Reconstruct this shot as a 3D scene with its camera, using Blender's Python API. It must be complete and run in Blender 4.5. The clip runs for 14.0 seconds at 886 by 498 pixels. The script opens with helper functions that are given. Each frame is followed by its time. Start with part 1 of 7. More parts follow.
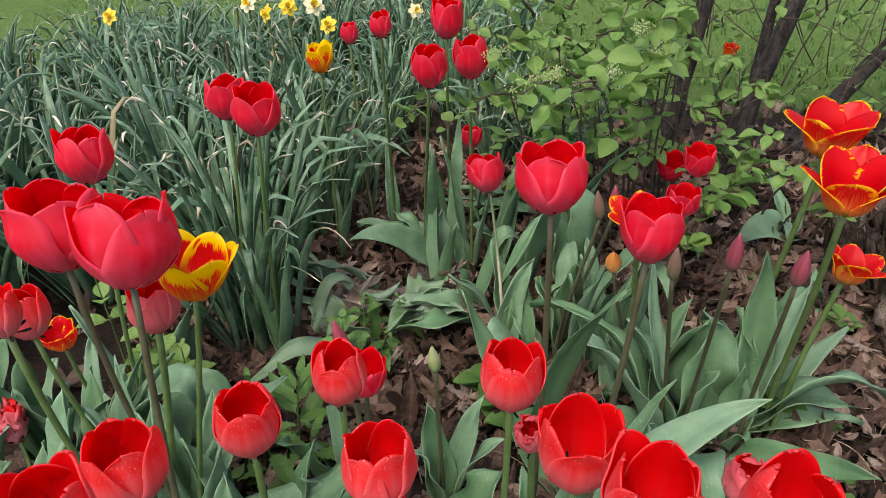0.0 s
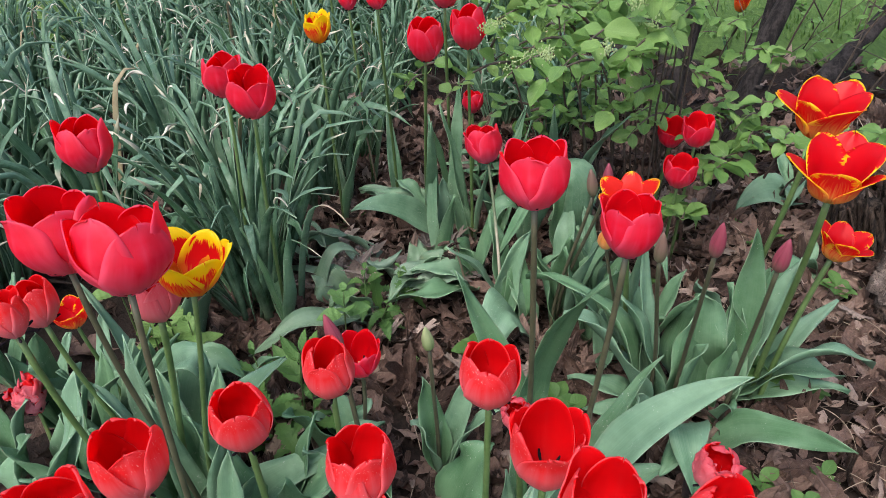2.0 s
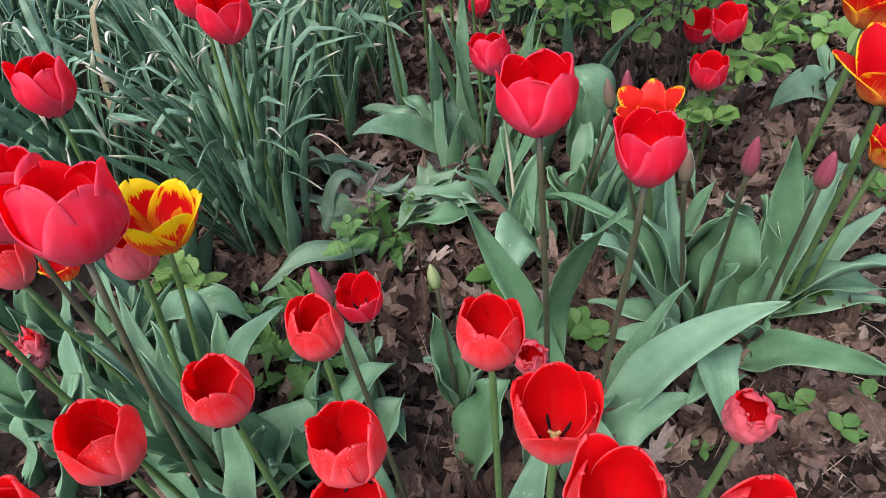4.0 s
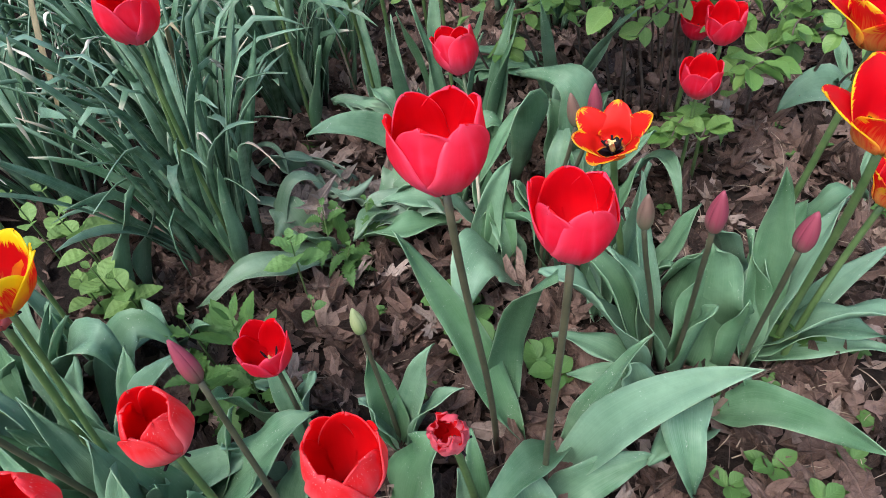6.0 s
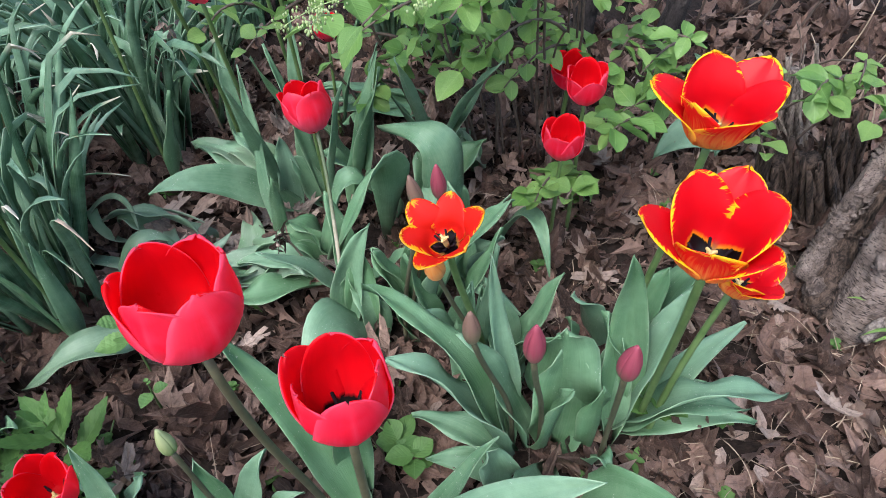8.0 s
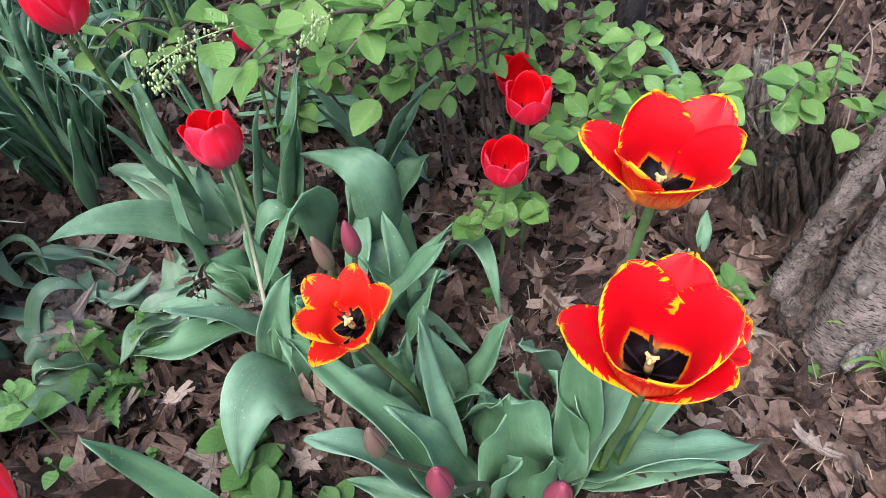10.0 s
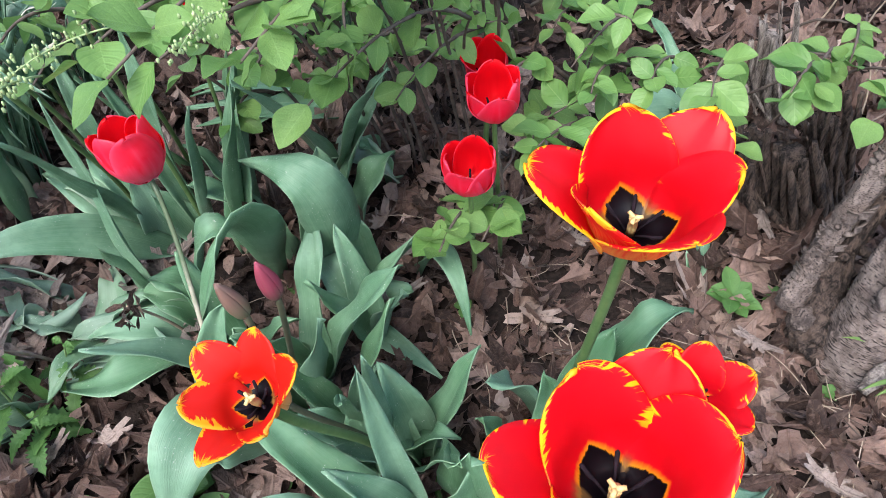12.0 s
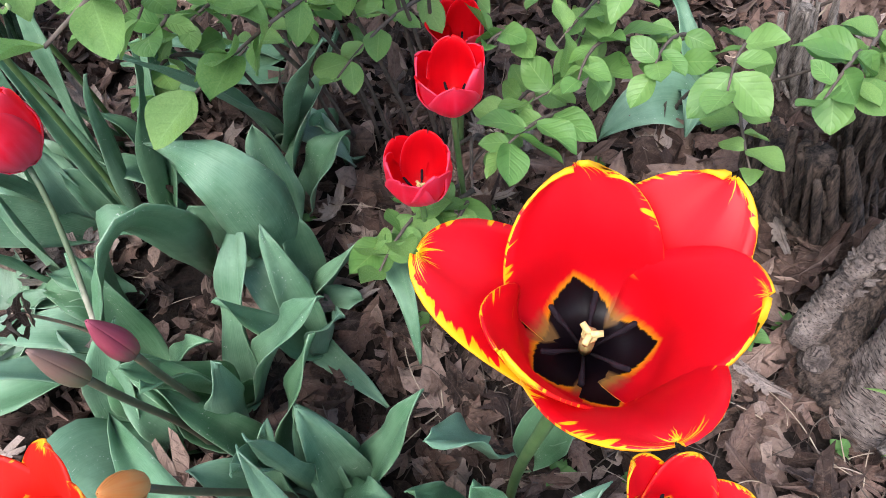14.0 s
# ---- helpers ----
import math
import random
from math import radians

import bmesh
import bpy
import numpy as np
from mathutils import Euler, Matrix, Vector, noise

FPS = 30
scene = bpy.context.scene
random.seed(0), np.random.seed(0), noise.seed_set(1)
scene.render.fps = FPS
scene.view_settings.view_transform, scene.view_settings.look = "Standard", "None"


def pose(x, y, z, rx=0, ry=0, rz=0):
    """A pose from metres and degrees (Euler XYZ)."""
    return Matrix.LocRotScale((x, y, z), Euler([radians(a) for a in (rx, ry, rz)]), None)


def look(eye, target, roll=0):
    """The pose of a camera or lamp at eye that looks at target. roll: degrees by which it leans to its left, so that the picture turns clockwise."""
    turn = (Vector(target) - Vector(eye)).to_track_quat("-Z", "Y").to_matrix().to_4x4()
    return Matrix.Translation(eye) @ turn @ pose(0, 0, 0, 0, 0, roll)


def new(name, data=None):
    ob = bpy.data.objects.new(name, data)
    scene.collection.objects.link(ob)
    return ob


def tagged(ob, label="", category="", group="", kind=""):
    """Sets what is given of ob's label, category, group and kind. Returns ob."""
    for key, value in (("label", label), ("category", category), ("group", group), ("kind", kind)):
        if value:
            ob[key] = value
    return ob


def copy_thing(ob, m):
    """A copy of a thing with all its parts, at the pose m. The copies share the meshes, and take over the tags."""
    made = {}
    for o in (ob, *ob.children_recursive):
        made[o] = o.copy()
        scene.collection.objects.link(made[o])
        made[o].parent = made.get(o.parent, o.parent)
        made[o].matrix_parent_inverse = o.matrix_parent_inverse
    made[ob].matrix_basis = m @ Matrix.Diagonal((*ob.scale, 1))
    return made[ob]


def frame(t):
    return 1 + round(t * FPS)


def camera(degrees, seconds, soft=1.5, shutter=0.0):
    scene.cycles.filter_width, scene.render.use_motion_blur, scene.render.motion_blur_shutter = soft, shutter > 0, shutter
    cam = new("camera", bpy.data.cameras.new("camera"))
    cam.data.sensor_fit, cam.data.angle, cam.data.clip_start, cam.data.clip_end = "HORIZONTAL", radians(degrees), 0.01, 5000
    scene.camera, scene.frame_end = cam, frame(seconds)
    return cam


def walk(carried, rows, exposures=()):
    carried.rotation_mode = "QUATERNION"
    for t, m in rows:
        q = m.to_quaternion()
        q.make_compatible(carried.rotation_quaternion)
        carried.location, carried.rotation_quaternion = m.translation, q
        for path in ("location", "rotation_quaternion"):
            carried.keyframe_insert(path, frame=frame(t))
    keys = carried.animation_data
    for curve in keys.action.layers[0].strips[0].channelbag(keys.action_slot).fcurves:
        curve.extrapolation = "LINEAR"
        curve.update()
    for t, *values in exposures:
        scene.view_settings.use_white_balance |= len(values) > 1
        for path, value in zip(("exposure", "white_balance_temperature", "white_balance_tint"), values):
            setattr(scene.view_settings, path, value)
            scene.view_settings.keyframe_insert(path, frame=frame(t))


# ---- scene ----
cam = camera(65.9, 14.0, soft=0.8)
PATH = [
    (0, (0.104, 0.028, 0.744), (-0.049, 1.705, -0.333), -0.8),
    (0.5, (0.114, 0.027, 0.763), (-0.034, 1.685, -0.346), -0.2),
    (1, (0.123, 0.025, 0.78), (-0.035, 1.655, -0.367), -0.3),
    (1.5, (0.125, 0.027, 0.791), (-0.051, 1.632, -0.389), -1.0),
    (2, (0.127, 0.039, 0.79), (-0.059, 1.62, -0.421), -2.0),
    (2.5, (0.129, 0.051, 0.783), (-0.05, 1.571, -0.505), -3.3),
    (3, (0.131, 0.065, 0.783), (-0.051, 1.535, -0.561), -5.1),
    (5.3, (0.181, 0.18, 0.747), (-0.158, 1.493, -0.723), -8.8),
    (5.5, (0.189, 0.194, 0.749), (-0.139, 1.499, -0.731), -8.2),
    (6, (0.215, 0.23, 0.744), (-0.096, 1.547, -0.728), -7.8),
    (6.5, (0.231, 0.26, 0.744), (-0.03, 1.58, -0.736), -5.6),
    (7, (0.252, 0.292, 0.749), (0.063, 1.605, -0.749), -3.1),
    (7.5, (0.275, 0.32, 0.754), (0.14, 1.632, -0.75), -1.9),
    (8, (0.293, 0.343, 0.756), (0.19, 1.672, -0.734), -2.2),
    (8.2, (0.3, 0.351, 0.756), (0.215, 1.685, -0.732), -2.2),
    (10.3, (0.351, 0.466, 0.727), (0.287, 1.731, -0.82), -4.0),
    (10.5, (0.354, 0.468, 0.719), (0.286, 1.742, -0.821), -4.4),
    (11, (0.37, 0.499, 0.714), (0.29, 1.75, -0.844), -5.1),
    (11.5, (0.379, 0.528, 0.702), (0.313, 1.744, -0.885), -5.2),
    (12, (0.392, 0.559, 0.69), (0.304, 1.755, -0.911), -6.2),
    (12.5, (0.409, 0.588, 0.669), (0.283, 1.773, -0.936), -7.2),
    (13, (0.41, 0.628, 0.658), (0.268, 1.759, -0.985), -7.2),
    (13.5, (0.421, 0.654, 0.639), (0.274, 1.747, -1.029), -6.9),
    (14, (0.437, 0.676, 0.623), (0.329, 1.746, -1.063), -5.1),
]
walk(cam, [(t, look(eye, target, roll)) for t, eye, target, roll in PATH], exposures=[(0.0, 1.15, 7300, 11), (1.0, 1.25, 6850, 11), (3.0, 1.36, 6450, 11), (6.0, 1.53, 6200, 11), (9.0, 1.71, 6100, 10), (14.0, 1.9, 6050, 10)])

# world and light: bright overcast day
world = bpy.data.worlds.new("world")
scene.world = world
world.use_nodes = True
wn = world.node_tree.nodes
sky = wn.new("ShaderNodeTexSky")
sky.sky_type, sky.sun_disc = "NISHITA", False
sky.sun_elevation, sky.sun_rotation = radians(58), radians(205)
sky.air_density, sky.dust_density = 1.0, 3.0
world.node_tree.links.new(sky.outputs[0], wn["Background"].inputs[0])
wn["Background"].inputs[1].default_value = 0.13
sun = new("sun", bpy.data.lights.new("sun", "SUN"))
sun.data.energy, sun.data.angle, sun.data.color = 1.2, radians(35), (1.0, 0.98, 0.96)
sun.matrix_world = look((-0.9, -1.2, 3.0), (0, 0, 0))


# ---- materials ----
class Nodes:
    """A small builder for node materials."""

    def __init__(self, name):
        self.mat = bpy.data.materials.new(name)
        self.mat.use_nodes = True
        self.tree = self.mat.node_tree
        self.bsdf = self.tree.nodes["Principled BSDF"]
        self.out = self.tree.nodes["Material Output"]

    def add(self, kind, operation="", data_type="", blend_type="", noise_dimensions=""):
        node = self.tree.nodes.new(kind)
        if operation:
            node.operation = operation
        if data_type:
            node.data_type = data_type
        if blend_type:
            node.blend_type = blend_type
        if noise_dimensions:
            node.noise_dimensions = noise_dimensions
        return node

    def put(self, source, target):
        self.tree.links.new(source, target)

    def coord(self, kind="Object"):
        return self.add("ShaderNodeTexCoord").outputs[kind]

    def scaled(self, vector, sx, sy, sz):
        node = self.add("ShaderNodeMapping")
        node.inputs["Scale"].default_value = (sx, sy, sz)
        self.put(vector, node.inputs[0])
        return node.outputs[0]

    def noise(self, vector, scale, detail=4.0, rough=0.55):
        node = self.add("ShaderNodeTexNoise")
        node.inputs["Scale"].default_value, node.inputs["Detail"].default_value = scale, detail
        node.inputs["Roughness"].default_value = rough
        self.put(vector, node.inputs["Vector"])
        return node.outputs["Fac"]

    def ramp(self, source, *stops):
        node = self.add("ShaderNodeValToRGB")
        ramp = node.color_ramp
        while len(ramp.elements) < len(stops):
            ramp.elements.new(0.5)
        for element, (place, colour) in zip(ramp.elements, stops):
            element.position = place
            element.color = (*colour, 1) if len(colour) == 3 else colour
        self.put(source, node.inputs[0])
        return node.outputs[0]

    def grey(self, source, low, high, a=0.0, b=1.0):
        node = self.add("ShaderNodeMapRange")
        for key, value in zip(("From Min", "From Max", "To Min", "To Max"), (low, high, a, b)):
            node.inputs[key].default_value = value
        self.put(source, node.inputs["Value"])
        return node.outputs[0]

    def sums(self, operation, a, b=0.0, c=0.0):
        node = self.add("ShaderNodeMath", operation=operation)
        for socket, value in zip(node.inputs, (a, b, c)):
            if isinstance(value, (int, float)):
                socket.default_value = value
            else:
                self.put(value, socket)
        return node.outputs[0]

    def mix(self, fac, a, b, blend="MIX"):
        node = self.add("ShaderNodeMix", data_type="RGBA", blend_type=blend)
        for key, value in ((0, fac), (6, a), (7, b)):
            if isinstance(value, (int, float)):
                node.inputs[key].default_value = value
            elif isinstance(value, tuple):
                node.inputs[key].default_value = (*value, 1)
            else:
                self.put(value, node.inputs[key])
        return node.outputs[2]

    def uv(self):
        node = self.add("ShaderNodeSeparateXYZ")
        self.put(self.coord("UV"), node.inputs[0])
        return node.outputs[0], node.outputs[1]

    def random(self):
        return self.add("ShaderNodeObjectInfo").outputs["Random"]

    def bump(self, height, strength, distance=0.002):
        node = self.add("ShaderNodeBump")
        node.inputs["Strength"].default_value, node.inputs["Distance"].default_value = strength, distance
        self.put(height, node.inputs["Height"])
        self.put(node.outputs[0], self.bsdf.inputs["Normal"])
        return node.outputs[0]

    def finish(self, colour, rough, thin=0.0, spec=0.5):
        self.bsdf.inputs["Roughness"].default_value = rough
        self.bsdf.inputs["Specular IOR Level"].default_value = spec
        if isinstance(colour, tuple):
            self.bsdf.inputs["Base Color"].default_value = (*colour, 1)
        else:
            self.put(colour, self.bsdf.inputs["Base Color"])
        if thin:
            back = self.add("ShaderNodeBsdfTranslucent")
            if isinstance(colour, tuple):
                back.inputs[0].default_value = (*colour, 1)
            else:
                self.put(colour, back.inputs[0])
            both = self.add("ShaderNodeMixShader")
            both.inputs[0].default_value = thin
            self.put(self.bsdf.outputs[0], both.inputs[1])
            self.put(back.outputs[0], both.inputs[2])
            self.put(both.outputs[0], self.out.inputs[0])
        return self.mat


def red_petal(name, body, deep, pale, pale_to, streak=0.5, worn=0.0, thin=0.5, edge=0.0, eye=False):
    """Petal skin: u runs from base to tip, v across; a pale bloom near the base, soft lengthwise shading, lighter margins."""
    n = Nodes(name)
    u, v = n.uv()
    across = n.sums("ABSOLUTE", n.sums("SUBTRACT", n.sums("MULTIPLY", v, 2.0), 1.0))
    broad = n.noise(n.scaled(n.coord("UV"), 0.8, 7.0, 1.0), 1.0, 2.0)
    lines = n.noise(n.scaled(n.coord("UV"), 1.6, 60.0, 1.0), 1.0, 3.0)
    blot = n.noise(n.coord(), 70.0, 3.0)
    col = n.mix(n.grey(broad, 0.36, 0.66, 0.0, streak), body, deep)
    col = n.mix(n.grey(lines, 0.45, 0.75, 0.0, 0.22), col, deep)
    col = n.mix(n.grey(blot, 0.5, 0.78, 0.0, 0.14), col, pale)
    if edge:
        rim = n.sums("MAXIMUM", n.sums("POWER", across, 3.0), n.grey(u, 0.72, 1.0))
        col = n.mix(n.sums("MULTIPLY", rim, edge), col, pale)
    col = n.mix(n.sums("MULTIPLY", n.grey(across, 0.0, 0.1, 0.2, 0.0), n.grey(u, 0.9, 0.6)), col, pale)
    foot = n.sums("ADD", u, n.sums("ADD", n.grey(broad, 0.3, 0.7, -0.1, 0.1), n.grey(across, 0.0, 1.0, 0.06, -0.06)))
    col = n.mix(n.grey(foot, 0.1, pale_to, 0.95, 0.0), col, pale)
    # pale specks: worn spots that double as painted glints of raindrops
    if worn:
        worn_glint = n.noise(n.scaled(n.coord("UV"), 14.0, 30.0, 1.0), 1.0, 3.0, 0.7)
        where = n.noise(n.coord(), 55.0, 2.0)
        m = n.sums("MULTIPLY", n.grey(worn_glint, 0.62, 0.67), n.grey(where, 0.46, 0.56))
        col = n.mix(n.sums("MULTIPLY", m, worn), col, (0.88, 0.6, 0.55))
    if eye:
        col = n.mix(n.grey(n.sums("ADD", u, n.grey(broad, 0.3, 0.7, -0.02, 0.02)), 0.15, 0.18, 1.0, 0.0), col, (0.008, 0.004, 0.006))
    n.bump(n.sums("MULTIPLY_ADD", lines, 0.25, broad), 0.22, 0.0012)
    return n.finish(col, 0.42, thin=thin, spec=0.45)


def flame_petal(name, red, yellow, reach, inside, eye=1.0, centre=(0.006, 0.003, 0.006), base_to=0.75, base=(0.92, 0.46, 0.07), rags=(26.0, 3.0)):
    """Red petal with a ragged yellow margin; inside, a dark eye rimmed with yellow at the base."""
    n = Nodes(name)
    u, v = n.uv()
    across = n.sums("ABSOLUTE", n.sums("SUBTRACT", n.sums("MULTIPLY", v, 2.0), 1.0))
    rand = n.random()
    shift = n.add("ShaderNodeTexNoise", noise_dimensions="4D")
    shift.inputs["Scale"].default_value, shift.inputs["Detail"].default_value = 2.6, 1.0
    n.put(n.coord("UV"), shift.inputs["Vector"])
    n.put(n.sums("MULTIPLY", rand, 37.0), shift.inputs["W"])
    wide = n.grey(shift.outputs["Fac"], 0.34, 0.7, -0.3, 0.34)
    rag = n.noise(n.scaled(n.coord("UV"), *rags, 1.0), 1.0, 2.0, 0.5)
    top = n.noise(n.scaled(n.coord("UV"), 2.0, 24.0, 1.0), 1.0, 2.0)
    side = n.sums("ADD", n.sums("ADD", across, wide), n.grey(rag, 0.3, 0.7, -0.24, 0.2))
    tip = n.sums("ADD", n.sums("MULTIPLY_ADD", wide, 0.22, u), n.grey(top, 0.3, 0.7, -0.1, 0.1))
    m = n.sums("MAXIMUM", n.sums("MULTIPLY", n.grey(side, 0.98 - reach, 1.06 - reach), n.grey(across, 0.6 - 1.4 * reach, 0.72 - 1.4 * reach)), n.grey(tip, 0.985 - reach * 0.8, 1.03 - reach * 0.8))
    m = n.sums("MULTIPLY", m, n.grey(u, 0.3, 0.5, 0.0 if inside else 0.3, 1.0))
    tint = n.mix(n.grey(n.noise(n.coord(), 50.0, 2.0), 0.4, 0.7, 0.0, 0.35), red, (red[0], red[1] + 0.006, red[2] + 0.016))
    col = n.mix(m, tint, yellow)
    if inside:
        rim = n.sums("ADD", n.sums("ADD", n.sums("DIVIDE", u, eye), n.grey(across, 0.0, 0.75, -0.06, 0.1)), n.grey(top, 0.3, 0.7, -0.01, 0.01))
        col = n.mix(n.grey(rim, 0.185, 0.235, 1.0, 0.0), col, (0.95, 0.42, 0.01))
        col = n.mix(n.grey(rim, 0.175, 0.19, 1.0, 0.0), col, centre)
        col = n.mix(n.grey(across, 0.62, 0.7, 0.0, 0.75), col, n.mix(n.grey(rim, 0.2, 0.28, 1.0, 0.0), col, (0.3, 0.17, 0.06)))
    else:
        col = n.mix(n.grey(n.sums("ADD", u, n.grey(top, 0.3, 0.7, -0.2, 0.2)), 0.1, base_to, 0.9, 0.0), col, base)
    n.bump(top, 0.15, 0.0008)
    return n.finish(col, 0.42, thin=0.6, spec=0.42)


def blade_skin(name, dark, light, rough, veins=40.0, thin=0.2, dust=0.0, dry=False):
    """Strap leaf: parallel veins along u, glaucous bloom, pale midrib, a few dry specks."""
    n = Nodes(name)
    u, v = n.uv()
    lines = n.noise(n.scaled(n.coord("UV"), 1.2, veins, 1.0), 1.0, 2.0)
    cloud = n.noise(n.coord(), 22.0, 4.0)
    rand = n.random()
    col = n.mix(n.grey(cloud, 0.3, 0.72), dark, light)
    fine = n.noise(n.scaled(n.coord("UV"), 2.0, veins * 3.0, 1.0), 1.0, 2.0)
    blot = n.noise(n.coord(), 110.0, 4.0, 0.65)
    col = n.mix(n.grey(lines, 0.4, 0.7, 0.0, 0.45), col, light)
    col = n.mix(n.grey(fine, 0.5, 0.72, 0.0, 0.22), col, dark)
    col = n.mix(n.grey(blot, 0.5, 0.7, 0.0, 0.28), col, dark)
    col = n.mix(n.grey(rand, 0.35, 1.0, 0.0, 0.5), col, (dark[0] * 0.95, dark[1] * 1.02, dark[2] * 0.66))
    col = n.mix(n.grey(rand, 0.3, 0.0, 0.0, 0.35), col, (light[0] * 1.1, light[1] * 1.08, light[2] * 1.25))
    across = n.sums("ABSOLUTE", n.sums("SUBTRACT", n.sums("MULTIPLY", v, 2.0), 1.0))
    col = n.mix(n.grey(n.sums("ADD", across, n.grey(cloud, 0.3, 0.7, -0.05, 0.02)), 0.94, 0.99, 0.0, 0.4), col, (light[0] * 1.7, light[1] * 1.35, light[2] * 1.5))
    if dry:
        end = n.sums("ADD", u, n.grey(rand, 0.0, 1.0, -0.2, 0.12))
        col = n.mix(n.grey(end, 0.985, 1.03, 0.0, 0.9), col, (0.52, 0.48, 0.36))
    if dust:
        speck = n.noise(n.coord(), 420.0, 2.0, 0.7)
        where = n.noise(n.coord(), 35.0, 2.0)
        m = n.sums("MULTIPLY", n.grey(speck, 0.64, 0.7), n.grey(where, 0.52, 0.66))
        col = n.mix(n.sums("MULTIPLY", m, dust), col, (0.55, 0.56, 0.5))
    n.bump(n.sums("MULTIPLY_ADD", blot, 0.5, n.sums("ADD", lines, fine)), 0.4, 0.0011)
    return n.finish(col, rough, thin=thin, spec=0.45)


def broad_skin(name, dark, light, rough=0.5):
    """Shrub leaf with a pale midrib and side veins."""
    n = Nodes(name)
    u, v = n.uv()
    rand = n.add("ShaderNodeNewGeometry").outputs["Random Per Island"]
    rand2 = n.random()
    across = n.sums("ABSOLUTE", n.sums("SUBTRACT", n.sums("MULTIPLY", v, 2.0), 1.0))
    rib = n.sums("SINE", n.sums("MULTIPLY", n.sums("SUBTRACT", n.sums("MULTIPLY", u, 6.0), n.sums("MULTIPLY", across, 2.0)), 6.28))
    cloud = n.noise(n.coord(), 30.0, 4.0)
    col = n.mix(n.sums("MULTIPLY_ADD", n.sums("ADD", rand, rand2), 0.35, n.grey(cloud, 0.3, 0.7, 0.0, 0.3)), dark, light)
    col = n.mix(n.grey(across, 0.0, 0.06, 0.35, 0.0), col, (light[0] * 1.2, light[1] * 1.15, light[2] * 1.4))
    col = n.mix(n.grey(rib, 0.85, 1.0, 0.0, 0.13), col, (dark[0] * 0.8, dark[1] * 0.85, dark[2] * 0.8))
    blot = n.noise(n.coord(), 90.0, 4.0, 0.65)
    col = n.mix(n.grey(blot, 0.5, 0.72, 0.0, 0.35), col, (dark[0] * 1.1, dark[1] * 0.95, dark[2]))
    n.bump(n.sums("MULTIPLY_ADD", n.grey(rib, 0.2, 1.0), -0.4, n.noise(n.coord(), 160.0, 3.0)), 0.4, 0.0013)
    return n.finish(col, rough, thin=0.35, spec=0.35)


def litter_skin(name, pale=0.0):
    """Dry leaf: each its own brown, mottled, with shade painted into its creases and veins that stand out from a
    wrinkled blade.
    """
    n = Nodes(name)
    u, v = n.uv()
    pick = n.sums("FRACT", n.sums("ADD", n.random(), n.add("ShaderNodeNewGeometry").outputs["Random Per Island"]))
    x, y = n.sums("SUBTRACT", u, 0.1), n.sums("ABSOLUTE", n.sums("SUBTRACT", v, 0.5))
    # the large share of darkest browns stands in for shaded gaps between leaves
    col = n.ramp(pick, (0.0, (0.026, 0.015, 0.011)), (0.28, (0.07, 0.039, 0.029)), (0.55, (0.15, 0.09, 0.067)), (0.78, (0.245, 0.157, 0.124)), (0.94, (0.35, 0.25, 0.2)), (1.0, (0.47, 0.37, 0.315)))
    col = n.mix(pale, col, (0.44, 0.38, 0.335))

    def own(scale, detail, rough):
        node = n.add("ShaderNodeTexNoise", noise_dimensions="4D")
        for key, value in (("Scale", scale), ("Detail", detail), ("Roughness", rough)):
            node.inputs[key].default_value = value
        n.put(n.coord("UV"), node.inputs["Vector"])
        n.put(n.sums("MULTIPLY", pick, 61.0), node.inputs["W"])
        return node.outputs["Fac"]

    blot, crease = own(3.0, 6.0, 0.7), own(11.0, 6.0, 0.72)
    col = n.mix(n.grey(blot, 0.46, 0.64, 0.0, 0.45), col, (0.07, 0.038, 0.026))
    # painted relief: crease tops lightened, hollows darkened as if in shade
    col = n.mix(n.grey(crease, 0.52, 0.66, 0.0, 0.34), col, (0.34, 0.24, 0.185))
    col = n.mix(n.grey(crease, 0.48, 0.33, 0.0, 0.6), col, (0.022, 0.013, 0.01))
    fan = n.sums("ARCTAN2", y, x)
    rays = n.grey(n.sums("ABSOLUTE", n.sums("SUBTRACT", n.sums("FRACT", n.sums("MULTIPLY", n.sums("ADD", fan, 0.31), 1.6)), 0.5)), 0.0, 0.05, 1.0, 0.0)
    side = n.grey(n.sums("ABSOLUTE", n.sums("SUBTRACT", n.sums("FRACT", n.sums("SUBTRACT", n.sums("MULTIPLY", x, 11.0), n.sums("MULTIPLY", y, 9.0))), 0.5)), 0.0, 0.07, 0.6, 0.0)
    spine = n.grey(y, 0.0, 0.014, 1.0, 0.0)
    lines = n.sums("MAXIMUM", n.sums("MAXIMUM", rays, side), spine)
    col = n.mix(n.sums("MULTIPLY", lines, 0.2), col, (0.34, 0.25, 0.205))
    n.bump(n.sums("MULTIPLY_ADD", lines, 0.3, n.sums("MULTIPLY_ADD", blot, 0.6, crease)), 0.9, 0.0055)
    return n.finish(col, 0.55, thin=0.1, spec=0.35)


def plain_skin(name, a, b, rough, scale=40.0, thin=0.0, relief=0.2, spec=0.4):
    n = Nodes(name)
    cloud = n.noise(n.coord(), scale, 5.0, 0.6)
    n.bump(cloud, relief, 0.002)
    return n.finish(n.mix(n.grey(cloud, 0.3, 0.7), a, b), rough, thin=thin, spec=spec)


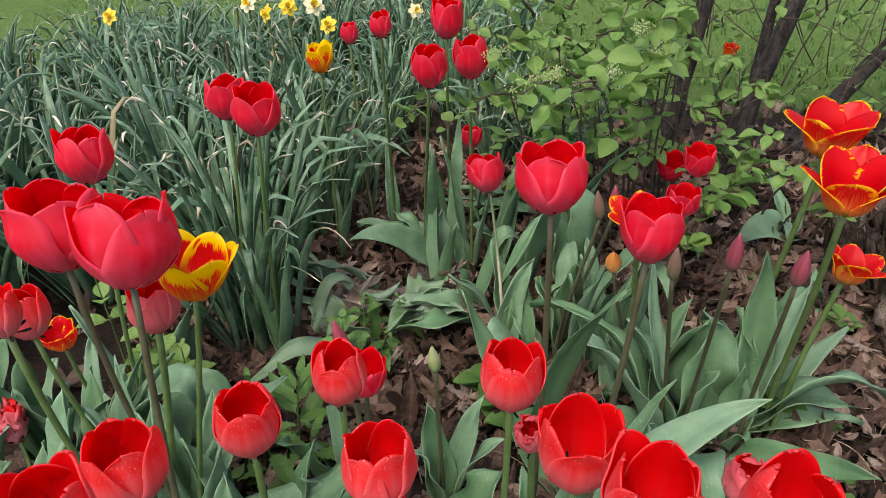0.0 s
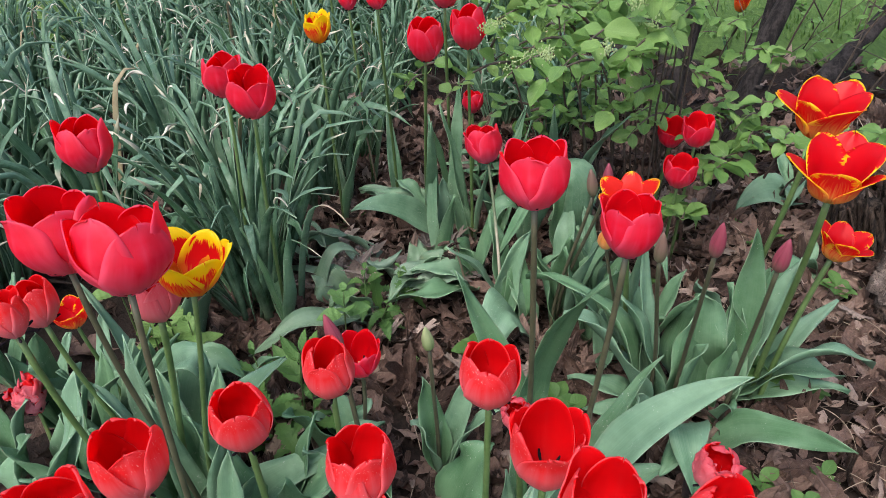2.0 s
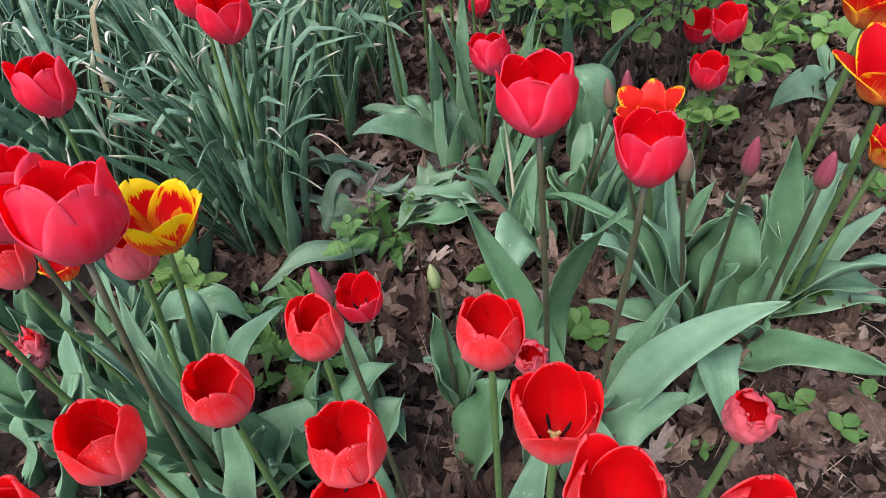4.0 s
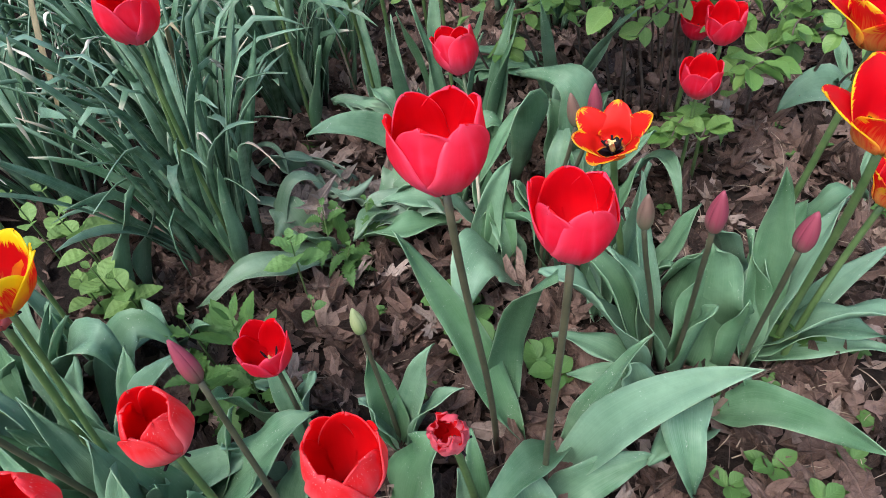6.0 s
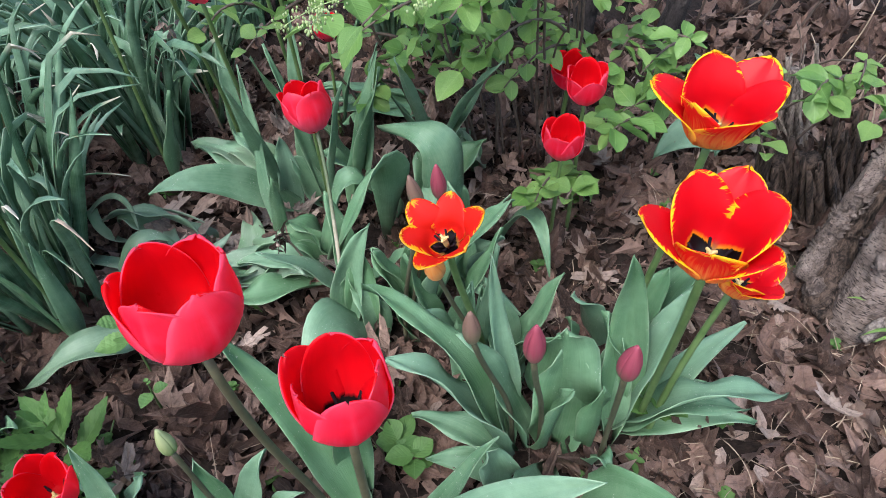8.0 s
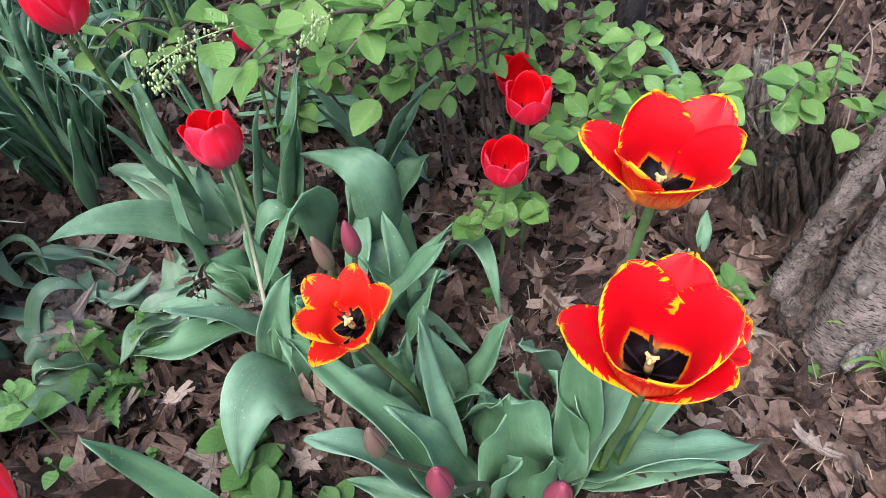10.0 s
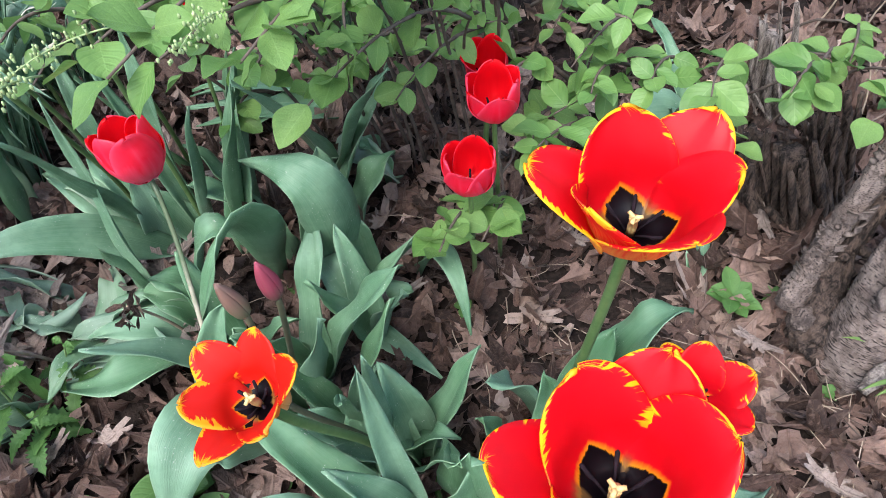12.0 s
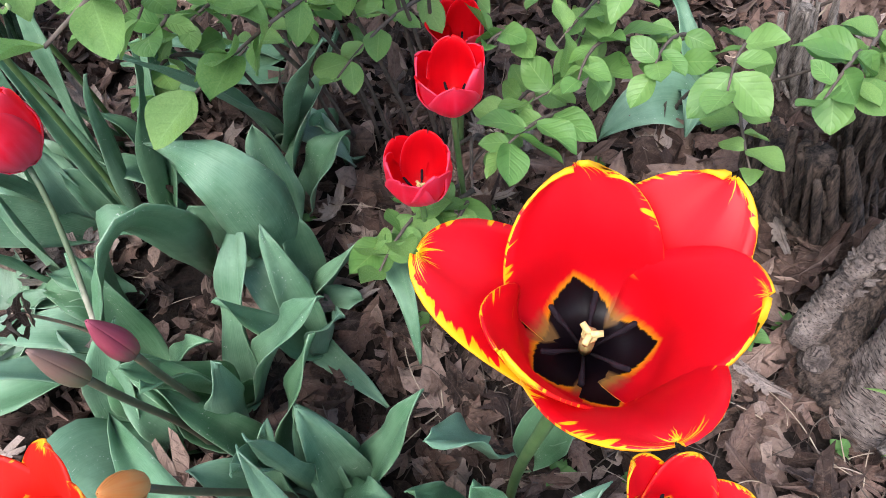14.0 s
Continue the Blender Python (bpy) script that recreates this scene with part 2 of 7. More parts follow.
def bark_skin(name, dark, light, ridge, stretch, grain=48.0):
    n = Nodes(name)
    flow = n.scaled(n.coord(), *stretch)
    big = n.noise(flow, grain, 6.0, 0.7)
    fine = n.noise(flow, 230.0, 5.0, 0.7)
    both = n.sums("MULTIPLY_ADD", fine, 0.5, big)
    cracks = n.noise(n.scaled(n.coord(), stretch[0] * 0.45, stretch[1] * 0.45, stretch[2] * 1.6), 170.0, 4.0, 0.65)
    col = n.ramp(both, (0.64, dark), (0.75, tuple(0.5 * (a + b) for a, b in zip(dark, light))), (0.87, light))
    col = n.mix(n.grey(cracks, 0.54, 0.7, 0.0, 0.6), col, dark)
    n.bump(n.sums("SUBTRACT", both, n.grey(cracks, 0.45, 0.75, 0.0, 0.5)), ridge, 0.005)
    return n.finish(col, 0.85, spec=0.25)


def old_bark_skin(name, dark, mid, light):
    """Old cherry-like bark: soft grey blotches, short dark dashes running round the stem, a few flaking patches."""
    n = Nodes(name)
    cloud = n.noise(n.coord(), 26.0, 5.0, 0.65)
    grit = n.noise(n.coord(), 420.0, 4.0, 0.7)
    dash = n.noise(n.scaled(n.coord("UV"), 380.0, 26.0, 1.0), 1.0, 2.0, 0.5)
    flake = n.noise(n.coord(), 85.0, 5.0, 0.65)
    col = n.ramp(n.sums("MULTIPLY_ADD", grit, 0.2, n.sums("MULTIPLY", cloud, 0.9)), (0.38, dark), (0.52, mid), (0.7, light))
    col = n.mix(n.grey(flake, 0.56, 0.6, 0.0, 0.5), col, light)
    col = n.mix(n.grey(flake, 0.42, 0.36, 0.0, 0.35), col, dark)
    col = n.mix(n.grey(dash, 0.45, 0.38, 0.0, 0.2), col, light)
    col = n.mix(n.grey(dash, 0.56, 0.61, 0.0, 0.9), col, tuple(0.6 * c for c in dark))
    n.bump(n.sums("SUBTRACT", n.sums("MULTIPLY_ADD", grit, 0.3, n.sums("MULTIPLY", n.grey(flake, 0.4, 0.62), 0.6)), n.grey(dash, 0.6, 0.68, 0.0, 0.6)), 0.7, 0.004)
    return n.finish(col, 0.85, spec=0.25)


def two_tone_stem(name, low, high):
    n = Nodes(name)
    u, v = n.uv()
    grain = n.noise(n.coord(), 90.0, 4.0)
    col = n.mix(n.grey(n.sums("ADD", u, n.grey(grain, 0.3, 0.7, -0.06, 0.06)), 0.5, 0.68), low, high)
    n.bump(grain, 0.2, 0.001)
    return n.finish(col, 0.5)


def ground_skin():
    """Dark mould in the bed, turf beyond its wavering edge."""
    n = Nodes("ground_skin")
    place = n.coord()
    axes = n.add("ShaderNodeSeparateXYZ")
    n.put(place, axes.inputs[0])
    edge = n.sums("ADD", axes.outputs[1], n.grey(n.noise(place, 3.0, 4.0), 0.3, 0.7, -0.25, 0.25))
    crumbs = n.noise(place, 130.0, 6.0, 0.7)
    soil = n.mix(n.grey(crumbs, 0.35, 0.7), (0.009, 0.006, 0.005), (0.04, 0.027, 0.021))
    blades = n.noise(n.scaled(place, 1.0, 0.4, 1.0), 90.0, 5.0, 0.7)
    patch = n.noise(place, 1.4, 4.0)
    turf = n.mix(n.grey(blades, 0.3, 0.7), (0.035, 0.08, 0.016), (0.12, 0.2, 0.045))
    turf = n.mix(n.grey(patch, 0.35, 0.7, 0.0, 0.5), turf, (0.1, 0.17, 0.042))
    along = n.sums("POWER", n.sums("ABSOLUTE", n.sums("DIVIDE", n.sums("SUBTRACT", axes.outputs[0], 0.1), 1.95)), 3.0)
    ahead = n.sums("POWER", n.sums("ABSOLUTE", n.sums("DIVIDE", n.sums("SUBTRACT", edge, 0.85), 1.2)), 3.0)
    edge = n.sums("ADD", n.sums("ADD", along, ahead), 1.05)
    col = n.mix(n.grey(edge, 1.95, 2.15), soil, turf)
    n.bump(crumbs, 0.8, 0.012)
    return n.finish(col, 0.9, spec=0.2)


RED_OUT = red_petal("red_petal_outside", (0.87, 0.014, 0.062), (0.74, 0.006, 0.03), (0.87, 0.15, 0.27), 0.5, thin=0.55, edge=0.42)
RED_IN = red_petal("red_petal_inside", (0.92, 0.004, 0.02), (0.82, 0.003, 0.014), (0.92, 0.014, 0.04), 0.1, thin=0.76)
RED_EYED = red_petal("red_petal_with_eye", (0.92, 0.004, 0.02), (0.82, 0.003, 0.014), (0.92, 0.014, 0.04), 0.1, thin=0.7, eye=True)
CORAL_OUT = red_petal("coral_petal_outside", (0.9, 0.027, 0.036), (0.82, 0.012, 0.02), (0.84, 0.33, 0.38), 0.74, worn=1.0, thin=0.54, edge=0.14)
CORAL_IN = red_petal("coral_petal_inside", (0.9, 0.008, 0.016), (0.82, 0.005, 0.012), (0.92, 0.035, 0.045), 0.1, thin=0.7)
PINK_OUT = red_petal("faded_petal_outside", (0.82, 0.15, 0.2), (0.74, 0.07, 0.11), (0.85, 0.38, 0.42), 0.8, worn=0.5, thin=0.6)
FLAME_OUT = flame_petal("flame_petal_outside", (0.9, 0.022, 0.02), (0.96, 0.64, 0.02), 0.16, False, base_to=0.62, base=(0.97, 0.62, 0.13))
FLAME_IN = flame_petal("flame_petal_inside", (0.78, 0.003, 0.014), (0.96, 0.67, 0.005), 0.02, True)
ORANGE_OUT = flame_petal("orange_petal_outside", (0.74, 0.04, 0.01), (0.9, 0.5, 0.06), 0.08, False)
ORANGE_IN = flame_petal("orange_petal_inside", (0.8, 0.018, 0.008), (0.95, 0.58, 0.01), 0.12, True, eye=0.8)
YELLOW_OUT = flame_petal("yellow_petal_outside", (0.85, 0.02, 0.012), (0.96, 0.74, 0.01), 0.5, False, base_to=0.6, base=(0.95, 0.62, 0.04), rags=(1.2, 14.0))
YELLOW_IN = flame_petal("yellow_petal_inside", (0.84, 0.008, 0.014), (0.96, 0.74, 0.01), 0.42, False, base_to=0.2, rags=(1.2, 14.0))
BUD_PINK = red_petal("bud_skin", (0.46, 0.1, 0.15), (0.34, 0.065, 0.1), (0.3, 0.17, 0.14), 0.45)
BUD_PALE = red_petal("pale_bud_skin", (0.34, 0.21, 0.17), (0.27, 0.17, 0.12), (0.26, 0.25, 0.15), 0.6)
BUD_GREEN = red_petal("green_bud_skin", (0.5, 0.56, 0.3), (0.4, 0.48, 0.22), (0.26, 0.36, 0.14), 0.6)
BUD_ORANGE = red_petal("orange_bud_skin", (0.85, 0.42, 0.12), (0.8, 0.27, 0.06), (0.78, 0.56, 0.26), 0.6)
STEM = plain_skin("flower_stem_green", (0.062, 0.115, 0.034), (0.115, 0.175, 0.06), 0.45, 60.0)
STEM_DARK = plain_skin("flower_stem_brownish", (0.06, 0.058, 0.034), (0.095, 0.09, 0.052), 0.45, 60.0)
STEM_PALE = two_tone_stem("flower_stem_bleached_low_down", (0.34, 0.31, 0.23), (0.09, 0.12, 0.06))
LEAF = blade_skin("tulip_leaf_skin", (0.068, 0.162, 0.08), (0.212, 0.35, 0.214), 0.42, 40.0, 0.12, 1.0)
# limp leaves: greyer, with some of their wet reflection put into the colour
LEAF_LIMP = blade_skin("limp_leaf_skin", (0.085, 0.165, 0.095), (0.23, 0.33, 0.225), 0.32, 30.0, 0.12, 1.0)
STRAP = blade_skin("daffodil_leaf_skin", (0.027, 0.083, 0.038), (0.215, 0.357, 0.228), 0.24, 14.0, 0.18, 0.0, True)
STRAP_DRY = blade_skin("dried_leaf_skin", (0.2, 0.16, 0.09), (0.4, 0.35, 0.22), 0.7, 14.0, 0.2)
SHRUB = broad_skin("shrub_leaf_skin", (0.08, 0.19, 0.04), (0.25, 0.39, 0.112), 0.42)
WEED = broad_skin("weed_leaf_skin", (0.05, 0.13, 0.03), (0.14, 0.265, 0.07), 0.55)
WEED_FRESH = broad_skin("fresh_weed_skin", (0.07, 0.17, 0.045), (0.19, 0.34, 0.11), 0.55)
WEED_PALE = broad_skin("pale_shoot_skin", (0.1, 0.21, 0.05), (0.26, 0.4, 0.125), 0.55)
LITTER = litter_skin("dead_leaf_skin")
LITTER_PALE = litter_skin("bleached_leaf_skin", 0.5)
TWIG = plain_skin("twig_bark", (0.05, 0.036, 0.028), (0.12, 0.09, 0.07), 0.8, 90.0, relief=0.5)
STRAW = plain_skin("straw", (0.22, 0.165, 0.11), (0.46, 0.37, 0.28), 0.7, 60.0)
PAPERY = plain_skin("papery_dry_leaf", (0.42, 0.39, 0.3), (0.66, 0.62, 0.52), 0.7, 60.0)
TRUNK_DARK = bark_skin("dark_bark", (0.01, 0.008, 0.008), (0.052, 0.043, 0.04), 0.8, (1.0, 1.0, 0.35))
TRUNK_GREY = old_bark_skin("grey_bark", (0.035, 0.026, 0.022), (0.115, 0.088, 0.074), (0.225, 0.18, 0.155))
WOOD_GREY = bark_skin("weathered_wood", (0.075, 0.06, 0.05), (0.33, 0.28, 0.24), 0.9, (2.6, 2.6, 0.3))
WOOD_ROT = bark_skin("rotten_wood", (0.014, 0.01, 0.008), (0.12, 0.085, 0.066), 1.0, (2.6, 2.6, 0.3))
PISTIL = plain_skin("pistil", (0.46, 0.38, 0.13), (0.62, 0.53, 0.25), 0.6, 200.0)
ANTHER = plain_skin("anther", (0.006, 0.004, 0.006), (0.018, 0.011, 0.016), 0.9, 200.0, spec=0.15)
DAFF_YELLOW = plain_skin("daffodil_yellow", (0.8, 0.58, 0.02), (0.88, 0.72, 0.1), 0.5, 60.0, 0.3)
DAFF_CREAM = plain_skin("daffodil_cream", (0.8, 0.76, 0.45), (0.85, 0.82, 0.6), 0.5, 60.0, 0.3)
BLOSSOM = plain_skin("blossom_bud", (0.2, 0.28, 0.1), (0.36, 0.43, 0.2), 0.6, 200.0)
TURF = blade_skin("turf_blade_skin", (0.06, 0.13, 0.025), (0.16, 0.26, 0.06), 0.5, 4.0, 0.25)

rng = np.random.default_rng(11)


# ---- mesh makers ----
def mesh_of(name, verts, faces, uvs, mats, slots=None, smooth=True):
    me = bpy.data.meshes.new(name)
    me.from_pydata([tuple(map(float, p)) for p in verts], [], faces)
    if uvs is not None:
        layer = me.uv_layers.new(name="UVMap")
        where = np.empty(len(me.loops), dtype=np.int32)
        me.loops.foreach_get("vertex_index", where)
        layer.data.foreach_set("uv", np.asarray(uvs, dtype=np.float32)[where].ravel())
    for m in mats:
        me.materials.append(m)
    if slots is not None:
        me.polygons.foreach_set("material_index", np.asarray(slots, dtype=np.int32))
    me.polygons.foreach_set("use_smooth", [smooth] * len(me.polygons))
    me.update()
    return me


def child(name, me, parent, label=""):
    ob = new(name, me)
    ob.parent = parent
    return tagged(ob, label)


def thing(name, at, label, category, group=""):
    ob = new(name)
    ob.empty_display_size = 0.02
    ob.location = at
    return tagged(ob, label, category, group)


def normals_of(p):
    du, dv = np.gradient(p, axis=0), np.gradient(p, axis=1)
    n = np.cross(du, dv)
    return n / (np.linalg.norm(n, axis=2, keepdims=True) + 1e-12)


def sheet(p, thick=0.0, along=1.0):
    """Faces, points and (u, v) of a grid of points (n along, m across); with a thickness it becomes a closed shell. Slot 1 is the far side."""
    n, m = p.shape[:2]
    u, v = np.meshgrid(1 - (1 - np.linspace(0, 1, n)) ** along, np.linspace(0, 1, m), indexing="ij")
    uv = np.stack([u, v], -1).reshape(-1, 2)
    quads = [(i * m + j, (i + 1) * m + j, (i + 1) * m + j + 1, i * m + j + 1) for i in range(n - 1) for j in range(m - 1)]
    if not thick:
        return p.reshape(-1, 3), quads, uv, [0] * len(quads)
    low = p - normals_of(p) * thick
    k = n * m
    under = [(a + k, d + k, c + k, b + k) for a, b, c, d in quads]
    ring = [j for j in range(m)] + [i * m + m - 1 for i in range(1, n)] + [(n - 1) * m + j for j in range(m - 2, -1, -1)] + [i * m for i in range(n - 2, 0, -1)]
    rim = [(a, b, b + k, a + k) for a, b in zip(ring, ring[1:] + ring[:1])]
    return np.concatenate([p.reshape(-1, 3), low.reshape(-1, 3)]), quads + under + rim, np.concatenate([uv, uv]), [0] * len(quads) + [1] * (len(under) + len(rim))


def bezier(points, n):
    p = np.asarray(points, float)
    t = np.linspace(0, 1, n)[:, None]
    if len(p) == 3:
        return (1 - t) ** 2 * p[0] + 2 * t * (1 - t) * p[1] + t ** 2 * p[2]
    return (1 - t) ** 3 * p[0] + 3 * t * (1 - t) ** 2 * p[1] + 3 * t ** 2 * (1 - t) * p[2] + t ** 3 * p[3]


def frames(line):
    tan = np.gradient(line, axis=0)
    tan /= np.linalg.norm(tan, axis=1, keepdims=True) + 1e-12
    side = np.cross(tan[0], (0, 0, 1.0))
    if np.linalg.norm(side) < 0.05:
        side = np.cross(tan[0], (0, 1.0, 0))
    out = []
    for t in tan:
        side = side - t * (side @ t)
        side = side / (np.linalg.norm(side) + 1e-12)
        out.append(side)
    side = np.array(out)
    return tan, side, np.cross(side, tan)


def tube(line, radii, sides=8, rough=0.0):
    """Points, faces and (u, v) of a tube round a line of points."""
    line = np.asarray(line, float)
    tan, s, t = frames(line)
    n = len(line)
    a = np.linspace(0, 2 * np.pi, sides, endpoint=False)
    r = np.broadcast_to(np.asarray(radii, float), (n,))[:, None] * (1 + rough * rng.normal(size=(n, sides)))
    p = line[:, None] + r[..., None] * (np.cos(a)[None, :, None] * s[:, None] + np.sin(a)[None, :, None] * t[:, None])
    faces = [(i * sides + j, i * sides + (j + 1) % sides, (i + 1) * sides + (j + 1) % sides, (i + 1) * sides + j) for i in range(n - 1) for j in range(sides)]
    faces += [tuple(range(sides))[::-1], tuple(range((n - 1) * sides, n * sides))]
    uv = np.stack(np.meshgrid(np.linspace(0, 1, n), np.arange(sides) / sides, indexing="ij"), -1).reshape(-1, 2)
    return p.reshape(-1, 3), faces, uv


def merged(pieces):
    verts, faces, uvs, slots, k = [], [], [], [], 0
    for v, f, uv, *s in pieces:
        verts.append(v), uvs.append(uv)
        faces += [tuple(i + k for i in q) for q in f]
        slots += list(s[0]) if s else [0] * len(f)
        k += len(v)
    return np.concatenate(verts), faces, np.concatenate(uvs), slots


# ---- flowers ----
def petal_grid(radius, height, half, top, flare, seed, n=18, m=11, notch=0.0, hug=1.03, blunt=4.2, belly=0.5, full=2.3):
    """A petal on its axis: it swells to radius below the middle, and its tip stands at top times that radius, curling by flare."""
    r0 = np.random.default_rng(seed)
    u = 1 - (1 - np.linspace(0, 1, n)) ** 1.9
    s = u ** 1.25
    swell = np.clip(1 - (1 - np.clip(s / belly, 0, 1)) ** full, 0, 1) ** (0.5 if full > 2 else 0.62)
    late = np.clip((s - 0.4) / 0.6, 0, 1)
    r = radius * (0.08 + 0.92 * swell) * (1 + (top - 1) * late ** 1.5 + flare * late ** 5)
    h = height * (s - 0.25 * max(flare, 0) * late ** 6)
    w = half * np.minimum(1, 0.3 + 1.5 * u ** 0.85) * np.clip(1 - u ** blunt, 0, 1) ** 0.5
    w = np.maximum(w, half * 0.04)
    v = np.linspace(-1, 1, m)
    rho = np.maximum(np.maximum(r * hug, half * 0.6), 0.004)
    a = v[None, :] * np.minimum(w / rho, 1.9)[:, None]
    wave = 0.05 * half * np.sin(u * 8 + r0.uniform(0, 6))[:, None] * v[None, :] ** 3
    wave = wave + 0.07 * half * np.sin(u * 6 + r0.uniform(0, 6))[:, None] * np.abs(v[None, :]) ** 3
    x = r[:, None] - rho[:, None] * (1 - np.cos(a)) + wave + 0.045 * half * np.exp(-(v[None, :] / 0.18) ** 2) * np.sin(np.pi * u)[:, None]
    y = rho[:, None] * np.sin(a)
    z = h[:, None] - notch * half * (u ** 6)[:, None] * np.exp(-(v[None, :] / 0.25) ** 2) + 0.03 * half * np.sin(v * 7 + r0.uniform(0, 6))[None, :] * (u ** 4)[:, None]
    return np.stack([x, y, z], -1)


KINDS = {
    "red": (RED_OUT, RED_IN), "eyed": (RED_OUT, RED_EYED), "coral": (CORAL_OUT, CORAL_IN), "faded": (PINK_OUT, CORAL_IN), "flame": (FLAME_OUT, FLAME_IN),
    "orange": (ORANGE_OUT, ORANGE_IN), "yellow": (YELLOW_OUT, YELLOW_IN),
}
BUDS = {"pink": BUD_PINK, "pale": BUD_PALE, "green": BUD_GREEN, "orange": BUD_ORANGE}
count = [0]


def axis_frame(axis, turn):
    axis = Vector(axis).normalized()
    return Vector((0, 0, 1)).rotation_difference(axis).to_matrix().to_4x4() @ Matrix.Rotation(turn, 4, "Z")


def leaf(plant, base, tip, width, lift=0.1, roll=0.0, fold=0.45, wave=0.095, mid=0.4, via=None, mat=None, name="leaf", n=15, m=7, label=""):
    """A strap leaf from base to tip (world metres), held up by lift in its middle; roll turns its face, fold makes it a trough."""
    b, t = np.asarray(base, float), np.asarray(tip, float)
    b, t = (np.append(q, 0.0) if len(q) == 2 else q for q in (b, t))
    ctrl = b + (t - b) * mid + np.array((0, 0, lift))
    count[0] += 1
    r0 = np.random.default_rng(count[0])
    roll = roll + (0 if via else r0.normal() * 22)
    line = bezier([b, 2 * np.asarray(via) - (b + t) / 2, t], n) if via else bezier([b, b * 0.45 + ctrl * 0.55 + np.array((0, 0, 0.25 * lift)), ctrl * 0.7 + t * 0.3 + np.array((0, 0, 0.3 * lift)), t], n)
    tan, side, up = frames(line)
    u = np.linspace(0, 1, n)
    c, s = np.cos(np.radians(roll * np.sin(np.pi * np.clip(u * 0.9 + 0.1, 0, 1)))), np.sin(np.radians(roll * np.sin(np.pi * np.clip(u * 0.9 + 0.1, 0, 1))))
    sd = side * c[:, None] + up * s[:, None]
    upd = up * c[:, None] - side * s[:, None]
    width = min(width * 1.22, max(width, 0.085))
    w = width * 0.5 * np.minimum(1, 0.5 + 1.5 * u) * np.clip(1 - u ** 1.9, 0, 1) ** 0.85
    w = np.maximum(w, 0.0006)
    v = np.linspace(-1, 1, m)
    open_ = fold * (1 - 0.6 * u) + 0.9 * np.clip(0.16 - u, 0, 1) / 0.16
    ang = open_[:, None] * np.abs(v)[None, :]
    ruffle = wave * width * (np.sin(u * 11 + r0.uniform(0, 6))[:, None] * np.maximum(v, 0)[None, :] ** 2 + np.sin(u * 13 + r0.uniform(0, 6))[:, None] * np.minimum(v, 0)[None, :] ** 2)
    p = line[:, None] + (w[:, None] * v[None, :] * np.cos(ang))[..., None] * sd[:, None] + (w[:, None] * np.abs(v)[None, :] * np.sin(ang) + ruffle - 0.05 * width * np.exp(-(v[None, :] / 0.2) ** 2))[..., None] * upd[:, None]
    inv = plant.matrix_basis.inverted()
    p = p - np.array(inv.inverted().translation)
    verts, faces, uv, slots = sheet(p, 0.0009)
    child(name, mesh_of(name, verts, faces, uv, [mat or LEAF], [0] * len(faces)), plant, label)


def stem_of(plant, base, head, bow, radius, mat, top=None):
    """The stem as a part; returns the direction in which it ends."""
    b, h = np.array((*base[:2], 0.0)), np.asarray(head, float)
    height = h[2]
    c1 = b + np.array((bow[0] * 0.3, bow[1] * 0.3, height * 0.4))
    c2 = h - np.array(((h[0] - b[0]) * 0.35 - bow[0], (h[1] - b[1]) * 0.35 - bow[1], height * 0.35))
    if top is not None:
        c2 = 0.5 * c2 + 0.5 * (h - np.asarray(top) * height * 0.35)
    line = bezier([b, c1, c2, h], 14)
    v, f, uv = tube(line - b, np.linspace(radius * 1.15, radius * 0.92, 14), 9)
    child("stem", mesh_of("stem", v, f, uv, [mat]), plant)
    d = line[-1] - line[-2]
    return d / np.linalg.norm(d)


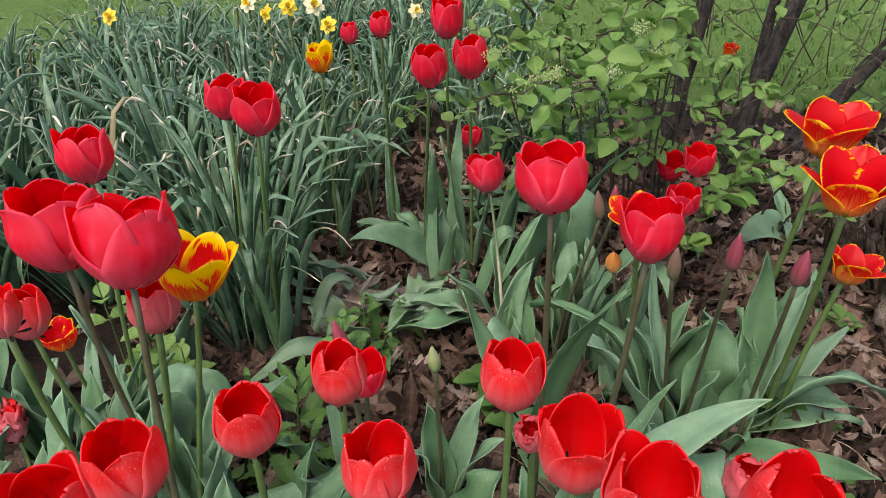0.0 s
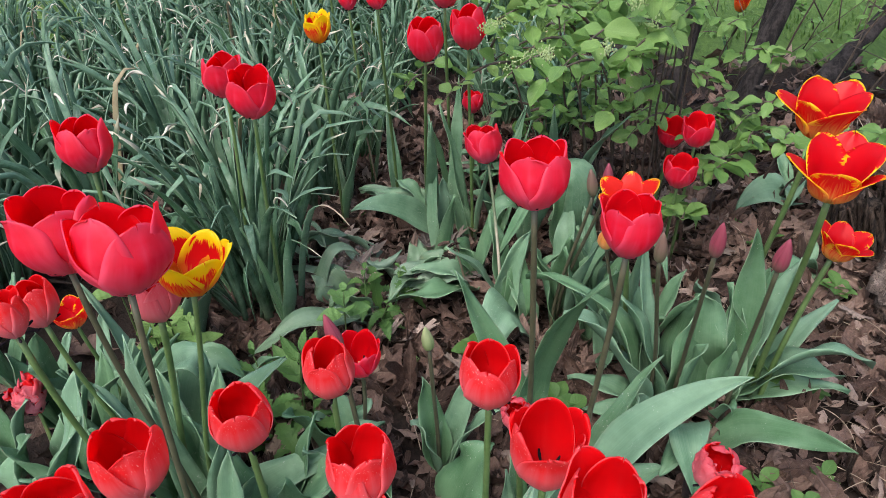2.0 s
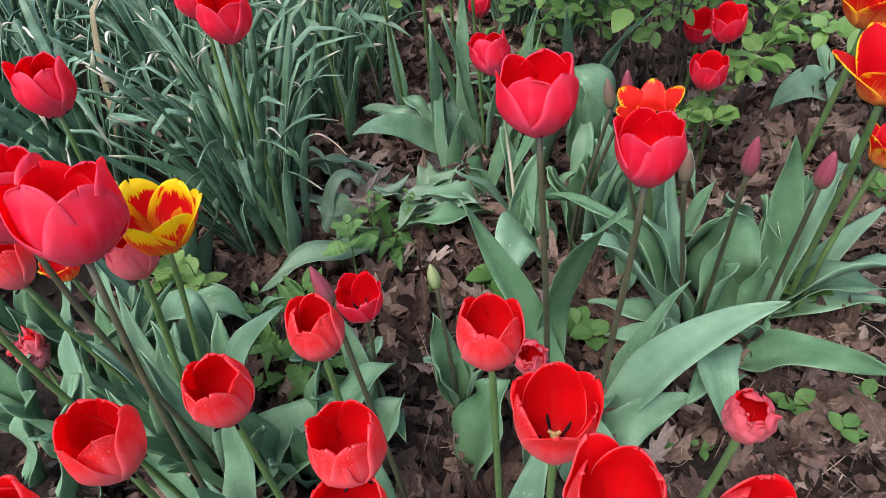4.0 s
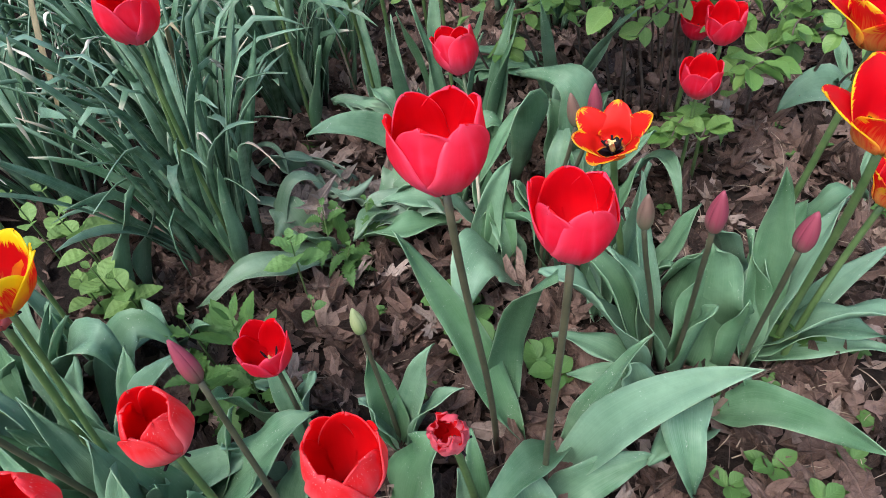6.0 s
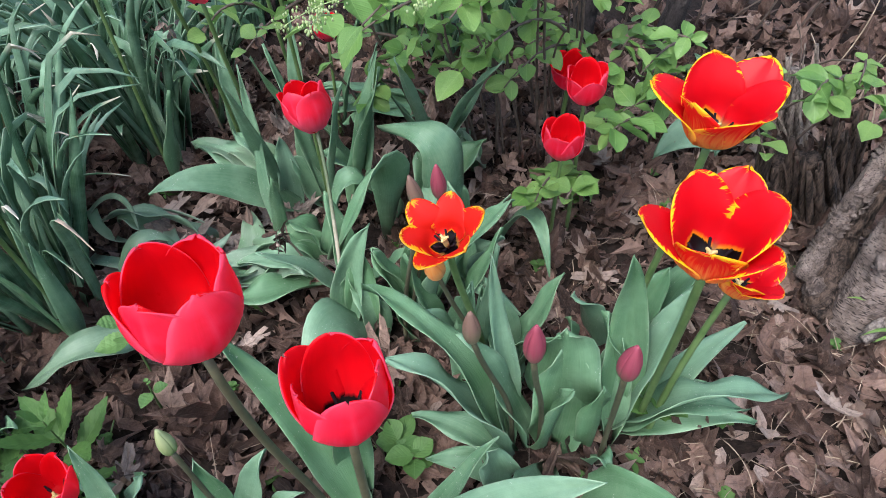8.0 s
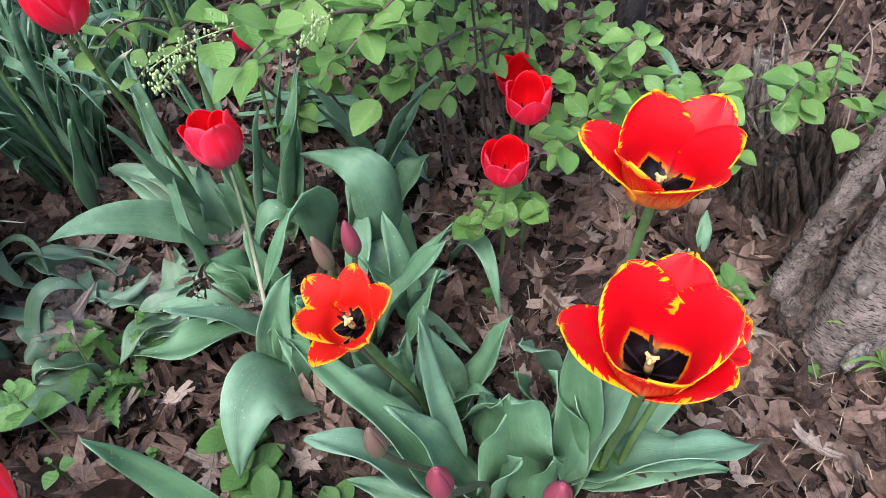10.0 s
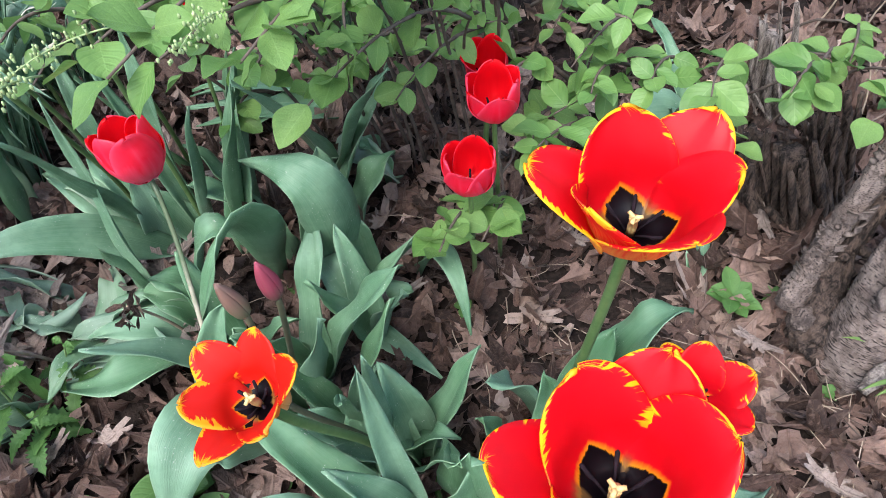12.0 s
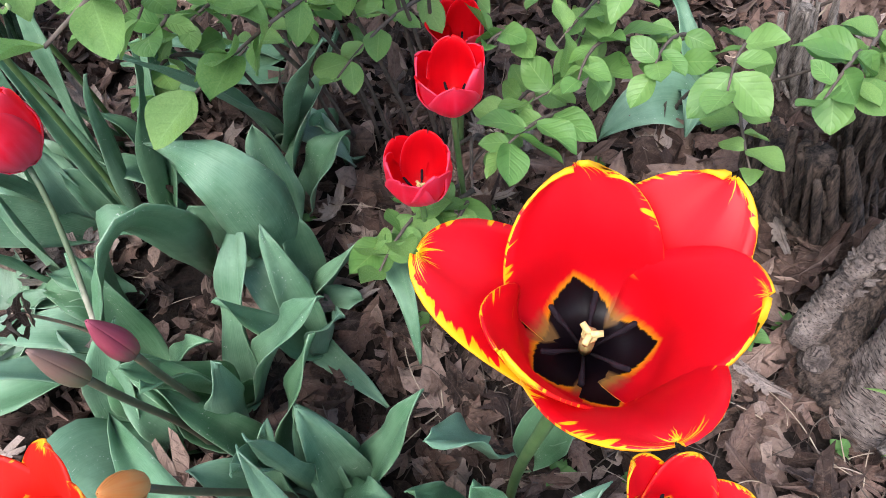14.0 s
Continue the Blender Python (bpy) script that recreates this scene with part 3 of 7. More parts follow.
def tulip(kind, base, head, size, open_=0.0, lean=(0, 0), turn=0.0, bow=(0, 0), leaves=(), stem=None, label="", tall=1.0, uneven=0.06, petals=6, radius=0.0036, form=(), crumple=0.0):
    """A tulip in flower: base on the ground, head = the foot of its petals, size = width of the cup, open_ 0 (cup) to 1 (flat)."""
    plant = thing("tulip", (base[0], base[1], 0), label, "tulip", "tulips in flower")
    b, h = Vector((base[0], base[1], 0)), Vector(head)
    d = (h - b).normalized() * 0.5 + Vector((bow[0] * 3, bow[1] * 3, 0.5))
    axis = Vector((d[0] + lean[0], d[1] + lean[1], d[2])).normalized()
    half = size * tall * (0.5 if open_ < 0.4 else 0.45)
    foot = h + Vector((0, 0, half)) - axis * half
    stem_of(plant, base, foot, bow, radius, stem or STEM, axis)
    out, inn = KINDS[kind]
    count[0] += 1
    r0 = np.random.default_rng(100 + count[0])
    rel = Matrix.Translation((foot[0] - base[0], foot[1] - base[1], foot[2])) @ axis_frame(axis, 0 if form else radians(turn))
    cup = open_ < 0.4
    for i in range(petals):
        inner = i % 2
        o = open_ + r0.normal() * uneven
        az, wide, long = 60 * i + r0.normal() * 3, 1.0, 1.0
        if form:
            az, o, wide, long = form[i]
            inner = 1 - inner
        if cup:
            g = petal_grid(size * (0.47 if inner else 0.5), size * tall * (1.0 if inner else 0.97) * (1 + r0.normal() * 0.035), size * 0.485, 0.78 + 1.0 * o + r0.normal() * 0.05, 0.02 + r0.normal() * 0.07 + 0.25 * o, count[0] * 7 + i, notch=0.15 if r0.random() < 0.4 else 0.0, blunt=r0.uniform(2.5, 3.6), belly=0.64, full=1.9)
            if crumple:
                g = g + crumple * size * np.array([[[noise.noise((p[0] / size * 6 + 9 * k, p[1] / size * 6 + i * 5, p[2] / size * 5)) for k in range(3)] for p in row] for row in g]) * np.linspace(0.2, 1, len(g))[:, None, None]
        else:
            low = 0.25 * (0.95 if inner else 1.05)
            g = petal_grid(size * low, size * tall * long * (1.25 - o * 0.45) * (0.96 if inner else 1.0), size * (0.25 if kind == "orange" else 0.285) * wide, 1.2 + 1.1 * o, 0.0 + r0.normal() * 0.06, count[0] * 7 + i, notch=0.12 if r0.random() < 0.4 else 0.0, hug=1.3, blunt=5.0)
        v, f, uv, s = sheet(g, 0.0009, 1.4)
        me = mesh_of("petal", v, f, uv, [inn, out], s)
        ob = child("petal", me, plant)
        ob.matrix_basis = rel @ Matrix.Rotation(radians(az), 4, "Z")
    size = min(size, 0.055) * (0.35 if open_ < 0.1 or kind == "yellow" else 0.9 if open_ < 0.6 else 0.8)
    v, f, uv = tube([(0, 0, 0), (0, 0, size * 0.14), (0, 0, size * 0.27), (0, 0, size * 0.29)], (0.0022, 0.0026, 0.0021, 0.0028), 8)
    knob = [tube([(0, 0, size * 0.29), (0.0042 * math.cos(a), 0.0042 * math.sin(a), size * 0.305)], (0.0014, 0.0011), 6) for a in (0, 2.09, 4.19)]
    v, f, uv, s = merged([(v, f, uv)] + knob)
    pistil = child("pistil", mesh_of("pistil", v, f, uv, [PISTIL]), plant)
    pistil.matrix_basis = rel
    k = 0.66 if kind == "orange" else 1.0
    for i in range(6):
        a = i * math.pi / 3 + 0.3
        line = [(k * r * math.cos(a), k * r * math.sin(a), z) for r, z in ((0.003, 0.001), (0.009, size * 0.13), (0.0115, size * 0.15), (0.0155, size * 0.24), (0.016, size * 0.25))]
        v, f, uv = tube(line, (0.0007, 0.0007, 0.0011, 0.001, 0.0004), 6)
        child("stamen", mesh_of("stamen", v, f, uv, [ANTHER]), pistil)
    for args in leaves:
        leaf(plant, *args[:3], **args[3])
    return plant


def bud(kind, base, tip, length, fat, bow=(0, 0), leaves=(), stem=None, label="", lean=(0, 0)):
    """A tulip still in bud; tip = the bud's point."""
    plant = thing("tulip_bud", (base[0], base[1], 0), label, "tulip bud", "tulip buds")
    t = np.asarray(tip, float)
    foot = t - np.array((lean[0] * length, lean[1] * length, length * 0.98))
    d = stem_of(plant, base, foot, bow, 0.0026, stem or STEM_DARK)
    rel = Matrix.Translation(Vector(foot) - Vector((base[0], base[1], 0))) @ axis_frame((d[0] * 0.3 + lean[0], d[1] * 0.3 + lean[1], 0.9), 0.4)
    for i in range(3):
        n, m = 12, 7
        u = np.linspace(0, 1, n)
        r = fat * 0.5 * 2.82 * u ** 0.58 * (1 - u) ** 0.98 + 0.0016 * (1 - u) + 0.0002
        a = np.linspace(-1.2, 1.2, m)
        prof = r[:, None] * (1.0 - 0.16 * np.abs(a[None, :] / 1.2) ** 3)
        g = np.stack([prof * np.cos(a), prof * np.sin(a), np.broadcast_to((u * length)[:, None], (n, m))], -1)
        v, f, uv, s = sheet(g, 0.0008)
        ob = child("petal", mesh_of("petal", v, f, uv, [BUDS[kind]], [0] * len(f)), plant)
        ob.matrix_basis = rel @ Matrix.Rotation(i * 2.094 + 0.2, 4, "Z")
    for args in leaves:
        leaf(plant, *args[:3], **args[3])
    return plant


# ---- ground ----
def relief(x, y):
    return 0.008 * noise.noise((x * 5, y * 5, 0)) + 0.004 * noise.noise((x * 19, y * 19, 3))


def build_ground():
    lines = sorted({*np.round(np.linspace(-1.6, 2.0, 91), 4), *np.round(np.linspace(-12, 12, 25), 4), -300.0, -60.0, 60.0, 300.0})
    rows = sorted({*np.round(np.linspace(-0.4, 2.8, 81), 4), *np.round(np.linspace(3, 20, 18), 4), -300.0, -40.0, -6.0, -2.0, 60.0, 300.0})
    p = np.array([[(x, y, relief(x, y) - 0.006 if abs(x) < 3 and abs(y) < 4 else -0.006) for y in rows] for x in lines])
    v, f, uv, s = sheet(p)
    tagged(new("ground", mesh_of("ground", v, f, uv, [ground_skin()])), "dark leaf mould of the bed running into mown lawn", "ground", kind="structure")


build_ground()


# ---- dead leaves ----
def dead_leaf(kind, size, seed, spokes=44, rings=4):
    """A dry leaf with the lobes of its kind (maple, oak or plain), pleated along its veins, cupped and crumpled."""
    r0 = np.random.default_rng(seed)
    a = np.linspace(-np.pi, np.pi, spokes, endpoint=False)
    if kind == "maple":
        lobe = sum(h * np.exp(-(np.abs((a - c + np.pi) % (2 * np.pi) - np.pi) / w) ** 1.3) for c, h, w in ((0, 0.62, 0.3), (0.95, 0.5, 0.27), (-0.95, 0.5, 0.27), (1.95, 0.3, 0.25), (-1.95, 0.3, 0.25)))
        r = 0.2 + lobe + 0.05 * np.sin(a * 17 + seed)
        veins = 5.0
    elif kind == "oak":
        r = 0.55 / np.sqrt((np.cos(a)) ** 2 + (np.sin(a) / 0.5) ** 2) * (1 + 0.34 * np.sin(9 * np.abs(a) + 0.6))
        veins = 9.0
    else:
        r = 0.55 / np.sqrt((np.cos(a)) ** 2 + (np.sin(a) / 0.46) ** 2)
        veins = 7.0
    r = np.maximum(r * (1 + 0.07 * r0.normal(size=spokes)), 0.06)
    t = np.linspace(0, 1, rings + 1)[1:] ** 0.85
    rr = t[:, None] * r[None, :]
    x, y = rr * np.cos(a), rr * np.sin(a)
    roll, bend = r0.uniform(-1.6, 2.4), r0.uniform(-1.2, 1.6)
    o = r0.uniform(0, 50)
    pleat = 0.045 * np.abs(np.sin(a * veins * 0.5 + r0.uniform(0, 3)))[None, :] * t[:, None]
    rumple = np.array([[noise.noise((p * 4 + o, q * 4, o)) * 0.12 + noise.noise((p * 10 + o, q * 10, 9)) * 0.05 for p, q in zip(xs, ys)] for xs, ys in zip(x, y)])
    z = roll * y ** 2 + bend * 0.6 * x ** 2 + pleat + rumple * t[:, None]
    pinch = 1 / (1 + 0.8 * np.abs(roll) * np.abs(y))
    p = np.concatenate([[(0, 0, 0)], np.stack([x, y * pinch, z], -1).reshape(-1, 3)]) * size
    p[:, 2] -= np.percentile(p[:, 2], 20)
    faces = [(0, 1 + j, 1 + (j + 1) % spokes) for j in range(spokes)]
    faces += [(1 + i * spokes + j, 1 + (i + 1) * spokes + j, 1 + (i + 1) * spokes + (j + 1) % spokes, 1 + i * spokes + (j + 1) % spokes) for i in range(rings - 1) for j in range(spokes)]
    uv = np.concatenate([[(0.5, 0.5)], np.stack([x * 0.8 + 0.5, y * 0.8 + 0.5], -1).reshape(-1, 2)])
    return p, faces, uv, [0] * len(faces)


leaf_kinds = ["maple", "oak", "plain", "maple", "oak", "maple", "plain", "oak", "maple", "oak", "maple", "plain"]
leaf_meshes = []
for i, kind in enumerate(leaf_kinds):
    v, f, uv, s = dead_leaf(kind, 1.0, 40 + i)
    leaf_meshes.append(mesh_of("dead_leaf", v, f, uv, [LITTER]))


def build_litter():
    litter = thing("leaf_litter", (0.35, 0.9, 0), "brown curled oak and maple leaves covering the bed", "dead leaves")
    for i in range(300):
        x, y = rng.uniform(-0.35, 1.05), rng.uniform(0.38, 1.4)
        s = rng.uniform(0.05, 0.085) if i % 3 else rng.uniform(0.035, 0.055)
        ob = child("dead_leaf", leaf_meshes[i % len(leaf_meshes)], litter)
        ob.matrix_basis = pose(x - 0.35, y - 0.9, relief(x, y) + rng.uniform(0.004, 0.018), rng.normal() * 26, rng.normal() * 26, rng.uniform(0, 360)) @ Matrix.Diagonal((s, s, s * rng.uniform(0.9, 1.5), 1))
    pale = [mesh_of("bleached_leaf", *dead_leaf("oak", 1.0, 340 + i)[:3], [LITTER_PALE]) for i in range(5)]
    for i in range(48):
        x, y = (rng.uniform(-0.2, 0.06), rng.uniform(0.93, 1.06)) if i < 24 else (rng.uniform(-0.2, 0.9), rng.uniform(0.45, 1.25))
        s = rng.uniform(0.045, 0.08) if i < 24 else rng.uniform(0.035, 0.055)
        ob = child("bleached_leaf", pale[i % 5], litter, "pale bleached oak leaf")
        ob.matrix_basis = pose(x - 0.35, y - 0.9, relief(x, y) + 0.02, rng.normal() * 12, rng.normal() * 12, rng.uniform(0, 360)) @ Matrix.Diagonal((s, s, s * 0.7, 1))
    for x, y, s, k, r in ((0.717, 1.07, 0.13, 0, 70), (0.755, 1.03, 0.1, 1, 200), (0.7, 1.0, 0.09, 3, 20), (0.66, 1.02, 0.09, 5, 130)):
        ob = child("dead_leaf", leaf_meshes[k], litter)
        ob.matrix_basis = pose(x - 0.35, y - 0.9, 0.02, 25, 10, r) @ Matrix.Scale(s, 4)
    pieces = []
    shapes = [dead_leaf(leaf_kinds[i % 12], 1.0, 140 + i, 22, 2) for i in range(36)]
    for i in range(9800):
        near = i < 4300
        x, y = (rng.uniform(-0.5, 1.25), rng.uniform(0.2, 1.7)) if near else (rng.uniform(-1.9, 2.1), rng.uniform(-0.5, 2.2))
        s = rng.uniform(0.02, 0.05) if i % 3 else rng.uniform(0.05, 0.08)
        if abs((x - 0.1) / 1.95) ** 3 + abs((y - 0.85) / 1.25) ** 3 > 0.95 + 0.3 * noise.noise((x * 2, y * 2, 4)):
            continue
        m = np.array(pose(0, 0, 0, rng.normal() * 36, rng.normal() * 36, rng.uniform(0, 360)).to_3x3())
        v, f, uv, sl = shapes[i % len(shapes)]
        pieces.append(((v * s) @ m.T + (x - 0.35, y - 0.9, relief(x, y) - 0.008 + rng.uniform(0, 0.02)), f, uv))
    crumbs = [dead_leaf("plain", 1.0, 240 + i, 9, 2) for i in range(24)]
    for i in range(3800):
        x, y = rng.uniform(-0.45, 1.15), rng.uniform(0.3, 1.5)
        s = rng.uniform(0.012, 0.036)
        m = np.array(pose(0, 0, 0, rng.normal() * 30, rng.normal() * 30, rng.uniform(0, 360)).to_3x3())
        v, f, uv, sl = crumbs[i % len(crumbs)]
        pieces.append(((v * s) @ m.T + (x - 0.35, y - 0.9, relief(x, y) + rng.uniform(0, 0.014)), f, uv))
    shreds = []
    for i in range(1100):
        x, y = (rng.uniform(0.4, 1.0), rng.uniform(0.4, 1.15)) if i < 450 else (rng.uniform(-0.4, 1.1), rng.uniform(0.35, 1.5))
        a, n_, z0 = rng.uniform(0, 6.28), rng.uniform(0.012, 0.05), relief(x, y) + rng.uniform(0.004, 0.016)
        d = np.array((math.cos(a), math.sin(a), rng.normal() * 0.12)) * n_
        c = np.array((x - 0.35, y - 0.9, z0))
        shreds.append(tube(bezier([c - d / 2, c + rng.normal(size=3) * n_ * 0.12, c + d / 2], 6), np.linspace(0.0007, 0.0003, 6) * rng.uniform(0.6, 1.3), 4))
    v, f, uv, s = merged(shreds[::3])
    tagged(child("dry_shreds", mesh_of("dry_shreds", v, f, uv, [STRAW]), litter, "fine straw-coloured shreds"), kind="stuff")
    v, f, uv, s = merged(shreds[1::3] + shreds[2::3])
    tagged(child("twig_shreds", mesh_of("twig_shreds", v, f, uv, [TWIG]), litter, "fine dark twig ends"), kind="stuff")
    v, f, uv, s = merged(pieces)
    ob = child("leaf_fragments", mesh_of("leaf_fragments", v, f, uv, [LITTER]), litter)
    tagged(ob, kind="stuff")


# ---- trunks ----
def trunk(name, points, radii, mat, label, knots=0, rough=0.08, sides=18, n=46, root=None):
    """A bole along a bent line; furrowed and lumpy."""
    pts = np.asarray(points, float)
    t = np.linspace(0, len(pts) - 1, n)
    line = np.stack([np.interp(t, np.arange(len(pts)), pts[:, k]) for k in range(3)], 1)
    for _ in range(4):
        line[1:-1] = (line[:-2] + 2 * line[1:-1] + line[2:]) / 4
    r = np.interp(t, np.arange(len(pts)), radii)
    tan, s, w = frames(line)
    a = np.linspace(0, 2 * np.pi, sides, endpoint=False)
    run = np.concatenate([[0], np.cumsum(np.linalg.norm(np.diff(line, axis=0), axis=1))]) / radii[1]
    h = np.array([[noise.noise((math.cos(q) * 1.3, math.sin(q) * 1.3, run[i] * 0.7 + radii[0] * 90)) for q in a] for i in range(n)])
    g = np.array([[abs(noise.noise((math.cos(q) * 3, math.sin(q) * 3, run[i] * 2.6 + 7))) + 0.5 * noise.noise((math.cos(q) * 8, math.sin(q) * 8, run[i] * 6)) for q in a] for i in range(n)])
    crag = np.array([[(1 - abs(noise.noise((math.cos(q) * 2.2 + 5, math.sin(q) * 2.2, run[i] * 1.1)))) ** 4 for q in a] for i in range(n)])
    rr = r[:, None] * (1 + rough * 2.6 * h + rough * 1.6 * g - rough * 1.5 * crag)
    p = line[:, None] + rr[..., None] * (np.cos(a)[None, :, None] * s[:, None] + np.sin(a)[None, :, None] * w[:, None])
    base = pts[0] if root is None else np.array(root.location)
    faces = [(i * sides + j, i * sides + (j + 1) % sides, (i + 1) * sides + (j + 1) % sides, (i + 1) * sides + j) for i in range(n - 1) for j in range(sides)] + [tuple(range(sides))[::-1], tuple(range((n - 1) * sides, n * sides))]
    uv = np.stack(np.meshgrid(np.linspace(0, 1, n), a / 6.28, indexing="ij"), -1).reshape(-1, 2)
    me = mesh_of("trunk", (p - base).reshape(-1, 3), faces, uv, [mat])
    root = root or thing(name, tuple(base), label, "tree")
    child("trunk", me, root)
    for k in range(knots):
        i, q = rng.integers(4, n - 10), rng.uniform(0, 6.28)
        o = line[i] + r[i] * (math.cos(q) * s[i] + math.sin(q) * w[i]) * 0.85 - base
        d = (math.cos(q) * s[i] + math.sin(q) * w[i]) * r[i] * 0.6 + np.array((0, 0, 0.004))
        v, f, uv = tube([o, o + d * 0.6, o + d], (r[i] * 0.3, r[i] * 0.24, r[i] * 0.14), 9, 0.08)
        child("knot", mesh_of("knot", v, f, uv, [mat]), root)
    return root


trunk("tree", [(0.478, 1.56, -0.02), (0.488, 1.57, 0.04), (0.51, 1.59, 0.146), (0.545, 1.63, 0.389), (0.6, 1.7, 1.2), (0.65, 1.8, 2.4)], (0.028, 0.022, 0.0185, 0.0175, 0.0165, 0.014), TRUNK_DARK, "slim upright dark grey trunk", 2, 0.05)
trunk("tree", [(0.632, 1.51, -0.02), (0.639, 1.52, 0.049), (0.663, 1.54, 0.212), (0.719, 1.58, 0.402), (0.93, 1.75, 1.2), (1.15, 1.9, 2.4)], (0.028, 0.022, 0.0195, 0.0185, 0.017, 0.014), TRUNK_DARK, "dark grey trunk leaning outwards", 2, 0.05)
trunk("tree", [(0.665, 1.57, -0.02), (0.672, 1.585, 0.08), (0.681, 1.61, 0.2), (0.703, 1.66, 0.384), (0.8, 1.85, 1.2), (0.9, 2.0, 2.4)], (0.017, 0.014, 0.0125, 0.0115, 0.011, 0.009), TRUNK_DARK, "thin dark trunk behind a thicker one", 1, 0.05)
trunk("tree", [(0.86, 1.77, -0.03), (0.97, 1.85, 0.049), (1.158, 2.0, 0.194), (1.4, 2.18, 0.38), (2.0, 2.5, 0.9), (2.8, 2.8, 1.7)], (0.034, 0.023, 0.021, 0.02, 0.018, 0.015), TRUNK_DARK, "dark trunk slanting low over the bed", 2, 0.05)
old_tree = trunk("old_tree", [(0.792, 0.895, -0.04), (0.796, 0.9, 0.03), (0.808, 0.922, 0.11), (0.83, 0.95, 0.175), (0.865, 0.98, 0.25), (0.97, 1.05, 0.45), (1.2, 1.15, 0.9), (1.6, 1.3, 1.8)], (0.05, 0.043, 0.038, 0.036, 0.035, 0.033, 0.03, 0.024), TRUNK_GREY, "old multi-stemmed tree with gnarled grey-brown bark", 6, 0.035, 72, 260)
trunk("", [(0.727, 0.948, 0.035), (0.738, 0.96, 0.062), (0.752, 0.976, 0.1), (0.766, 0.988, 0.145), (0.778, 0.998, 0.19), (0.792, 1.01, 0.245), (0.88, 1.09, 0.6), (1.05, 1.2, 1.6)], (0.014, 0.0145, 0.0128, 0.0122, 0.0118, 0.0115, 0.011, 0.009), TRUNK_GREY, "", 5, 0.07, 60, 260, old_tree)
trunk("", [(0.776, 0.9, -0.03), (0.764, 0.93, 0.01), (0.758, 0.955, 0.045), (0.776, 0.985, 0.09), (0.8, 1.0, 0.16)], (0.05, 0.036, 0.027, 0.022, 0.012), WOOD_ROT, "", 3, 0.14, 48, 90, old_tree)
trunk("", [(0.752, 0.94, 0.02), (0.742, 0.932, 0.034), (0.733, 0.925, 0.044)], (0.022, 0.017, 0.011), TRUNK_GREY, "", 0, 0.08, 30, 30, old_tree)
trunk("", [(0.778, 0.9, 0.128), (0.768, 0.888, 0.131), (0.764, 0.882, 0.133)], (0.011, 0.0085, 0.0045), TRUNK_GREY, "", 0, 0.1, 24, 24, old_tree)
trunk("", [(0.83, 0.9, 0.05), (0.8, 0.872, 0.052), (0.778, 0.852, 0.05), (0.765, 0.842, 0.045)], (0.012, 0.009, 0.0085, 0.006), WOOD_GREY, "", 0, 0.1, 24, 30, old_tree)
for k in range(22):
    t, a = rng.uniform(0.02, 0.9), rng.uniform(2.6, 5.6)
    mid = np.array((0.738, 0.96, 0.062)) * (1 - t) + np.array((0.792, 1.01, 0.245)) * t
    w = rng.uniform(0.006, 0.014)
    g = np.array([[(0.0136 + 0.004 * p * p) * np.array((math.cos(a + q * w / 0.017), math.sin(a + q * w / 0.017), 0)) + (0, 0, p * w * 0.5) for q in np.linspace(-0.5, 0.5, 5)] for p in np.linspace(-1, 1, 5)])
    v, f, uv, sl = sheet(g + mid - np.array(old_tree.location), 0.0008)
    child("bark_flake", mesh_of("bark_flake", v, f, uv, [TRUNK_GREY], [0] * len(f)), old_tree)


def stump(at, height, radius, label, shards, lean=(0, 0), wood=WOOD_ROT):
    """A dead broken stump: upright splinters of rotten wood round a core, ragged at the top."""
    root = thing("tree_stump", (*at, -0.01), label, "tree stump")
    tall = np.linspace(0, 1, 16)
    line = np.array([(lean[0] * t, lean[1] * t, height * 0.82 * t) for t in tall])
    v, f, uv = tube(line, radius * (0.85 - 0.25 * tall ** 0.5), 22, 0.1)
    child("core", mesh_of("core", v, f, uv, [wood]), root)
    for i in range(shards):
        a = i * 2.4 + rng.normal() * 0.1
        h = height * rng.uniform(0.3, 1.12)
        r = radius * rng.uniform(0.75, 1.3)
        n = 11
        t = np.linspace(0, 1, n)
        wander = np.cumsum(rng.normal(size=(n, 2)) * 0.0012, axis=0)
        line = np.stack([r * math.cos(a) * (1.3 - 0.3 * t) + lean[0] * t + wander[:, 0], r * math.sin(a) * (1.3 - 0.3 * t) + lean[1] * t + wander[:, 1], h * t], 1)
        v, f, uv = tube(line, radius * rng.uniform(0.08, 0.34) * (1 - 0.35 * t ** 3), 7, 0.12)
        child("splinter", mesh_of("splinter", v, f, uv, [wood]), root)


stump((0.825, 1.28), 0.18, 0.0165, "upright grey broken stump of rotten fibrous wood", 18, (-0.05, 0.0), WOOD_GREY)
stump((0.765, 1.13), 0.12, 0.026, "low rotten stump full of dark cracks", 26, (-0.035, 0.0))
stump((0.805, 1.1), 0.15, 0.024, "rotten stump half hidden by shrub leaves", 24, (-0.05, 0.0))
stump((0.85, 1.13), 0.17, 0.018, "rotten dark stump beside the leaning tree", 18, (-0.05, 0.0))


# ---- daffodils ----
def strap_line(az, length, tilt, droop, kink, bend=0.68):
    n = 13
    t = np.linspace(0, 1, n)
    fall = np.clip((t - bend) / 0.22, 0, 1)
    ang = tilt + droop * t ** 2.2 + kink * fall * fall * (3 - 2 * fall)
    step = length / (n - 1)
    r = np.concatenate([[0], np.cumsum(np.sin(ang[:-1]) * step)])
    h = np.concatenate([[0], np.cumsum(np.cos(ang[:-1]) * step)])
    return np.stack([r * math.cos(az), r * math.sin(az), h], 1)


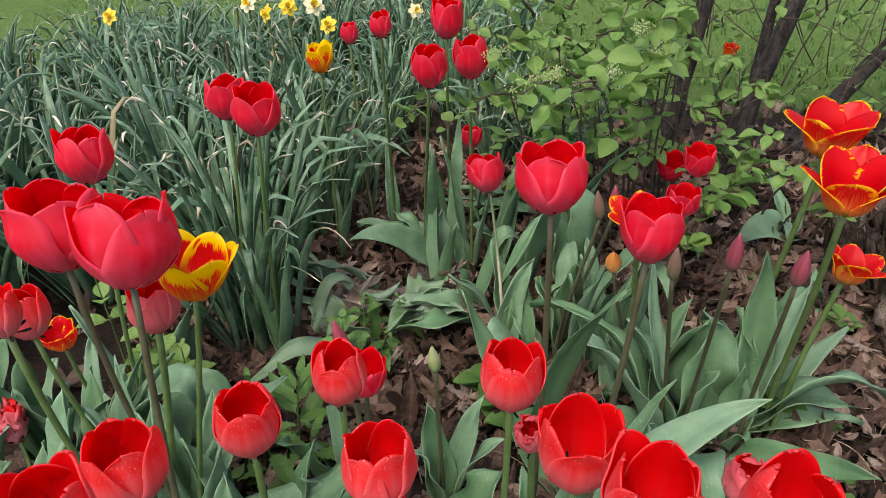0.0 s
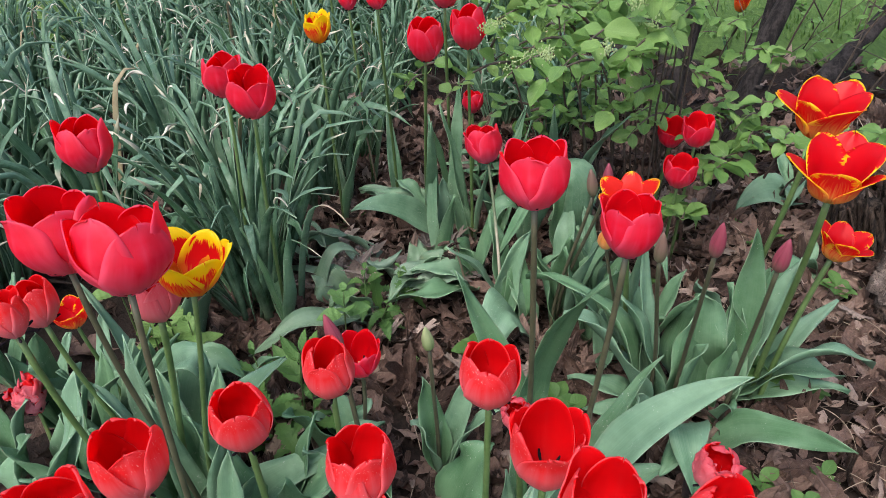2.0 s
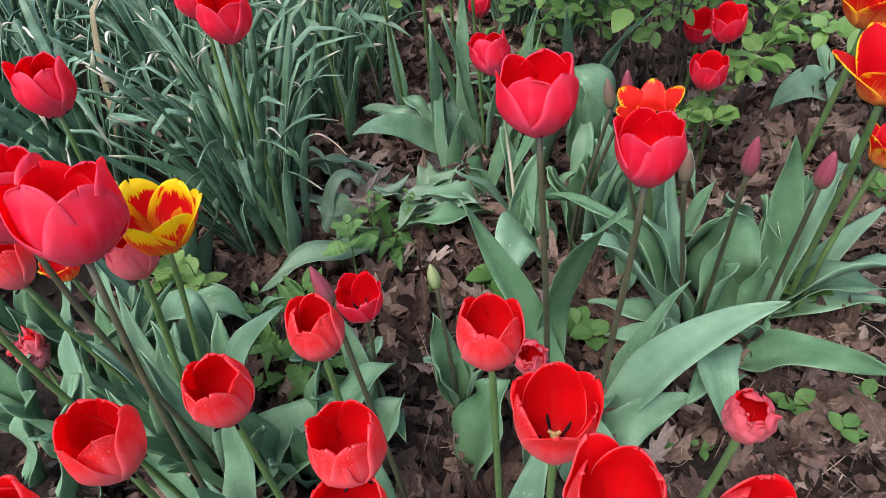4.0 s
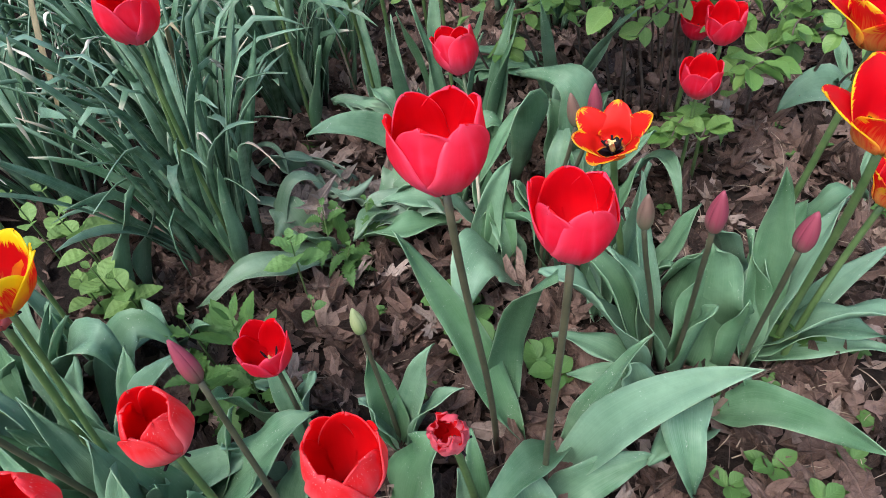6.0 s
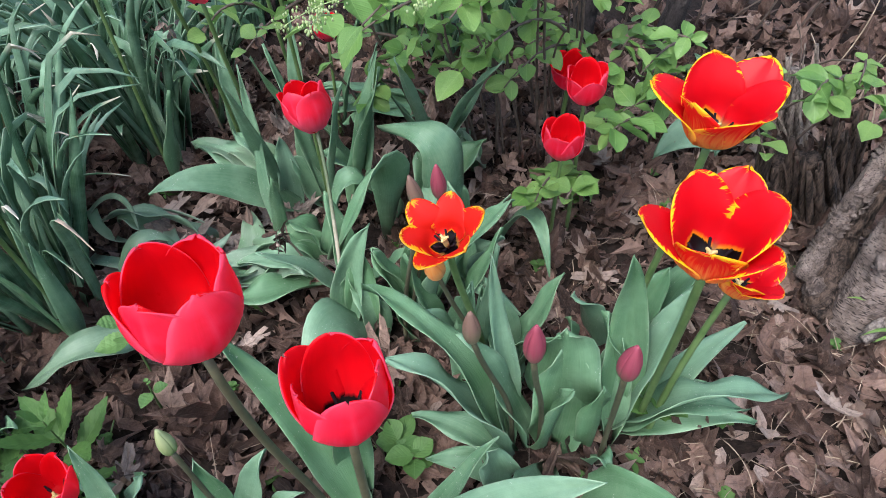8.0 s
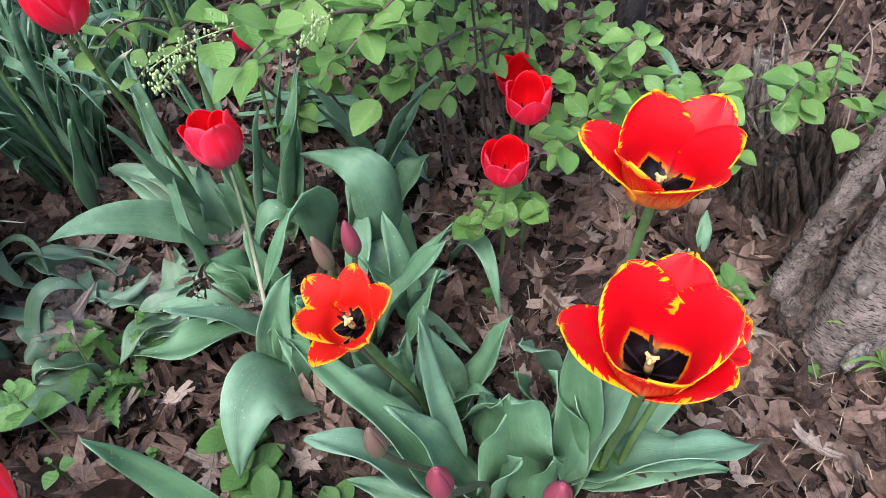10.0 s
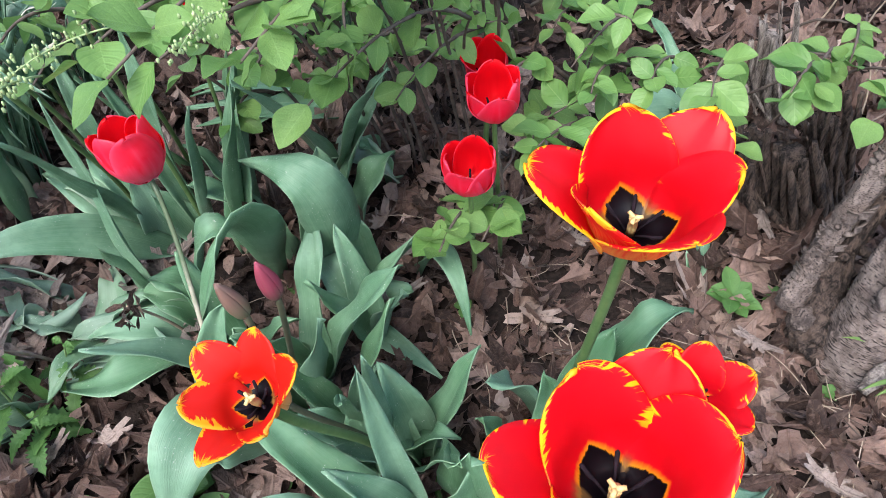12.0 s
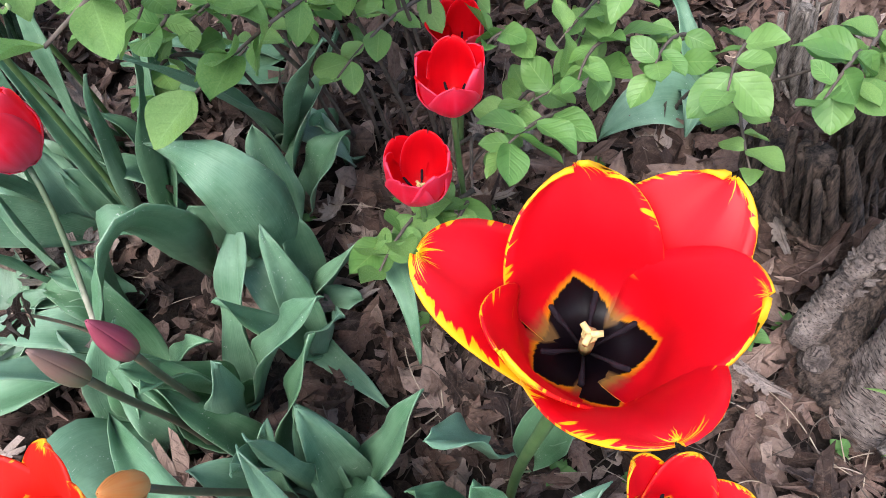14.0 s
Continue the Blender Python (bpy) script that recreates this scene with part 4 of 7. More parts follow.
def strap_mesh(line, width, mat, twist):
    tan, s, w = frames(line)
    n = len(line)
    u = np.linspace(0, 1, n)
    a = twist * u
    s = s * np.cos(a)[:, None] + w * np.sin(a)[:, None]
    w = np.cross(s, tan)
    half = width * 0.5 * np.clip(1.04 - u ** 6, 0.05, 1)
    v = np.array((-1, 0, 1.0))
    p = line[:, None] + (half[:, None] * v)[..., None] * s[:, None] + (half[:, None] * np.abs(v) * 0.35)[..., None] * w[:, None]
    vv, f, uv, sl = sheet(p, 0.0012)
    return mesh_of("leaf", vv, f, uv, [mat], [0] * len(f))


def daffodil_clump(leaves, height, dry):
    ob = thing("daffodil_clump", (0, 0, 0), "dense clump of narrow blue-green daffodil leaves", "daffodil", "daffodil clumps")
    for i in range(leaves):
        az, rad = rng.uniform(0, 6.28), 0.055 * math.sqrt(rng.random())
        line = strap_line(az + rng.normal() * 0.5, height * rng.uniform(0.6, 1.1), abs(rng.normal()) * 0.16 + rad * 3, rng.uniform(0.0, 1.3), rng.choice([0, 0, 0, 0.8, 1.6, 2.3]), rng.uniform(0.45, 0.75))
        line = line + (rad * math.cos(az), rad * math.sin(az), 0)
        is_dry = rng.random() < dry
        child("leaf", strap_mesh(line, rng.uniform(0.009, 0.016), STRAP_DRY if is_dry else STRAP, rng.normal() * 1.2), ob)
        if rng.random() < 0.13:
            d = line[-1] - line[-2]
            d, side = d / np.linalg.norm(d), np.array((math.cos(az), math.sin(az), 0.0))
            curl = [line[-2]]
            for k in range(9):
                curl.append(curl[-1] + d * 0.0042)
                d = d + (side * rng.uniform(0.0, 0.4) - np.array((0, 0, rng.uniform(0.15, 0.6)))) * (0.5 + 0.12 * k)
                d = d / np.linalg.norm(d)
            child("dry_tip", strap_mesh(np.array(curl), 0.0048, PAPERY, rng.normal() * 3), ob, "curled papery leaf tip")
    return ob


def build_daffodils():
    protos = [daffodil_clump(48, 0.36, 0.0), daffodil_clump(46, 0.4, 0.0), daffodil_clump(44, 0.33, 0.02)]
    spots = [(-0.26, 1.24), (-0.32, 0.97), (-0.4, 1.1), (-0.36, 1.32), (-0.22, 1.42), (-0.62, 1.0), (-0.55, 1.22), (-0.29, 0.89), (0.1, 1.62), (0.2, 1.66), (0.3, 1.62), (0.22, 1.54)]
    for y in np.arange(1.42, 2.75, 0.17):
        for x in np.arange(-1.75, 0.16, 0.19):
            if x < -0.28 + (y - 1.3) * 0.4 and math.hypot((x + 0.3) / 1.5, (y - 1.3) / 1.45) < 0.92 + 0.3 * noise.noise((x * 2, y * 2, 1)):
                spots.append((x + rng.normal() * 0.035, y + rng.normal() * 0.035))
    for y in np.arange(0.72, 1.4, 0.17):
        for x in np.arange(-1.35, -0.7, 0.18):
            spots.append((x + rng.normal() * 0.035, y + rng.normal() * 0.035))
    for i, (x, y) in enumerate(spots):
        s = rng.uniform(0.85, 1.12) * (1.0 if y < 1.4 else 0.8)
        m = pose(x, y, 0, 0, 0, rng.uniform(0, 360)) @ Matrix.Scale(s, 4)
        if i < 3:
            protos[i].matrix_basis = m
        else:
            copy_thing(protos[i % 3], m)


def daffodil(base, head, size, face, cream=False):
    ob = thing("daffodil", (base[0], base[1], 0), "cream and yellow daffodil in bloom" if cream else "yellow daffodil in bloom", "daffodil", "daffodils in flower")
    stem_of(ob, base, head, (0, 0), 0.003, STEM)
    rel = Matrix.Translation((head[0] - base[0], head[1] - base[1], head[2])) @ axis_frame(face, rng.uniform(0, 1))
    for i in range(6):
        n, m = 8, 5
        u = np.linspace(0, 1, n)
        half = size * 0.19 * np.sin(np.pi * (0.1 + 0.88 * u)) ** 0.7
        v = np.linspace(-1, 1, m)
        g = np.stack([np.broadcast_to((u * size * 0.5)[:, None], (n, m)), half[:, None] * v, 0.06 * size * (np.abs(v)[None, :] ** 2) + 0.05 * size * np.sin(u * 3)[:, None] + 0 * v], -1)
        vv, f, uv, s = sheet(g, 0.0008)
        petal = child("petal", mesh_of("petal", vv, f, uv, [DAFF_CREAM if cream else DAFF_YELLOW], [0] * len(f)), ob)
        petal.matrix_basis = rel @ Matrix.Rotation(i * math.pi / 3, 4, "Z")
    n, m = 6, 25
    u, a = np.linspace(0, 1, n), np.linspace(0, 2 * np.pi, m)
    r = size * (0.1 + 0.09 * u[:, None] ** 2) * (1 + 0.07 * u[:, None] * np.sin(a * 9)[None, :])
    g = np.stack([r * np.cos(a), r * np.sin(a), np.broadcast_to((u * size * 0.34)[:, None], r.shape)], -1)
    vv, f, uv, s = sheet(g, -0.0008)
    child("trumpet", mesh_of("trumpet", vv, f, uv, [DAFF_YELLOW], [0] * len(f)), ob).matrix_basis = rel


# ---- shrub ----
def oval_leaf(length, width, seed, n=7, m=5):
    r0 = np.random.default_rng(seed)
    u, v = np.linspace(0, 1, n), np.linspace(-1, 1, m)
    half = width * 0.5 * np.maximum(np.sin(np.pi * u ** 0.95) ** 0.7 * (1 - 0.2 * u ** 5), 0.025)
    bend = r0.uniform(-0.7, 0.35)
    x = np.broadcast_to((u * length)[:, None], (n, m))
    y = half[:, None] * v
    z = half[:, None] * np.abs(v)[None, :] * r0.uniform(0.0, 0.65) + bend * length * (u ** 2)[:, None] * 0.6 + 0.06 * width * np.sin(u * 9 + seed)[:, None] * v[None, :] ** 2
    return sheet(np.stack([x, y, z], -1))


SPRAY_LEAVES = []
for i in range(8):
    v, f, uv, s = oval_leaf(1.0, rng.uniform(0.6, 0.78), 300 + i, 11, 5)
    SPRAY_LEAVES.append((v, f, uv))


def build_shrub():
    shrub = thing("shrub", (0.45, 1.45, 0), "young shrub with fresh light green oval leaves on thin brown twigs", "shrub")
    o = np.array((0.45, 1.45, 0.0))
    meshes = [mesh_of("leaf", v, f, uv, [SHRUB]) for v, f, uv in SPRAY_LEAVES]
    singles, rest = [], []

    def spray(root, tip, leaves, size):
        root, tip = np.array(root, float), np.array(tip, float)
        mid = (root + tip) / 2 + np.array((rng.normal() * 0.02, rng.normal() * 0.02, 0.04))
        line = bezier([root, mid, tip], 10)
        v, f, uv = tube(line - o, np.linspace(0.0028, 0.0009, 10), 6)
        child("twig", mesh_of("twig", v, f, uv, [TWIG]), shrub)
        d = tip - root
        for k in range(leaves):
            t = 1 - 0.6 * (k / max(1, leaves - 1)) ** 1.4
            i = min(9, int(t * 9))
            a = math.atan2(d[1], d[0]) + (1 if k % 2 else -1) * rng.uniform(0.3, 2.3)
            if k == 0:
                a = math.atan2(d[1], d[0])
            s = size * rng.uniform(0.55, 1.15)
            m = Matrix.Translation(Vector(line[i] - o)) @ pose(0, 0, 0, rng.normal() * 26, rng.uniform(-38, 42), math.degrees(a)) @ Matrix.Scale(s, 4)
            singles.append(m)

    front_tips = [((0.0, 1.2, 0.28), (-0.055, 1.1, 0.305), 5, 0.032),
        ((0.12, 1.15, 0.34), (0.02, 1.03, 0.325), 6, 0.036),
        ((0.2, 1.2, 0.4), (0.1, 1.05, 0.445), 9, 0.042),
        ((0.25, 1.15, 0.4), (0.15, 1.08, 0.45), 9, 0.042),
        ((0.35, 1.1, 0.42), (0.19, 0.87, 0.45), 11, 0.046),
        ((0.36, 1.08, 0.42), (0.26, 0.89, 0.44), 11, 0.046),
        ((0.4, 1.15, 0.44), (0.30, 0.99, 0.495), 9, 0.044),
        ((0.4, 1.2, 0.36), (0.32, 1.08, 0.37), 9, 0.042)]
    middle_tips = [((0.42, 1.2, 0.38), (0.35, 1.07, 0.41), 8, 0.042),
        ((0.4, 1.15, 0.28), (0.27, 0.965, 0.34), 9, 0.042),
        ((0.42, 1.25, 0.2), (0.32, 1.09, 0.23), 8, 0.04),
        ((0.35, 1.25, 0.2), (0.24, 1.09, 0.25), 8, 0.04),
        ((0.45, 1.4, 0.13), (0.38, 1.3, 0.17), 7, 0.036),
        ((0.58, 1.25, 0.2), (0.5, 1.12, 0.235), 7, 0.042),
        ((0.58, 1.28, 0.16), (0.52, 1.14, 0.2), 8, 0.04),
        ((0.52, 1.2, 0.1), (0.46, 1.08, 0.15), 8, 0.038)]
    low_tips = [((0.42, 1.08, 0.1), (0.36, 0.94, 0.175), 8, 0.042),
        ((0.42, 1.05, 0.1), (0.40, 0.96, 0.16), 6, 0.04),
        ((0.82, 1.2, 0.16), (0.71, 1.05, 0.235), 9, 0.042),
        ((0.85, 1.25, 0.17), (0.79, 1.13, 0.21), 8, 0.042),
        ((0.86, 1.15, 0.18), (0.76, 1.02, 0.235), 8, 0.042),
        ((0.7, 1.15, 0.12), (0.66, 1.04, 0.17), 6, 0.036),
        ((0.28, 1.35, 0.3), (0.2, 1.25, 0.36), 9, 0.042),
        ((0.4, 1.45, 0.36), (0.3, 1.3, 0.44), 9, 0.042)]
    back_tips = [((0.5, 1.5, 0.42), (0.42, 1.3, 0.5), 9, 0.042),
        ((0.45, 1.35, 0.4), (0.22, 1.15, 0.52), 9, 0.042),
        ((0.55, 1.4, 0.3), (0.5, 1.28, 0.36), 8, 0.04),
        ((0.62, 1.4, 0.25), (0.58, 1.25, 0.3), 8, 0.04),
        ((0.75, 1.5, 0.4), (0.7, 1.4, 0.45), 8, 0.04),
        ((0.9, 1.5, 0.4), (0.85, 1.4, 0.46), 8, 0.04),
        ((1.0, 1.5, 0.3), (0.95, 1.35, 0.36), 8, 0.04),
        ((0.3, 1.4, 0.2), (0.22, 1.28, 0.2), 7, 0.036)]
    tips = front_tips + middle_tips + low_tips + back_tips
    for x, y, z in ((0.515, 1.08, 0.235), (0.575, 1.09, 0.23), (0.625, 1.06, 0.24), (0.68, 1.03, 0.26),
                    (0.455, 1.03, 0.21), (0.48, 1.1, 0.19), (0.36, 0.98, 0.155), (0.35, 1.19, 0.23), (0.5, 1.25, 0.19), (0.55, 1.27, 0.18), (0.29, 1.16, 0.24)):
        tips.append(((x + 0.07, y + 0.09, z - 0.05), (x, y, z), 6, 0.042))
    for x, y, z in ((0.119, 0.96, 0.397), (0.14, 1.01, 0.4), (0.172, 0.96, 0.392), (0.19, 1.02, 0.38), (0.225, 1.02, 0.35)):
        tips.append(((x + 0.09, y + 0.1, z - 0.02), (x, y, z), 5, 0.042))
    for root, tip, leaves, size in tips:
        spray(root, tip, int(leaves * 1.35), size * (0.78 if root[1] > 1.22 else 0.95))
        g = np.array((0.47 + 0.8 * (root[0] - 0.45), max(root[1] + 0.1, 1.22), 0.0))
        r = np.array(root)
        line = bezier([g, (g * 0.5 + r * 0.5) + np.array((rng.normal() * 0.02, 0.02, 0.06)), r], 12) + np.cumsum(rng.normal(size=(12, 3)) * 0.0015, axis=0) * np.sin(np.linspace(0, np.pi, 12))[:, None]
        v, f, uv = tube(line - o, np.linspace(0.0026, 0.0014, 12), 6, 0.08)
        child("branch", mesh_of("branch", v, f, uv, [TWIG]), shrub)
    for i in range(26):
        root = np.array((rng.uniform(0.06, 0.42), rng.uniform(1.18, 1.5), rng.uniform(0.28, 0.52)))
        spray(root, root + np.array((rng.normal() * 0.07, -rng.uniform(0.04, 0.14), rng.uniform(-0.03, 0.06))), 8, 0.033)
    for i in range(30):
        root = np.array((rng.uniform(0.0, 0.62), rng.uniform(1.08, 1.42), rng.uniform(0.2, 0.44)))
        if (root[0] > 0.42 and root[2] > 0.22) or (root[0] < 0.24 and root[1] < 1.28) or (root[0] > 0.3 and root[1] < 1.22 and root[2] > 0.2):
            continue
        spray(root, root + np.array((rng.normal() * 0.06, -rng.uniform(0.04, 0.12), rng.uniform(-0.02, 0.06))), 8, 0.034)
    for i in range(20):
        root = np.array((rng.uniform(0.16, 0.56), rng.uniform(1.14, 1.34), rng.uniform(0.15, 0.27)))
        if 0.34 < root[0] < 0.49 and root[1] < 1.27:
            continue
        spray(root, root + np.array((rng.normal() * 0.05, -rng.uniform(0.02, 0.08), rng.uniform(-0.01, 0.05))), 7, 0.036)
    for i in range(120):
        root = np.array((rng.uniform(0.3, 1.6), rng.uniform(1.8, 2.4), rng.uniform(0.05, 0.5)))
        spray(root, root + np.array((rng.normal() * 0.08, -rng.uniform(0.02, 0.1), rng.uniform(-0.02, 0.08))), 6, 0.028)
    for i, m in enumerate(singles):
        if i < 300:
            ob = child("leaf", meshes[i % 8], shrub)
            ob.matrix_basis = m
        else:
            v, f, uv = SPRAY_LEAVES[i % 8]
            k = np.array(m)
            rest.append((v @ k[:3, :3].T + k[:3, 3], f, uv))
    for a, z in (((0.18, 0.92, 0.45), (0.115, 0.88, 0.44)), ((0.25, 0.93, 0.45), (0.24, 0.86, 0.47)), ((0.3, 0.98, 0.49), (0.27, 0.92, 0.51)), ((0.17, 0.85, 0.47), (0.165, 0.79, 0.49)), ((0.3, 1.02, 0.44), (0.31, 0.96, 0.47)), ((0.12, 1.05, 0.44), (0.08, 1.0, 0.45))):
        line = bezier([a, (np.array(a) + z) / 2 + (0, 0, 0.012), z], 10)
        bits = [tube(line - o, np.linspace(0.0007, 0.0004, 10), 5)]
        for k in range(64):
            c = line[2 + k % 8] - o + rng.normal(size=3) * 0.0042 + (line[-1] - line[0]) * rng.uniform(-0.05, 0.05)
            bits.append(tube([c - (0, 0, 0.0016), c - (0, 0, 0.0008), c + (0, 0, 0.0008), c + (0, 0, 0.0016)], (0.0003, 0.001, 0.001, 0.0003), 5))
        v, f, uv, s = merged(bits)
        child("raceme", mesh_of("raceme", v, f, uv, [BLOSSOM]), shrub, "cluster of tiny pale green flower buds")
    for k in range(34):
        a = np.array((rng.uniform(0.55, 1.3), rng.uniform(1.45, 1.95), rng.uniform(0.0, 0.3)))
        z = a + np.array((rng.normal() * 0.2, rng.normal() * 0.1, rng.uniform(0.15, 0.5)))
        line = bezier([a, (a + z) / 2 + rng.normal(size=3) * 0.05, z], 9)
        v, f, uv = tube(line - o, np.linspace(0.0017, 0.0007, 9), 5, 0.08)
        child("bare_twig", mesh_of("bare_twig", v, f, uv, [TWIG]), shrub)
        for i in range(2, 9):
            m = np.array(Matrix.Translation(Vector(line[i] - o)) @ pose(0, 0, 0, rng.normal() * 30, rng.uniform(-40, 30), rng.uniform(0, 360)) @ Matrix.Scale(rng.uniform(0.018, 0.034), 4))
            v, f, uv = SPRAY_LEAVES[i % 8]
            rest.append((v @ m[:3, :3].T + m[:3, 3], f, uv))
    v, f, uv, s = merged(rest)
    tagged(child("foliage", mesh_of("foliage", v, f, uv, [SHRUB]), shrub), kind="stuff")


# ---- lawn ----
def build_lawn():
    pieces = []
    for i in range(9400):
        y = 2.2 + 2.6 * rng.random() ** 1.5
        x = rng.uniform(-1.9, 1.0) * (0.5 + y / 4) + 0.4
        h, a, b = rng.uniform(0.012, 0.03), rng.uniform(0, 6.28), rng.normal() * 0.02
        d = np.array((math.cos(a), math.sin(a), 0)) * 0.002
        q = np.array((x, y, -0.004))
        p = np.array([[q - d, q + d], [q - d * 0.8 + (b * 0.3, b * 0.2, h * 0.6), q + d * 0.8 + (b * 0.3, b * 0.2, h * 0.6)], [q + (b, b * 0.7, h), q + (b, b * 0.7, h) + d * 0.1]])
        v, f, uv, s = sheet(p)
        pieces.append((v, f, uv))
    for i in range(9000):
        a, q = rng.uniform(0, 6.28), rng.uniform(0.85, 1.6)
        x, y = 0.1 + 2.1 * q * math.cos(a), 0.85 + 1.5 * q * math.sin(a)
        if y > 2.2 or abs((x - 0.1) / 2.1) ** 3 + abs((y - 0.85) / 1.4) ** 3 < 1:
            continue
        h, b = rng.uniform(0.03, 0.07), rng.normal() * 0.02
        d = np.array((math.cos(a * 7), math.sin(a * 7), 0)) * 0.003
        q = np.array((x, y, -0.004))
        p = np.array([[q - d, q + d], [q + (b, b * 0.7, h), q + (b, b * 0.7, h) + d * 0.1]])
        v, f, uv, s = sheet(p)
        pieces.append((v, f, uv))
    v, f, uv, s = merged(pieces)
    tagged(new("lawn_grass", mesh_of("lawn_grass", v, f, uv, [TURF])), "short green lawn grass beyond the bed", "grass", kind="stuff")


# ---- small growth ----
def weed(at, leaves, length, width, rise, label, toothed=False, stem=0.0, spread=1.0, name="weed", mat=None):
    """A rosette, or with stem a short leafy shoot."""
    ob = thing(name, (*at, 0), label, "weed", "weeds")
    z0 = relief(*at) - 0.004
    if stem:
        v, f, uv = tube(bezier([(0, 0, z0), (0.004, 0.003, stem * 0.5), (rng.normal() * 0.015, rng.normal() * 0.015, stem)], 8), np.linspace(0.0016, 0.0009, 8), 6)
        child("stem", mesh_of("stem", v, f, uv, [STEM]), ob)
    for i in range(leaves):
        n, m = (15, 5) if toothed else (8, 5)
        u, q = np.linspace(0, 1, n), np.linspace(-1, 1, m)
        half = width * 0.5 * np.maximum(np.sin(np.pi * u ** (1.2 if toothed else 0.9)) ** 0.8, 0.05)
        if toothed:
            half = half * (0.55 + 0.5 * (np.arange(n) % 2))
        s = length * rng.uniform(0.65, 1.15)
        lift = rise * rng.uniform(0.5, 1.3)
        x = u * s * math.cos(lift)
        z = u * s * math.sin(lift) - 0.45 * s * u ** 2 * math.sin(lift)
        g = np.stack([np.broadcast_to(x[:, None], (n, m)), half[:, None] * q, z[:, None] + half[:, None] * np.abs(q)[None, :] * 0.35 + rng.normal(size=(n, m)) * 0.01 * width], -1)
        v, f, uv, sl = sheet(g)
        part_ = child("leaf", mesh_of("leaf", v, f, uv, [mat or WEED]), ob)
        part_.matrix_basis = pose(0, 0, z0 + stem * (0.45 + 0.55 * i / max(1, leaves - 1)) + 0.002, 0, 0, i * 137.5 * spread + rng.normal() * 12)
    return ob


def herb(at, top, pairs, length, width, label, droop=0.35, low=0.35, teeth=0.16, mat=None, name="weed", turn=0.0):
    """An upright leafy herb: a thin stem with crossed pairs of toothed, quilted leaves, smaller towards its top."""
    ob = thing(name, (*at, 0), label, "weed", "weeds")
    z0 = relief(*at) - 0.004
    d = np.array((top[0] - at[0], top[1] - at[1], 0.0))
    line = bezier([(0, 0, z0), d * 0.25 + (0, 0, top[2] * 0.55), d + (0, 0, top[2])], 12)
    v, f, uv = tube(line, np.linspace(0.0018, 0.0008, 12), 6)
    child("stem", mesh_of("stem", v, f, uv, [STEM]), ob)
    n, m = 19, 7
    u, q = np.linspace(0, 1, n), np.linspace(-1, 1, m)
    for k in range(2 * pairs):
        t = (k // 2) / max(1, pairs - 1)
        size = (1.0 - 0.62 * t ** 2.2) * rng.uniform(0.85, 1.12)
        spot = line[min(11, int(round((low + (1 - low) * t) * 11)))]
        half = width * size * 0.5 * np.maximum(np.sin(np.pi * np.clip(u * 1.12 - 0.12, 0, 1) ** 0.72) ** 0.85, 0.035)
        half = half * (1 - teeth * (np.arange(n) % 2) * (u > 0.15))
        s = length * size
        rise = 0.25 + 0.75 * t + rng.normal() * 0.15
        fall = droop * rng.uniform(0.6, 1.5)
        x = u * s * math.cos(rise)
        z = u * s * math.sin(rise) - fall * s * u ** 2
        quilt = 0.035 * width * np.sin(u * 34)[:, None] * (1 - np.abs(q))[None, :] * np.abs(q)[None, :] * 4
        g = np.stack([np.broadcast_to(x[:, None], (n, m)), half[:, None] * q, z[:, None] + half[:, None] * np.abs(q)[None, :] * 0.3 + quilt + rng.normal(size=(n, m)) * 0.006 * width], -1)
        v, f, uv, sl = sheet(g)
        blade = child("leaf", mesh_of("leaf", v, f, uv, [mat or WEED]), ob)
        blade.matrix_basis = pose(*spot, 0, 0, turn + 90 * (k // 2) + 180 * (k % 2) + rng.normal() * 14)
    return ob


def straw(at, length, turn, lift, bow, brown=False):
    a = radians(turn)
    d = np.array((math.cos(a), math.sin(a), 0))
    e = np.array((-math.sin(a), math.cos(a), 0))
    z0 = relief(*at)
    line = bezier([(0, 0, z0 + 0.004), d * length * 0.5 + e * bow + (0, 0, z0 + 0.012 + lift), d * length + (0, 0, z0 + 0.006 + lift * 0.6)], 9)
    v, f, uv = tube(line, np.linspace(0.0008, 0.0003, 9), 5)
    ob = new("dry_stalk", mesh_of("dry_stalk", v, f, uv, [TWIG if brown else STRAW]))
    ob.location = (*at, 0)
    tagged(ob, "thin dark brown twig lying on the litter" if brown else "thin dry straw-coloured stalk lying on the litter", "twig" if brown else "stalk", "fallen twigs" if brown else "dry stalks")


